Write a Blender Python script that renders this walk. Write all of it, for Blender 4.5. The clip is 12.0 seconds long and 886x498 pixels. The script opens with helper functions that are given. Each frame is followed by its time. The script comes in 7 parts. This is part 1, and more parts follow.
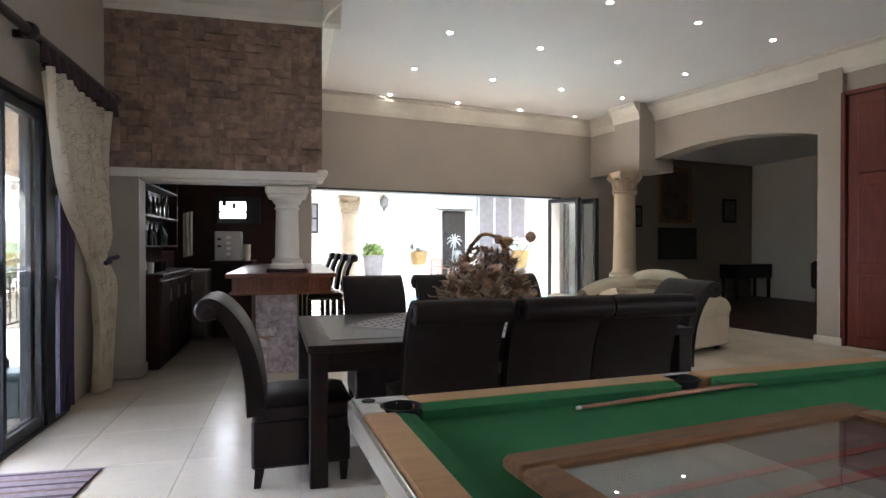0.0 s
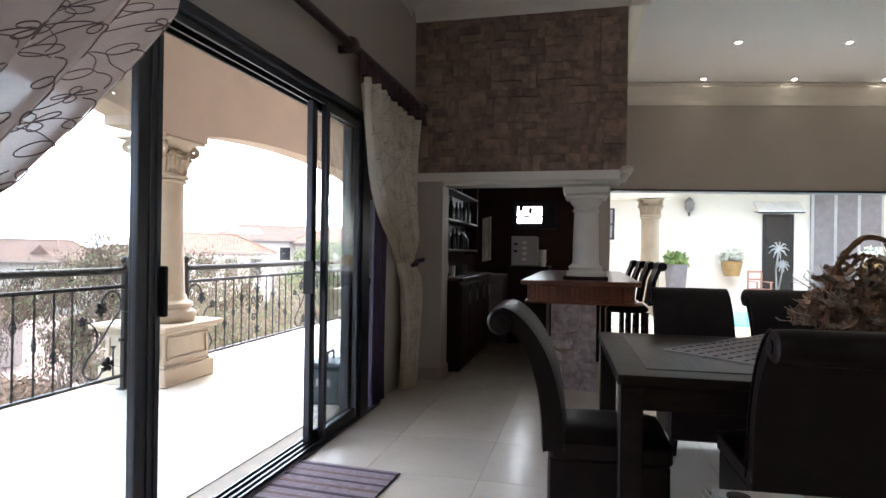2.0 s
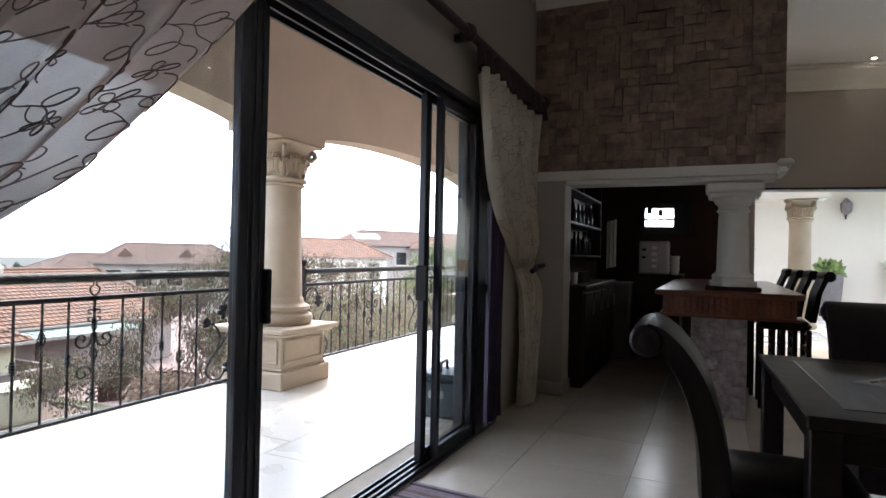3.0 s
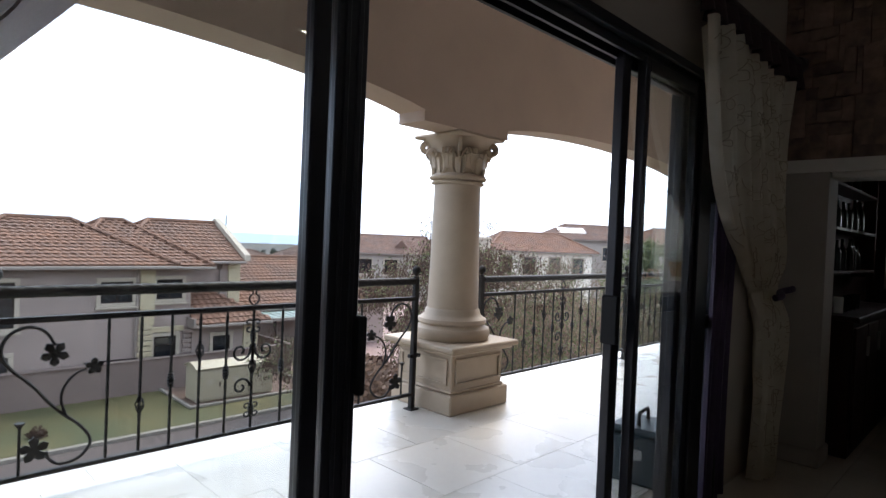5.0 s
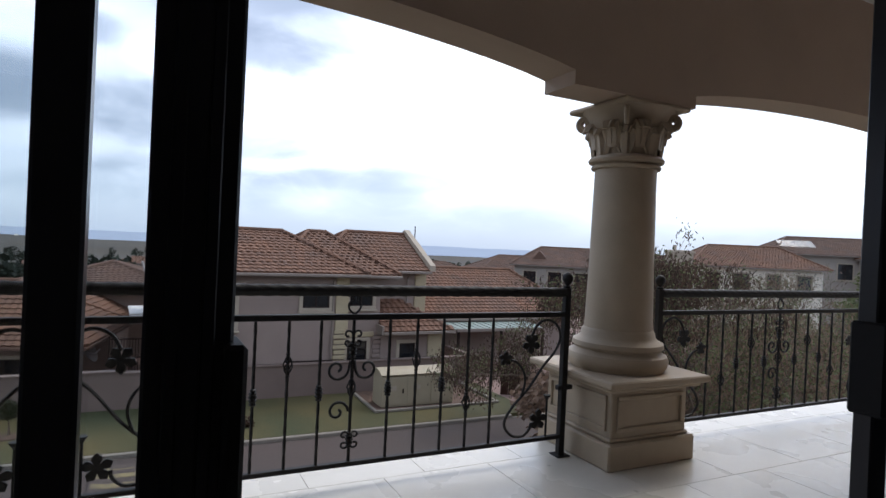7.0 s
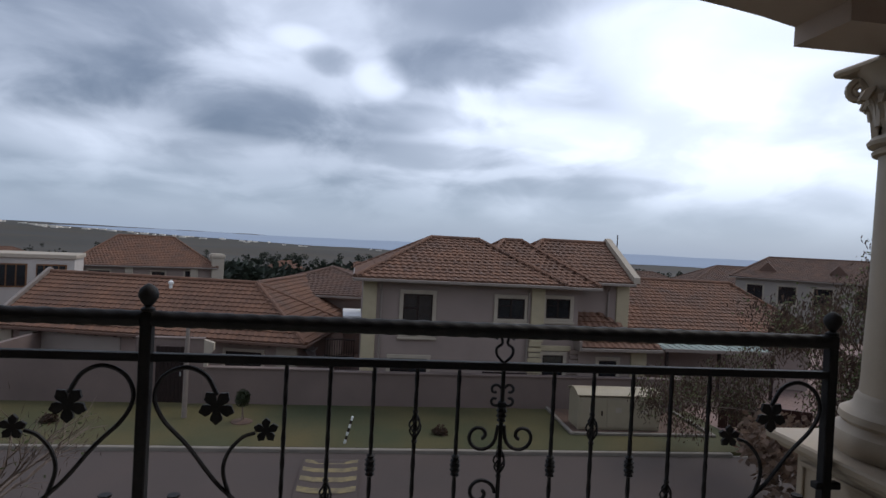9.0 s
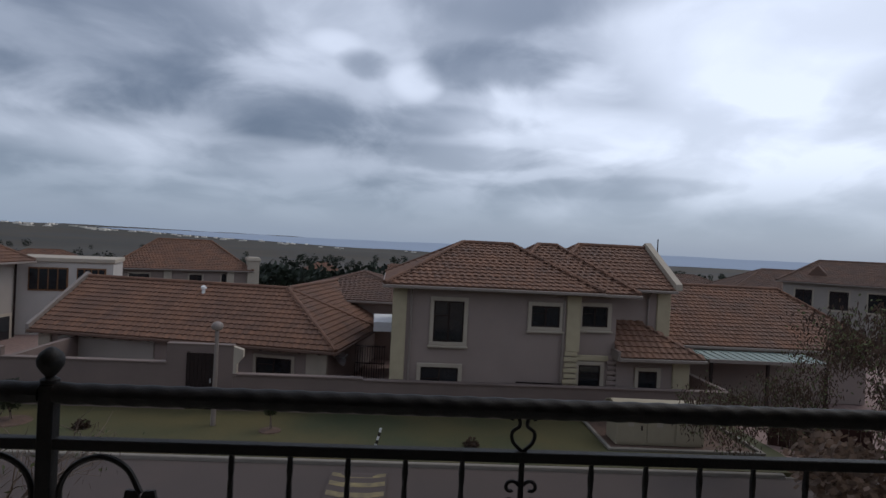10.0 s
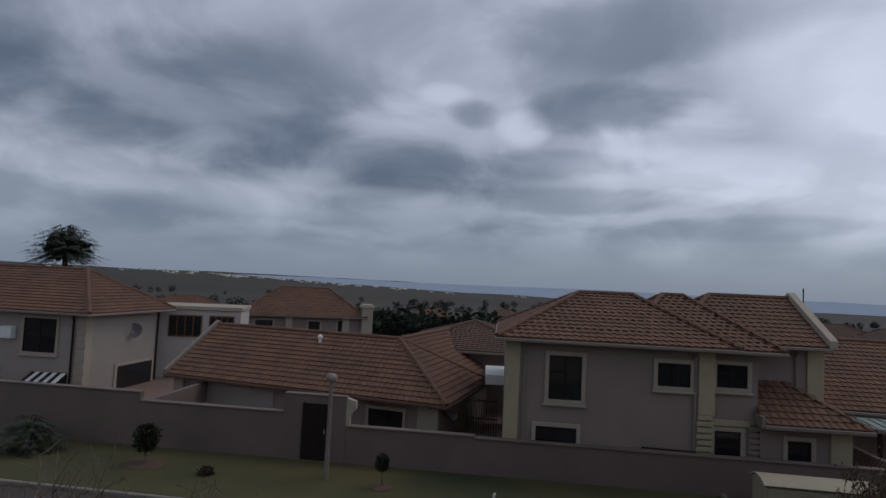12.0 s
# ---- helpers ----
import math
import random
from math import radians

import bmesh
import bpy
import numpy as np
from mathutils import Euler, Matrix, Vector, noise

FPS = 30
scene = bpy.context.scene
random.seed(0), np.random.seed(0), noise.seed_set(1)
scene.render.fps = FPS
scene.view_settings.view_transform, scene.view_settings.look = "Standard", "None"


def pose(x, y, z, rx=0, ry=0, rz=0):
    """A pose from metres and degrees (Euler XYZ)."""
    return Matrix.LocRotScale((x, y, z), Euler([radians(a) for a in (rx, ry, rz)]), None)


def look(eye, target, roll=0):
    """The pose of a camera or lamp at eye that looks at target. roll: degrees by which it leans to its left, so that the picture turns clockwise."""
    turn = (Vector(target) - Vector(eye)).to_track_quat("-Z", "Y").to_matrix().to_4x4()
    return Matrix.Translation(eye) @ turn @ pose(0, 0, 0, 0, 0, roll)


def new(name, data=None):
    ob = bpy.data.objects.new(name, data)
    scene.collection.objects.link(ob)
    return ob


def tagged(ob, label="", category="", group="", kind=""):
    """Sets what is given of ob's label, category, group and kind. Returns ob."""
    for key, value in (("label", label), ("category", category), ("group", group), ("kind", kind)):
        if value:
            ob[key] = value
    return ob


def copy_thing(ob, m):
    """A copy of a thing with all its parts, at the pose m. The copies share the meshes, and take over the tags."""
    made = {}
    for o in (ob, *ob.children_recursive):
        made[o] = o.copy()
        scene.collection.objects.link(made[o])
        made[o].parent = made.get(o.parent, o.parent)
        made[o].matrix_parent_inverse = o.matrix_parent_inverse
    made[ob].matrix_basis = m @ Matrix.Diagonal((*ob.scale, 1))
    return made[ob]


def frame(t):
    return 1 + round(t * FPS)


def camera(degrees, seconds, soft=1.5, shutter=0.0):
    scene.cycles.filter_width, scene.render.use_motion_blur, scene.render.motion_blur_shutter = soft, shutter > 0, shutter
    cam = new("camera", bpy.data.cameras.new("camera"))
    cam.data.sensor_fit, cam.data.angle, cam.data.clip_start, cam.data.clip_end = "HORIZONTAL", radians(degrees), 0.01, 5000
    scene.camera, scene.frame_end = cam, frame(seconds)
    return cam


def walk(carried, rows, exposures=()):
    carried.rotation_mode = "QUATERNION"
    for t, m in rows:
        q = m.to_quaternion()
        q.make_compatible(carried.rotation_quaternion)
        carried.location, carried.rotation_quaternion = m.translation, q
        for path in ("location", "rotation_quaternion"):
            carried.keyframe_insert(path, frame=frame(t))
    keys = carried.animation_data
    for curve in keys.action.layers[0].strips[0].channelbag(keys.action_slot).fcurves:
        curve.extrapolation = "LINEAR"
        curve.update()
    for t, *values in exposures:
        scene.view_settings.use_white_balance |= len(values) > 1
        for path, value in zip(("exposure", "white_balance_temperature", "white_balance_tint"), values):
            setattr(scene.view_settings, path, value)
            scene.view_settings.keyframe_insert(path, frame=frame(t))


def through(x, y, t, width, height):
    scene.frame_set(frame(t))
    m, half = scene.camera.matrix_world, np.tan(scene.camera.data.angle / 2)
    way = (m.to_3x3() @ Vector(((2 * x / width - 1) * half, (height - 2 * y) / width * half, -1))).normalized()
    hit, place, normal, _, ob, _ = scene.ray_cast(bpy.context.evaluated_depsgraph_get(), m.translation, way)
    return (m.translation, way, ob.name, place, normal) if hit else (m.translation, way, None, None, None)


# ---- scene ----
cam = camera(74.4, 12.0)
PATH = [
    (0, (0.091, -0.02, 1.336), (0.59, 1.916, 1.321), 0.0),
    (0.5, (0.147, 0.135, 1.346), (0.39, 2.121, 1.334), 0.2),
    (1, (0.144, 0.27, 1.35), (0.117, 2.27, 1.344), 0.3),
    (1.5, (0.093, 0.422, 1.34), (-0.176, 2.404, 1.338), 0.5),
    (2, (0.025, 0.579, 1.314), (-0.447, 2.523, 1.318), 0.8),
    (2.5, (-0.051, 0.764, 1.315), (-0.721, 2.649, 1.327), 1.0),
    (3, (-0.128, 0.916, 1.303), (-0.965, 2.732, 1.32), 1.2),
    (5, (-0.453, 1.74, 1.442), (-1.86, 3.162, 1.413), 2.4),
    (5.5, (-0.6, 1.926, 1.414), (-2.12, 3.226, 1.396), 2.6),
    (6, (-0.698, 2.197, 1.412), (-2.324, 3.362, 1.389), 2.6),
    (6.5, (-0.833, 2.434, 1.395), (-2.544, 3.47, 1.377), 2.6),
    (7, (-0.974, 2.611, 1.359), (-2.764, 3.504, 1.348), 2.7),
    (7.5, (-1.121, 2.767, 1.357), (-2.989, 3.481, 1.341), 2.7),
    (9.5, (-2.028, 3.173, 1.486), (-4.022, 3.327, 1.466), 3.0),
    (10, (-2.323, 3.253, 1.579), (-4.319, 3.373, 1.56), 2.9),
    (10.5, (-2.471, 3.246, 1.716), (-4.468, 3.356, 1.723), 2.7),
    (11, (-2.608, 3.217, 1.72), (-4.605, 3.299, 1.796), 2.6),
    (11.5, (-2.777, 3.17, 1.736), (-4.773, 3.124, 1.851), 2.7),
    (12, (-2.906, 3.137, 1.789), (-4.886, 2.878, 1.905), 2.7),
]

# ---- exposure, world and sun ----
EXPOSURES = ((0, 5.35), (1, 5.2), (1.5, 4.9), (2, 4.6), (2.5, 4.2), (3, 3.88), (5, 2.72), (5.5, 2.36), (6, 1.95), (6.5, 1.65), (7, 1.42), (7.5, 1.15), (9.5, 0.5), (10.5, 0.15), (11, 0.0), (12, -0.15))
walk(cam, [(t, look(eye, target, roll)) for t, eye, target, roll in PATH], EXPOSURES)

world = bpy.data.worlds.new("overcast_sky")
scene.world = world
world.use_nodes = True
wn, wl = world.node_tree.nodes, world.node_tree.links
wn.clear()


def wnode(kind, **props):
    n = wn.new(kind)
    for k, v in props.items():
        if k == "operation":
            n.operation = v
        elif k == "data_type":
            n.data_type = v
        elif k == "blend_type":
            n.blend_type = v
    return n


def wmath(op, a, b=None, clamp=False):
    n = wnode("ShaderNodeMath", operation=op)
    n.use_clamp = clamp
    for i, v in enumerate((a, b)):
        if v is None:
            continue
        if isinstance(v, (int, float)):
            n.inputs[i].default_value = v
        else:
            wl.new(v, n.inputs[i])
    return n.outputs[0]


def wmix(f, a, b):
    n = wnode("ShaderNodeMix", data_type="RGBA")
    for i, v in ((0, f), (6, a), (7, b)):
        if isinstance(v, (int, float)):
            n.inputs[i].default_value = v
        elif isinstance(v, tuple):
            n.inputs[i].default_value = (*v, 1)
        else:
            wl.new(v, n.inputs[i])
    return n.outputs[2]


SUN_ELEVATION, SUN_AZIMUTH = 52, 330   # degrees; azimuth clockwise from +y
sky_tex = wnode("ShaderNodeTexSky")
sky_tex.sky_type, sky_tex.sun_disc = "NISHITA", False
sky_tex.sun_elevation, sky_tex.sun_rotation = radians(SUN_ELEVATION), radians(SUN_AZIMUTH)
sky_gain = wnode("ShaderNodeVectorMath", operation="SCALE")
wl.new(sky_tex.outputs[0], sky_gain.inputs[0])
sky_gain.inputs[3].default_value = 0.10
wdir = wnode("ShaderNodeTexCoord")
wsep = wnode("ShaderNodeSeparateXYZ")
wl.new(wdir.outputs["Generated"], wsep.inputs[0])
up = wmath("MAXIMUM", wsep.outputs[2], 0.0)
deep = wmath("ADD", up, 0.30)
px = wmath("DIVIDE", wsep.outputs[0], deep)
py = wmath("DIVIDE", wsep.outputs[1], deep)
wcomb = wnode("ShaderNodeCombineXYZ")
wl.new(px, wcomb.inputs[0])
wl.new(py, wcomb.inputs[1])


def cloud(scale, detail, rough, distort, offset):
    m = wnode("ShaderNodeMapping")
    m.inputs[1].default_value = offset
    m.inputs[3].default_value = (1.0, 1.0, 1)
    wl.new(wcomb.outputs[0], m.inputs[0])
    n = wnode("ShaderNodeTexNoise")
    n.inputs["Scale"].default_value, n.inputs["Detail"].default_value = scale, detail
    n.inputs["Roughness"].default_value, n.inputs["Distortion"].default_value = rough, distort
    wl.new(m.outputs[0], n.inputs["Vector"])
    return n.outputs[0]


def smooth(v, lo, hi):
    n = wnode("ShaderNodeMapRange")
    n.interpolation_type = "SMOOTHSTEP"
    n.inputs[1].default_value, n.inputs[2].default_value = lo, hi
    wl.new(v, n.inputs[0])
    return n.outputs[0]


big = smooth(cloud(1.15, 2, 0.45, 0.3, (3.1, 1.7, 0)), 0.36, 0.64)
fine = smooth(cloud(2.7, 6, 0.5, 0.35, (0.4, 5.2, 0)), 0.34, 0.68)
tone = wmath("ADD", wmath("MULTIPLY", big, 0.50), wmath("MULTIPLY", fine, 0.50))
tone = wmath("MULTIPLY", tone, 0.72)
# thinner, brighter cloud towards the hidden sun
toward = wmath("MULTIPLY", smooth(wmath("ADD", wmath("MULTIPLY", wsep.outputs[1], 0.9), wmath("MULTIPLY", wsep.outputs[0], -0.1)), -0.2, 0.95), 0.55)
tone = wmath("ADD", tone, toward, True)
def oval(cx, cy, cz, wide, tall):
    """A soft oval patch of thicker cloud round a direction."""
    h = math.hypot(cx, cy)
    rx, ry = -cy / h, cx / h
    sx_ = wmath("DIVIDE", wmath("ADD", wmath("MULTIPLY", wsep.outputs[0], rx), wmath("MULTIPLY", wsep.outputs[1], ry)), wide)
    sz_ = wmath("DIVIDE", wmath("SUBTRACT", wsep.outputs[2], cz), tall)
    q = wmath("ADD", wmath("MULTIPLY", sx_, sx_), wmath("MULTIPLY", sz_, sz_))
    q = wmath("ADD", q, wmath("MULTIPLY", wmath("SUBTRACT", fine, 0.5), 0.8))
    return wmath("SUBTRACT", 1.0, smooth(q, 0.15, 1.5))


# thinner places, then the thick dark banks
for patch, weight in ((oval(-0.967, -0.006, 0.262, 0.045, 0.030), 0.6), (oval(-0.80, 0.48, 0.34, 0.20, 0.10), 0.5), (oval(-0.95, -0.13, 0.31, 0.05, 0.02), 0.5), (oval(-0.93, -0.32, 0.125, 0.30, 0.030), 0.2), (oval(-0.955, 0.24, 0.20, 0.16, 0.030), 0.35)):
    tone = wmath("ADD", tone, wmath("MULTIPLY", wmath("SUBTRACT", 1.0, tone), wmath("MULTIPLY", patch, weight)))
for patch, weight in ((oval(-0.948, 0.136, 0.288, 0.125, 0.036), 0.66), (oval(-0.956, -0.088, 0.283, 0.045, 0.026), 0.5), (oval(-0.836, -0.485, 0.27, 0.26, 0.085), 0.38), (oval(-0.942, -0.250, 0.195, 0.16, 0.030), 0.42), (oval(-0.985, 0.05, 0.205, 0.15, 0.022), 0.35), (oval(-0.985, 0.10, 0.145, 0.22, 0.020), 0.3), (oval(-0.943, 0.316, 0.104, 0.2, 0.018), 0.3), (oval(-0.90, 0.20, 0.40, 0.25, 0.05), 0.35), (oval(-0.73, -0.67, 0.10, 0.2, 0.025), 0.3)):
    tone = wmath("MULTIPLY", tone, wmath("SUBTRACT", 1.0, wmath("MULTIPLY", patch, weight)))
clouds = wmix(tone, (0.100, 0.130, 0.190), (0.69, 0.755, 0.90))
low = smooth(wsep.outputs[2], 0.0, 0.16)
clouds = wmix(low, (0.21, 0.265, 0.36), clouds)
sky_all = wmix(0.90, sky_gain.outputs[0], clouds)
background = wnode("ShaderNodeBackground")
wl.new(sky_all, background.inputs[0])
background.inputs[1].default_value = 1.0
wout = wnode("ShaderNodeOutputWorld")
wl.new(background.outputs[0], wout.inputs[0])

sun = new("sun", bpy.data.lights.new("sun", "SUN"))
sun.data.energy, sun.data.angle, sun.data.color = 0.5, radians(25), (1.0, 0.91, 0.80)
az = radians(SUN_AZIMUTH)
sun.matrix_world = look((math.sin(az) * 40, math.cos(az) * 40, 60), (0, 0, 0))

# ---- materials ----


def mat(name, col, rough=0.6, metal=0.0, var=0.12, scale=6.0, bump=0.08, bscale=70.0, col2=None, tint=0.0, stretch=(1, 1, 1), spec=0.5, sheen=0.0, coat=0.0, through=0.0, holes=0.0):
    """Principled surface: two scales of colour variation, fine relief, an optional tint from piece to piece."""
    m = bpy.data.materials.new(name)
    m.use_nodes = True
    nt = m.node_tree
    b = nt.nodes["Principled BSDF"]
    b.inputs["Roughness"].default_value, b.inputs["Metallic"].default_value = rough, metal
    b.inputs["Specular IOR Level"].default_value = spec
    b.inputs["Sheen Weight"].default_value = sheen
    b.inputs["Coat Weight"].default_value = coat
    tc, info = nt.nodes.new("ShaderNodeTexCoord"), nt.nodes.new("ShaderNodeObjectInfo")
    off = nt.nodes.new("ShaderNodeVectorMath")
    off.operation = "ADD"
    sh = nt.nodes.new("ShaderNodeMath")
    sh.operation = "MULTIPLY"
    sh.inputs[1].default_value = 37.0
    nt.links.new(info.outputs["Random"], sh.inputs[0])
    nt.links.new(tc.outputs["Object"], off.inputs[0])
    nt.links.new(sh.outputs[0], off.inputs[1])
    mp = nt.nodes.new("ShaderNodeMapping")
    mp.inputs[3].default_value = stretch
    nt.links.new(off.outputs[0], mp.inputs[0])
    n1, n2 = nt.nodes.new("ShaderNodeTexNoise"), nt.nodes.new("ShaderNodeTexNoise")
    n1.inputs["Scale"].default_value, n1.inputs["Detail"].default_value = scale, 5
    n2.inputs["Scale"].default_value, n2.inputs["Detail"].default_value = bscale, 3
    nt.links.new(mp.outputs[0], n1.inputs["Vector"])
    nt.links.new(mp.outputs[0], n2.inputs["Vector"])
    blend = nt.nodes.new("ShaderNodeMath")
    blend.operation = "MULTIPLY_ADD"
    blend.inputs[1].default_value = 0.3
    nt.links.new(n2.outputs[0], blend.inputs[0])
    nt.links.new(n1.outputs[0], blend.inputs[2])
    ramp = nt.nodes.new("ShaderNodeValToRGB")
    lo = col2 if col2 else tuple(c * (1 - var) for c in col)
    hi = col if col2 else tuple(min(1, c * (1 + var)) for c in col)
    ramp.color_ramp.elements[0].position, ramp.color_ramp.elements[1].position = 0.42, 0.88
    ramp.color_ramp.elements[0].color, ramp.color_ramp.elements[1].color = (*lo, 1), (*hi, 1)
    nt.links.new(blend.outputs[0], ramp.inputs[0])
    out = ramp.outputs[0]
    if tint:
        hsv = nt.nodes.new("ShaderNodeHueSaturation")
        mr = nt.nodes.new("ShaderNodeMapRange")
        mr.inputs[3].default_value, mr.inputs[4].default_value = 1 - tint, 1 + tint
        geo = nt.nodes.new("ShaderNodeNewGeometry")
        add = nt.nodes.new("ShaderNodeMath")
        add.operation = "ADD"
        nt.links.new(info.outputs["Random"], add.inputs[0])
        nt.links.new(geo.outputs["Random Per Island"], add.inputs[1])
        fr = nt.nodes.new("ShaderNodeMath")
        fr.operation = "FRACT"
        nt.links.new(add.outputs[0], fr.inputs[0])
        nt.links.new(fr.outputs[0], mr.inputs[0])
        nt.links.new(mr.outputs[0], hsv.inputs["Value"])
        nt.links.new(out, hsv.inputs["Color"])
        out = hsv.outputs[0]
    nt.links.new(out, b.inputs["Base Color"])
    rr = nt.nodes.new("ShaderNodeMapRange")
    rr.inputs[3].default_value, rr.inputs[4].default_value = max(0.02, rough * 0.8), min(1, rough * 1.2)
    nt.links.new(n1.outputs[0], rr.inputs[0])
    nt.links.new(rr.outputs[0], b.inputs["Roughness"])
    if bump:
        bp = nt.nodes.new("ShaderNodeBump")
        bp.inputs["Strength"].default_value, bp.inputs["Distance"].default_value = bump, 0.01
        nt.links.new(n2.outputs[0], bp.inputs["Height"])
        nt.links.new(bp.outputs[0], b.inputs["Normal"])
    if through:
        tl, mx = nt.nodes.new("ShaderNodeBsdfTranslucent"), nt.nodes.new("ShaderNodeMixShader")
        nt.links.new(out, tl.inputs["Color"])
        mx.inputs[0].default_value = through
        nt.links.new(b.outputs[0], mx.inputs[1])
        nt.links.new(tl.outputs[0], mx.inputs[2])
        tr, mx2 = nt.nodes.new("ShaderNodeBsdfTransparent"), nt.nodes.new("ShaderNodeMixShader")
        mx2.inputs[0].default_value = holes
        nt.links.new(mx.outputs[0], mx2.inputs[1])
        nt.links.new(tr.outputs[0], mx2.inputs[2])
        nt.links.new(mx2.outputs[0], nt.nodes["Material Output"].inputs["Surface"])
    return m


def glow(name, col, strength):
    m = bpy.data.materials.new(name)
    m.use_nodes = True
    b = m.node_tree.nodes["Principled BSDF"]
    b.inputs["Base Color"].default_value = (*col, 1)
    b.inputs["Emission Color"].default_value, b.inputs["Emission Strength"].default_value = (*col, 1), strength
    return m


def clear(name, col, rough=0.0, thin=1.0):
    m = bpy.data.materials.new(name)
    m.use_nodes = True
    b = m.node_tree.nodes["Principled BSDF"]
    b.inputs["Base Color"].default_value = (*col, 1)
    b.inputs["Roughness"].default_value, b.inputs["Transmission Weight"].default_value, b.inputs["IOR"].default_value = rough, thin, 1.45
    return m


PAINT = mat("taupe_wall_paint", (0.395, 0.348, 0.302), 0.75, var=0.05, scale=1.5, bump=0.05, bscale=120)
# taupe paint darkened to hold the lounge's shade
PAINT_SHADED = mat("shaded_lounge_paint", (0.24, 0.20, 0.165), 0.75, var=0.06, scale=1.5, bump=0.05, bscale=120)
CEIL = mat("ceiling_paint", (0.67, 0.665, 0.665), 0.7, var=0.03, scale=1.2, bump=0.03, bscale=90)
CORNICE = mat("cornice_plaster", (0.66, 0.62, 0.55), 0.65, var=0.05, scale=3, bump=0.04)
STONE = mat("cladding_stone", (0.33, 0.222, 0.165), 0.85, var=0.2, scale=8, bump=0.45, bscale=26, col2=(0.115, 0.076, 0.058), tint=0.24)
STONE_PALE = mat("bar_stone", (0.50, 0.41, 0.395), 0.8, var=0.2, scale=15, bump=0.8, bscale=34, col2=(0.20, 0.15, 0.145), tint=0.2)
MORTAR = mat("stone_backing", (0.24, 0.165, 0.13), 0.9, bump=0.3)
FLOOR = mat("cream_floor_tile", (0.63, 0.555, 0.46), 0.24, var=0.07, scale=2.5, bump=0.02, bscale=25, tint=0.025)
BALC = mat("balcony_tile", (0.69, 0.65, 0.575), 0.28, var=0.05, scale=2.5, bump=0.03, bscale=25, tint=0.015)
GROUT = mat("tile_grout", (0.45, 0.39, 0.31), 0.9, bump=0.1)
ALU = mat("black_aluminium", (0.016, 0.017, 0.024), 0.32, 0.2, var=0.15, bump=0.01)
IRON = mat("wrought_iron", (0.014, 0.0125, 0.0125), 0.6, 0.0, var=0.3, scale=30, bump=0.2, bscale=120, spec=0.3)
GLASS = clear("door_glass", (0.93, 0.96, 0.96))
GLASS_PIC = clear("picture_glass", (0.95, 0.96, 0.95))
DARKPANE = mat("dark_window_pane", (0.015, 0.016, 0.018), 0.08, var=0.3, scale=1.0, bump=0.0, spec=0.6)
CREAMCOL = mat("cream_column_paint", (0.39, 0.312, 0.225), 0.6, var=0.08, scale=5, bump=0.06, bscale=90)
PLASTER = mat("balcony_plaster", (0.46, 0.36, 0.285), 0.8, var=0.06, scale=2.0, bump=0.12, bscale=110)
WHITECOL = mat("white_column_paint", (0.72, 0.68, 0.61), 0.55, var=0.05, bump=0.04)
SHEER = mat("cream_curtain_cloth", (0.86, 0.80, 0.69), 0.8, var=0.1, scale=9, bump=0.25, bscale=160, sheen=0.2, col2=(0.75, 0.68, 0.56), through=0.52)
SHEERL = mat("sheer_curtain_cloth", (0.80, 0.68, 0.61), 0.8, var=0.1, scale=9, bump=0.3, bscale=160, sheen=0.2, col2=(0.66, 0.54, 0.49), through=0.30, holes=0.02)
STITCH = mat("brown_embroidery", (0.20, 0.135, 0.12), 0.8, bump=0.2)
STITCHTAN = mat("tan_embroidery", (0.52, 0.43, 0.32), 0.8, bump=0.2)
PURPLE = mat("purple_drape", (0.040, 0.022, 0.055), 0.8, var=0.25, scale=10, bump=0.2, sheen=0.1)
PLUM = mat("plum_valance_cloth", (0.032, 0.013, 0.016), 0.8, var=0.25, scale=12, bump=0.2)
POLE = mat("dark_plum_wood", (0.035, 0.016, 0.018), 0.45, var=0.25, scale=12)
LEATHER = mat("dark_brown_leather", (0.0130, 0.0082, 0.0080), 0.40, var=0.3, scale=12, bump=0.14, bscale=150, spec=0.14)
WENGE = mat("wenge_wood", (0.012, 0.0075, 0.0065), 0.34, var=0.35, scale=5, stretch=(1, 9, 9), bump=0.04, spec=0.14)
ASH = mat("grained_inlay_wood", (0.024, 0.016, 0.012), 0.30, col2=(0.012, 0.008, 0.0065), scale=6, stretch=(9, 1, 1), bump=0.04, spec=0.22)
REDWOOD = mat("red_bar_wood", (0.17, 0.052, 0.022), 0.3, col2=(0.075, 0.020, 0.010), scale=5, stretch=(2, 12, 12), tint=0.25, coat=0.2)
BARBROWN = mat("bar_cabinet_wood", (0.032, 0.013, 0.010), 0.5, var=0.3, scale=5, spec=0.2)
REDDOOR = mat("dark_red_door_wood", (0.12, 0.022, 0.016), 0.35, var=0.25, scale=4, stretch=(6, 6, 1), bump=0.04)
LAMINATE = mat("oak_laminate", (0.44, 0.24, 0.10), 0.4, col2=(0.34, 0.175, 0.068), scale=6, stretch=(1, 10, 10), bump=0.03, spec=0.3)
MAPLE = mat("pale_maple", (0.62, 0.44, 0.25), 0.35, var=0.1, scale=5, stretch=(5, 5, 1), bump=0.03)
FELT = mat("green_felt", (0.042, 0.175, 0.076), 0.95, var=0.14, scale=5, bump=0.3, bscale=300, spec=0.05)
CHROME = mat("chrome", (0.62, 0.63, 0.65), 0.16, 1.0, var=0.08, bump=0.01)
BLACKPL = mat("black_plastic", (0.010, 0.010, 0.011), 0.6, var=0.2, bump=0.05, spec=0.25)
CUE = mat("cue_wood", (0.30, 0.12, 0.04), 0.3, var=0.2)
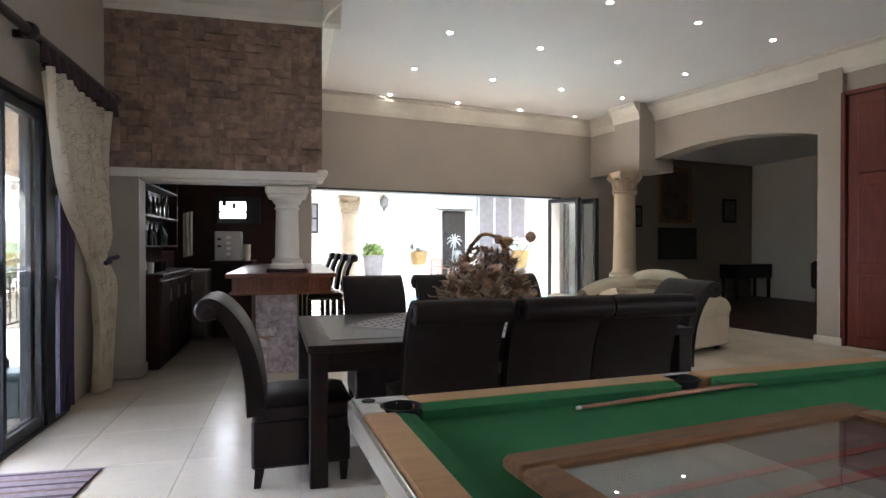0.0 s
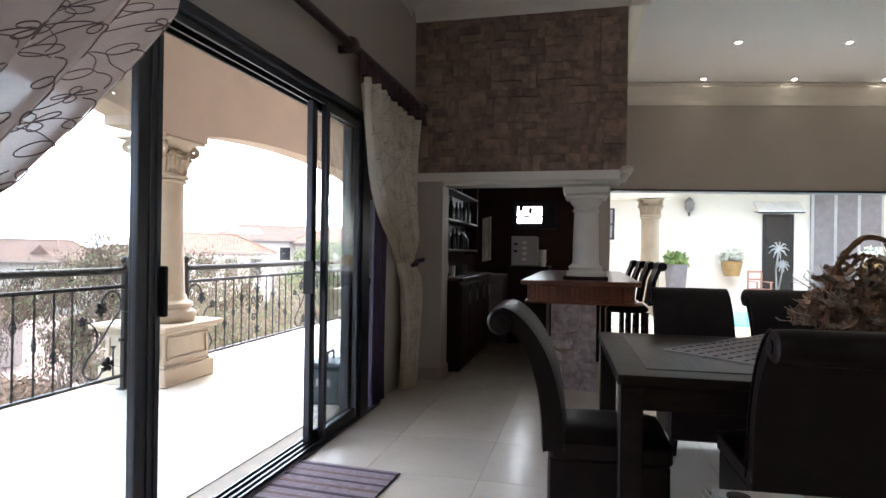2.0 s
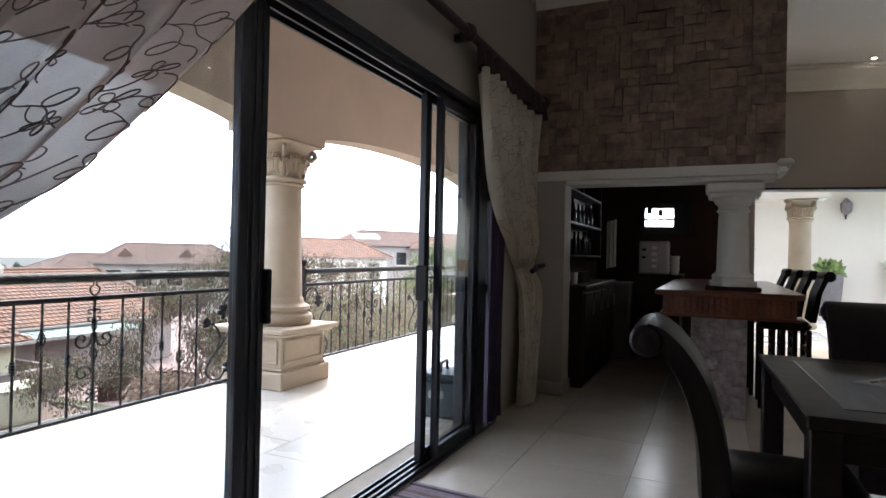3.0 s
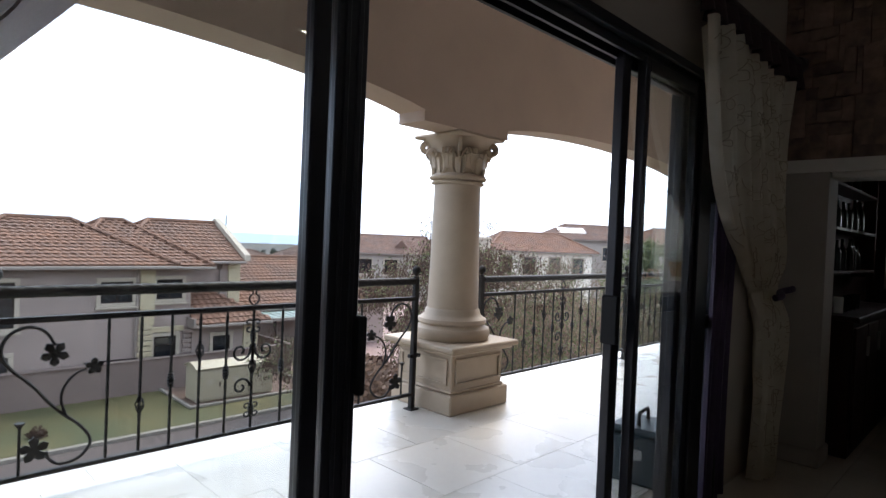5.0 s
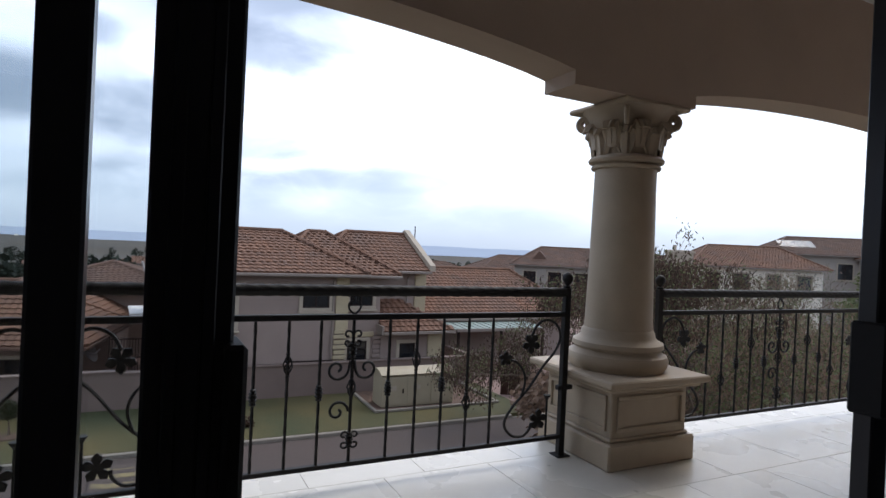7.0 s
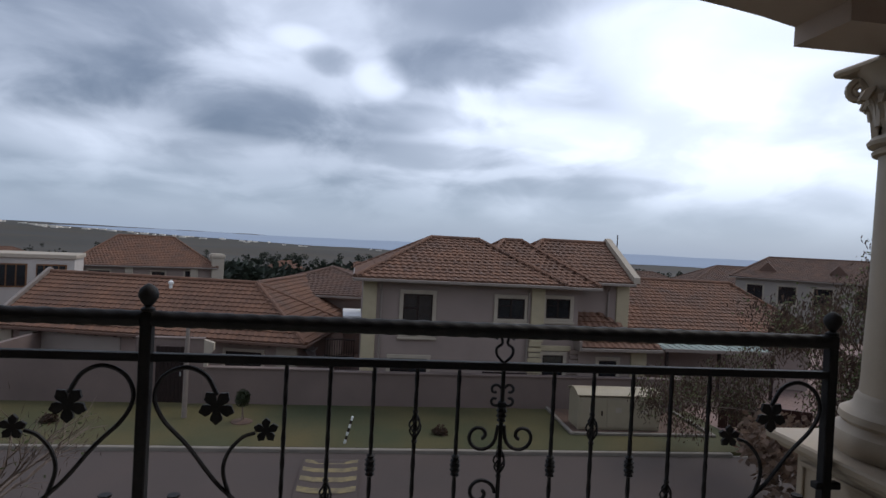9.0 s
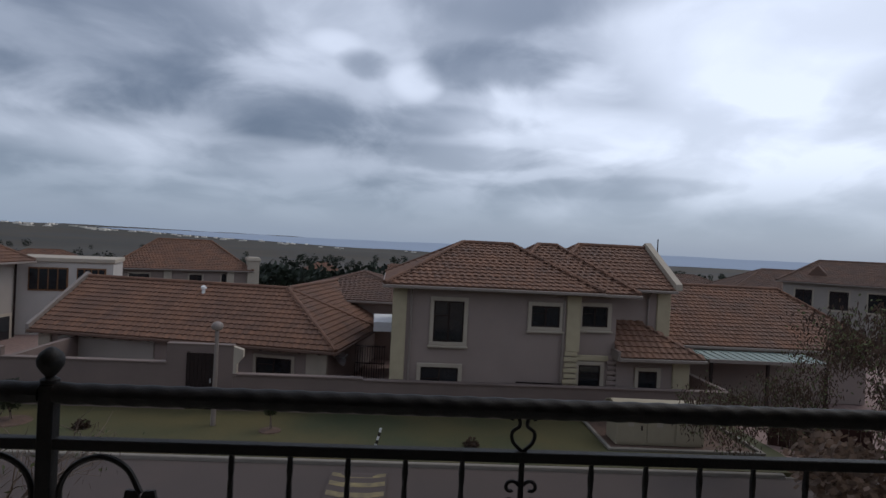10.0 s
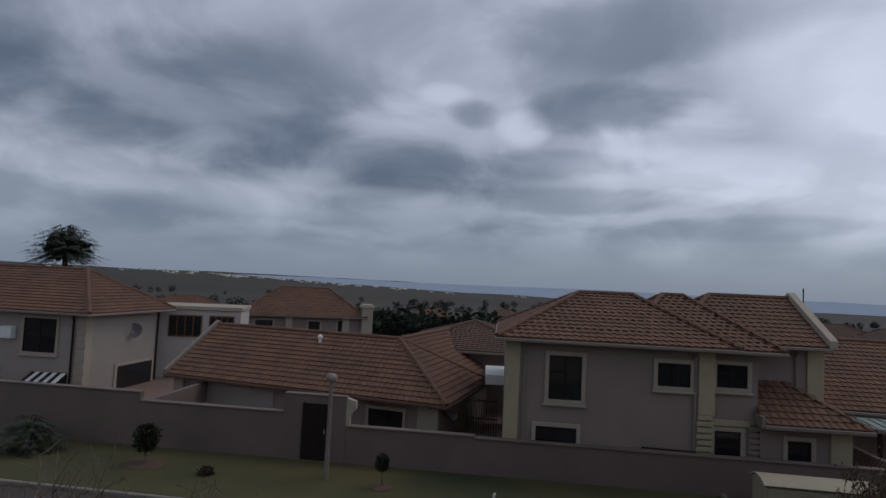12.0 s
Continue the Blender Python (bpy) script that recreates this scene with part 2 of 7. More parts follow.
FRAMEWOOD = mat("brown_frame_wood", (0.165, 0.080, 0.036), 0.55, var=0.3, scale=7, stretch=(1, 8, 8), bump=0.1, spec=0.2)
PAPER = mat("picture_paper", (0.14, 0.13, 0.12), 0.7, var=0.5, scale=5, col2=(0.05, 0.045, 0.045))
PRINTGREY = mat("picture_grey", (0.17, 0.16, 0.15), 0.7, var=0.4, scale=9, col2=(0.08, 0.075, 0.07))
PICRED = mat("picture_red", (0.22, 0.02, 0.02), 0.7)
LACE = mat("grey_woven_runner", (0.50, 0.475, 0.475), 0.85, col2=(0.36, 0.335, 0.34), scale=28, bump=0.4, bscale=200)
DRYLEAF = mat("dried_leaf", (0.42, 0.25, 0.15), 0.75, col2=(0.10, 0.045, 0.030), scale=14, bump=0.2, tint=0.5)
DRYTWIG = mat("dry_twig", (0.36, 0.29, 0.21), 0.8, var=0.2)
RUGA = mat("rug_mauve", (0.27, 0.21, 0.235), 0.95, var=0.25, scale=30, bump=0.6, bscale=250)
RUGB = mat("rug_dark_stripe", (0.075, 0.050, 0.066), 0.95, var=0.25, scale=30, bump=0.6, bscale=250)
RUGC = mat("rug_brown_stripe", (0.19, 0.12, 0.115), 0.95, var=0.25, scale=30, bump=0.6, bscale=250)
SOFA = mat("cream_leather", (0.50, 0.44, 0.32), 0.5, var=0.1, bump=0.08)
TEALCASE = mat("dark_teal_plastic", (0.025, 0.045, 0.055), 0.45, var=0.15, bump=0.1)
GREYMET = mat("grey_steel", (0.40, 0.40, 0.40), 0.35, 0.6, var=0.1)
WHITE = mat("white_enamel", (0.72, 0.71, 0.69), 0.4, var=0.05)
BOTTLE = mat("dark_bottle_glass", (0.012, 0.014, 0.012), 0.2, var=0.5, tint=0.6, bump=0, spec=0.25)
COURT = mat("courtyard_white_wall", (0.72, 0.655, 0.56), 0.8, var=0.04, scale=1.2, bump=0.06)
SCREEN = glow("tv_picture", (0.85, 0.92, 1.0), 1.6)
DOWNLIGHT = glow("downlight_lens", (1.0, 0.93, 0.80), 6.0)
LEAFGREEN = mat("green_leaf", (0.075, 0.13, 0.035), 0.6, col2=(0.03, 0.06, 0.015), scale=12, bump=0.1, tint=0.4)
TOPIARY = mat("dull_green_leaf", (0.045, 0.058, 0.020), 0.7, col2=(0.018, 0.024, 0.009), scale=12, bump=0.1, tint=0.4)
PALEGRASS = mat("pale_grass_leaf", (0.24, 0.31, 0.10), 0.6, col2=(0.12, 0.17, 0.05), scale=12, bump=0.1, tint=0.3)
LEAFWHITE = mat("white_blossom", (0.62, 0.62, 0.52), 0.7, tint=0.3)
FADEDRED = mat("faded_red_wood", (0.42, 0.21, 0.15), 0.6, var=0.15, scale=6)
TERRA = mat("ochre_pot", (0.36, 0.22, 0.085), 0.6, var=0.2)
GREYPOT = mat("grey_pot", (0.20, 0.18, 0.18), 0.6, var=0.15)
WATER = mat("pool_water", (0.05, 0.35, 0.42), 0.08, var=0.2, scale=3, bump=0.3, bscale=6)
HOUSE = mat("taupe_house_plaster", (0.262, 0.203, 0.176), 0.85, var=0.08, scale=1.0, bump=0.15, bscale=60)
HOUSEWHITE = mat("white_house_plaster", (0.46, 0.42, 0.38), 0.85, var=0.06, scale=1.2, bump=0.15, bscale=60)
HOUSE2 = mat("grey_house_plaster", (0.32, 0.28, 0.245), 0.85, var=0.06, scale=1.2, bump=0.15, bscale=60)
QUOIN = mat("cream_quoin_plaster", (0.40, 0.335, 0.22), 0.8, var=0.07, scale=3, bump=0.1)
FRAMEPL = mat("window_surround_plaster", (0.375, 0.318, 0.25), 0.8, var=0.06, scale=3, bump=0.08)
GUTTER = mat("taupe_gutter", (0.215, 0.175, 0.148), 0.5, var=0.08)
ROOFTILE = mat("concrete_roof_tile", (0.178, 0.086, 0.050), 0.85, col2=(0.100, 0.052, 0.034), scale=0.9, bump=0.3, bscale=40, tint=0.12)
ROOFTILE2 = mat("brown_roof_tile", (0.135, 0.074, 0.050), 0.85, col2=(0.080, 0.047, 0.035), scale=0.9, bump=0.3, bscale=40, tint=0.12)
BWALL = mat("boundary_wall_plaster", (0.160, 0.117, 0.100), 0.85, var=0.14, scale=0.8, bump=0.2, bscale=40)
GATEWOOD = mat("dark_gate_wood", (0.020, 0.012, 0.010), 0.7, var=0.3, spec=0.2)
GRASS = mat("winter_lawn", (0.096, 0.073, 0.024), 0.95, col2=(0.026, 0.037, 0.011), scale=0.30, bump=0.4, bscale=25)
ASPHALT = mat("asphalt", (0.062, 0.045, 0.039), 0.9, var=0.18, scale=0.6, bump=0.5, bscale=60)
KERB = mat("concrete_kerb", (0.20, 0.175, 0.145), 0.9, var=0.12, scale=3, bump=0.3)
SOIL = mat("bare_soil", (0.10, 0.06, 0.042), 0.95, var=0.3, scale=5, bump=0.6)
YELLOWP = mat("faded_yellow_road_paint", (0.24, 0.19, 0.09), 0.85, col2=(0.10, 0.08, 0.05), scale=5, bump=0.3)
PAVER = mat("brick_paving", (0.20, 0.13, 0.11), 0.9, var=0.25, scale=6, bump=0.4)
BOXPAINT = mat("beige_cabinet_paint", (0.33, 0.28, 0.195), 0.6, var=0.06, scale=3, bump=0.05)
BARK = mat("grey_bark", (0.15, 0.11, 0.085), 0.9, var=0.3, scale=12, bump=0.5)
POD = mat("dry_brown_pod", (0.100, 0.062, 0.043), 0.85, col2=(0.052, 0.032, 0.023), scale=8, tint=0.45, bump=0, through=0.3)
BRUSH = mat("dry_brush_twig", (0.26, 0.18, 0.13), 0.85, col2=(0.14, 0.09, 0.065), scale=3, tint=0.4, bump=0, through=0.35)
SHRUB = mat("dusty_green_leaf", (0.150, 0.165, 0.075), 0.8, col2=(0.080, 0.095, 0.042), scale=3, tint=0.45, bump=0, through=0.4)
VELD = mat("dry_grassland", (0.050, 0.034, 0.016), 0.95, col2=(0.014, 0.013, 0.008), scale=0.014, bump=0.3, bscale=0.15)
FARTREE = mat("far_tree_leaf", (0.032, 0.042, 0.024), 0.9, col2=(0.018, 0.025, 0.015), scale=0.3, tint=0.4, bump=0)
SOLAR = mat("solar_panel", (0.02, 0.03, 0.05), 0.15, var=0.2)
STRIPEWHITE = mat("white_marker_paint", (0.7, 0.7, 0.68), 0.6)
CARPORT = mat("pale_green_sheet", (0.21, 0.26, 0.235), 0.55, var=0.1, scale=4)
CLOTHWHITE = mat("white_awning", (0.70, 0.68, 0.63), 0.7)
ART = mat("dark_painting", (0.10, 0.075, 0.05), 0.5, col2=(0.02, 0.018, 0.016), scale=5)

# ---- shapes ----


class M:
    """A mesh in the making."""

    def __init__(self):
        self.v, self.f = [], []

    def add(self, vs, fs):
        o = len(self.v)
        self.v += [tuple(p) for p in vs]
        self.f += [tuple(i + o for i in f) for f in fs]
        return self

    def box(self, x0, x1, y0, y1, z0, z1, c=0.0):
        x0, x1, y0, y1, z0, z1 = min(x0, x1), max(x0, x1), min(y0, y1), max(y0, y1), min(z0, z1), max(z0, z1)
        if c <= 0:
            vs = [(x, y, z) for x in (x0, x1) for y in (y0, y1) for z in (z0, z1)]
            return self.add(vs, [(0, 1, 3, 2), (4, 6, 7, 5), (0, 4, 5, 1), (2, 3, 7, 6), (0, 2, 6, 4), (1, 5, 7, 3)])
        c = min(c, (x1 - x0) * 0.45, (y1 - y0) * 0.45, (z1 - z0) * 0.45)
        lo, hi, vs, idx = (x0, y0, z0), (x1, y1, z1), [], {}
        for sx in (0, 1):
            for sy in (0, 1):
                for sz in (0, 1):
                    s = (sx, sy, sz)
                    for a in range(3):
                        idx[s, a] = len(vs)
                        vs.append(tuple((hi[k] if s[k] else lo[k]) if k == a else ((hi[k] - c) if s[k] else (lo[k] + c)) for k in range(3)))
        fs = []
        for a in range(3):
            b, d = (a + 1) % 3, (a + 2) % 3
            for side in (0, 1):
                q = []
                for u, w in ((0, 0), (1, 0), (1, 1), (0, 1)):
                    s = [0, 0, 0]
                    s[a], s[b], s[d] = side, u, w
                    q.append(idx[tuple(s), a])
                fs.append(tuple(q if side else q[::-1]))
            for u in (0, 1):
                for w in (0, 1):
                    s0, s1 = [0, 0, 0], [0, 0, 0]
                    s0[b], s0[d], s1[b], s1[d] = u, w, u, w
                    s1[a] = 1
                    q = [idx[tuple(s0), b], idx[tuple(s1), b], idx[tuple(s1), d], idx[tuple(s0), d]]
                    fs.append(tuple(q if (u ^ w) else q[::-1]))
        for s in [(i, j, k) for i in (0, 1) for j in (0, 1) for k in (0, 1)]:
            q = [idx[s, 0], idx[s, 1], idx[s, 2]]
            fs.append(tuple(q if (sum(s) % 2) else q[::-1]))
        return self.add(vs, fs)

    def lathe(self, prof, n=24, at=(0, 0, 0), sq=0.0, open_start=False):
        vs, fs = [], []
        for r, z in prof:
            for i in range(n):
                a = 2 * math.pi * i / n
                k = 1.0 if not sq else 1.0 / (abs(math.cos(a)) ** sq + abs(math.sin(a)) ** sq) ** (1 / sq)
                vs.append((at[0] + r * k * math.cos(a), at[1] + r * k * math.sin(a), at[2] + z))
        for j in range(len(prof) - 1):
            for i in range(n):
                k = (i + 1) % n
                fs.append((j * n + i, j * n + k, (j + 1) * n + k, (j + 1) * n + i))
        if not open_start:
            fs.append(tuple(range(n))[::-1])
        fs.append(tuple((len(prof) - 1) * n + i for i in range(n)))
        return self.add(vs, fs)

    def tube(self, pts, r, n=6):
        pts = [Vector(p) for p in pts]
        rs = r if isinstance(r, (list, tuple)) else [r] * len(pts)
        vs, fs = [], []
        side = None
        for i, p in enumerate(pts):
            d = (pts[min(i + 1, len(pts) - 1)] - pts[max(i - 1, 0)])
            d = d.normalized() if d.length > 1e-9 else Vector((0, 0, 1))
            if side is None:
                side = d.orthogonal().normalized()
            side = (side - d * side.dot(d))
            side = side.normalized() if side.length > 1e-6 else d.orthogonal().normalized()
            o = d.cross(side)
            for k in range(n):
                a = 2 * math.pi * k / n
                vs.append(p + (side * math.cos(a) + o * math.sin(a)) * rs[i])
        for i in range(len(pts) - 1):
            for k in range(n):
                l = (k + 1) % n
                fs.append((i * n + k, i * n + l, (i + 1) * n + l, (i + 1) * n + k))
        fs.append(tuple(range(n))[::-1])
        fs.append(tuple((len(pts) - 1) * n + k for k in range(n)))
        return self.add(vs, fs)

    def sheet(self, fn, nu, nv, thick=0.0):
        """fn(u, v) -> point, u and v from 0 to 1."""
        P = [[Vector(fn(i / nu, j / nv)) for j in range(nv + 1)] for i in range(nu + 1)]
        w = nv + 1
        vs = [p for row in P for p in row]
        fs = [(i * w + j, (i + 1) * w + j, (i + 1) * w + j + 1, i * w + j + 1) for i in range(nu) for j in range(nv)]
        if thick:
            o = len(vs)
            for i in range(nu + 1):
                for j in range(nv + 1):
                    a = P[min(i + 1, nu)][j] - P[max(i - 1, 0)][j]
                    b = P[i][min(j + 1, nv)] - P[i][max(j - 1, 0)]
                    nrm = a.cross(b)
                    nrm = nrm.normalized() if nrm.length > 1e-9 else Vector((0, 0, 1))
                    vs.append(P[i][j] - nrm * thick)
            fs += [(o + i * w + j, o + i * w + j + 1, o + (i + 1) * w + j + 1, o + (i + 1) * w + j) for i in range(nu) for j in range(nv)]
            edge = [(i, 0) for i in range(nu)] + [(nu, j) for j in range(nv)] + [(i, nv) for i in range(nu, 0, -1)] + [(0, j) for j in range(nv, 0, -1)]
            for k in range(len(edge)):
                a, b = edge[k], edge[(k + 1) % len(edge)]
                ia, ib = a[0] * w + a[1], b[0] * w + b[1]
                fs.append((ib, ia, o + ia, o + ib))
        return self.add(vs, fs)

    def prism(self, poly, axis, a, b):
        """A polygon in the two other axes, drawn out along axis from a to b."""
        n = len(poly)

        def p3(q, t):
            return {"x": (t, q[0], q[1]), "y": (q[0], t, q[1]), "z": (q[0], q[1], t)}[axis]
        vs = [p3(q, a) for q in poly] + [p3(q, b) for q in poly]
        fs = [tuple(range(n))[::-1], tuple(range(n, 2 * n))] + [(i, (i + 1) % n, n + (i + 1) % n, n + i) for i in range(n)]
        return self.add(vs, fs)

    def moved(self, m):
        self.v = [tuple(m @ Vector(p)) for p in self.v]
        return self

    def data(self, name, material, smoothed=False):
        me = bpy.data.meshes.new(name)
        me.from_pydata(self.v, [], self.f)
        bm = bmesh.new()
        bm.from_mesh(me)
        bmesh.ops.recalc_face_normals(bm, faces=bm.faces)
        bm.to_mesh(me)
        bm.free()
        me.materials.append(material)
        if smoothed:
            me.shade_smooth()
            me.set_sharp_from_angle(angle=radians(38))
        return me


def part(name, m, material, parent=None, label="", smoothed=False):
    ob = new(name, m.data(name, material, smoothed))
    if parent is not None:
        ob.parent = parent
    return tagged(ob, label)


def single(name, m, material, label, category, kind="", group="", smoothed=False):
    return tagged(part(name, m, material, None, "", smoothed), label, category, group, kind)


def structure(name, m, material, label="", smoothed=False, category=""):
    return tagged(part(name, m, material, None, "", smoothed), label or name.replace("_", " "), category or name.split("_")[0], "", "structure")


def thing(name, at, label, category, group="", turn=0.0, kind=""):
    e = new(name)
    e.empty_display_size = 0.1
    e.matrix_world = pose(*at, 0, 0, turn)
    return tagged(e, label, category, group, kind)


def curve(pts, n=10):
    """Catmull-Rom through the points."""
    P = [Vector(p) for p in pts]
    P = [P[0] * 2 - P[1]] + P + [P[-1] * 2 - P[-2]]
    out = []
    for i in range(1, len(P) - 2):
        for k in range(n):
            t = k / n
            out.append(0.5 * (2 * P[i] + (P[i + 1] - P[i - 1]) * t + (2 * P[i - 1] - 5 * P[i] + 4 * P[i + 1] - P[i + 2]) * t * t + (3 * P[i] - P[i - 1] - 3 * P[i + 1] + P[i + 2]) * t ** 3))
    return out + [P[-2]]


TURN = 11.2   # the main room stands a little askew to the sliding-door wall


def RM(u, v, z=0.0):
    a = radians(TURN)
    return (0.40 + WIDE * u * math.cos(a) - v * math.sin(a), 9.97 + WIDE * u * math.sin(a) + v * math.cos(a), z)


WIDE = 1.07   # breadth of the far end of the room
ROOM = pose(0.40, 9.97, 0, 0, 0, TURN) @ Matrix.Diagonal((WIDE, 1, 1, 1))


def standing():
    """The top-level objects so far."""
    return {ob.name for ob in scene.collection.objects if ob.parent is None}


def shift(before, m):
    """Moves all that was built since then as one."""
    for ob in scene.collection.objects:
        if ob.parent is None and ob.name not in before and ob.type in ("MESH", "EMPTY"):
            ob.matrix_basis = m @ ob.matrix_basis


FURNITURE = pose(0.083, -0.004, 0, 0, 0, 2.05) @ pose(0.127, 0.205, 0)      # the loose furniture, a little turned in the room
TOWN = pose(-2.475, 3.345, -0.42, 0, 0, 3.0) @ pose(2.43, -3.085, 0)      # the street and all beyond it

# ---- the house: floors, walls, ceilings ----
XW = -1.70            # inner face of the sliding-door wall
CZ = 3.9              # ceiling height
DOOR0, DOOR1, DOORZ = 1.56, 5.27, 2.34

floor = structure("floor", M().box(-1.98, 12, -5.2, 11.2, -0.30, -0.006), GROUT, "cream tiled living room floor with fine grout joints")
balcony_floor = structure("balcony_floor", M().box(-4.42, -1.98, -6.0, 12.6, -0.30, -0.006), GROUT, "pale cream tiled balcony floor", category="floor")

w = M()
w.box(-1.98, XW, -5.2, -3.5, 0, CZ).box(-1.98, XW, -1.4, DOOR0, 0, CZ).box(-1.98, XW, -3.5, -1.4, DOORZ + 0.03, CZ).box(-1.98, XW, DOOR1, 9.9, 0, CZ).box(-1.98, XW, DOOR0, DOOR1, DOORZ + 0.03, CZ)
structure("wall_west", w, PAINT, "taupe painted wall round the sliding doors", category="wall")
structure("wall_outside", M().box(-2.01, -1.983, -6, -3.52, 0, 3.55).box(-2.01, -1.983, -1.38, DOOR0 - 0.02, 0, 3.55).box(-2.01, -1.983, -3.52, -1.38, DOORZ + 0.05, 3.55).box(-2.01, -1.983, DOOR1 + 0.02, 12.6, 0, 3.55).box(-2.01, -1.983, DOOR0 - 0.02, DOOR1 + 0.02, DOORZ + 0.05, 3.55), PLASTER, "cream plastered outer wall of the balcony", category="wall")
structure("wall_south", M().box(-1.98, 12, -5.45, -5.2, 0, CZ), PAINT, "plain taupe painted end wall", category="wall")
structure("ceiling", M().box(-1.98, 8.6, -5.4, 12.4, CZ, CZ + 0.2), CEIL, "white plastered ceiling with recessed downlights")

# far wall with its wide opening, askew
wf = M().box(-0.6, 0.0, 0, 0.28, 0, CZ).box(4.75, 6.3, 0, 0.28, 0, CZ).box(0.0, 4.75, 0, 0.28, 2.3, CZ).moved(ROOM)
structure("wall_north", wf, PAINT, "taupe painted wall above a wide courtyard opening", category="wall")
structure("lintel_trim", M().box(-0.02, 4.77, -0.012, 0.0, 2.275, 2.30).box(-0.02, 4.77, 0.0, 0.28, 2.27, 2.297).moved(ROOM), ALU, "dark folding door track under the lintel", category="trim")

# wall with the wide arch
AV0, AV1, AZ, AR = -4.75, -1.55, 2.84, 0.20
arch = [(AV0, CZ), (AV0, AZ - 0.1)]
arch += [(AV0 + (AV1 - AV0) * i / 24, AZ + AR * math.sin(math.pi * i / 24) ** 0.75) for i in range(25)]
arch += [(AV1, AZ - 0.1), (AV1, CZ)]
wa = M()
for i in range(len(arch) - 1):
    (a0, b0), (a1, b1) = arch[i], arch[i + 1]
    if a1 > a0 + 1e-6:
        wa.prism([(a0, b0), (a1, b1), (a1, CZ), (a0, CZ)], "x", 5.5, 5.82)
wa.box(5.46, 5.9, AV0 - 0.32, AV0, 0, CZ).box(5.5, 5.82, -1.55, 0.0, AZ - 0.1, CZ).box(5.14, 5.92, -1.78, -1.15, 2.68, CZ)
wa.box(5.5, 5.82, -14.2, -6.25, 0, CZ).box(5.5, 5.82, -6.25, AV0 - 0.32, 3.3, CZ)
structure("wall_east", wa.moved(ROOM), PAINT, "taupe wall with a wide shallow arch", category="wall")
structure("baseboard", M().box(5.42, 5.46, AV0 - 0.34, AV0 + 0.02, 0, 0.1).box(5.44, 5.5, AV0 - 0.36, AV0 - 0.3, 0.1, 0.75).moved(ROOM), CORNICE, "cream plinth of the arch pier")

# room behind the arch; its walls carry their shade in the paint
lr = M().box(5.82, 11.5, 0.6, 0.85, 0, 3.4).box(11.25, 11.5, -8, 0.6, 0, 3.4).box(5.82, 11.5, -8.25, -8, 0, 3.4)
structure("wall_lounge", lr.moved(ROOM), PAINT_SHADED, "taupe lounge walls, darkened in colour for shade", category="wall")
structure("ceiling_lounge", M().box(5.82, 11.5, -8.25, 0.85, 3.4, 3.55).moved(ROOM), CEIL, "white plastered lounge ceiling", category="ceiling")

# bulkhead over the bar
SX0, SX1, SY, SZ0, SZ1 = XW, 0.40, 6.38, 2.10, 3.66
bulk = M().box(SX0, SX1 - 0.02, SY + 0.03, SY + 0.25, SZ0, CZ).box(SX1 - 0.16, SX1 - 0.02, SY + 0.25, 9.7, 2.45, CZ)
bulkhead = structure("wall_bulkhead", bulk, MORTAR, "bulkhead clad in brown split stone above the bar", category="wall")
structure("bar_ceiling", M().box(SX0, SX1 - 0.16, SY + 0.25, 9.9, 2.45, 2.6), BARBROWN, "dark bar ceiling", category="ceiling")
# thin dark sheet added over the side wall puts the bar's gloom into colour
structure("bar_back_wall", M().box(SX0, 0.1, 9.75, 9.95, 0, 2.45).box(SX0 + 0.002, SX0 + 0.02, SY + 0.25, 9.75, 0, 2.45), BARBROWN, "dark bar back wall and added dark sheet along its side", category="wall")

# cornices: stepped crown mouldings
def crown(m, p, q, drop=0.22, out=0.2, inward=(0, 0)):
    """A crown moulding from p to q under the ceiling; inward points away from the wall."""
    p, q, n = Vector((*p, 0)), Vector((*q, 0)), Vector((*inward, 0)).normalized()
    prof = [(0, 0), (0, -drop), (0.02, -drop), (0.03, -drop * 0.8), (out * 0.35, -drop * 0.55), (out * 0.75, -drop * 0.3), (out * 0.85, -drop * 0.22), (out * 0.85, -drop * 0.12), (out, -drop * 0.1), (out, 0)]
    vs = [tuple(e + n * o + Vector((0, 0, CZ + z - 0.003))) for e in (p, q) for o, z in prof]
    k = len(prof)
    m.add(vs, [(i, i + 1, k + i + 1, k + i) for i in range(k - 1)] + [(k - 1, 0, k, 2 * k - 1), tuple(range(k))[::-1], tuple(range(k, 2 * k))])


cr = M()
crown(cr, (XW, SY), (SX1 + 0.2, SY), 0.24, 0.2, (0, -1))
crown(cr, (SX1, SY - 0.2), (SX1, 9.6), 0.24, 0.2, (1, 0))
crown(cr, (XW, -5.2), (XW, SY - 0.2), 0.24, 0.2, (1, 0))
a7 = radians(TURN)
crown(cr, RM(-0.2, 0)[:2], RM(5.5, 0)[:2], 0.30, 0.22, (math.sin(a7), -math.cos(a7)))
crown(cr, RM(5.5, 0)[:2], RM(5.5, -14)[:2], 0.30, 0.22, (-math.cos(a7), -math.sin(a7)))
crown(cr, RM(5.14, -1.13)[:2], RM(5.14, -1.80)[:2], 0.30, 0.16, (-math.cos(a7), -math.sin(a7)))
structure("cornice", cr, CORNICE, "cream plaster crown cornice")

# stone cladding pieces, each its own stone
rng = random.Random(4)


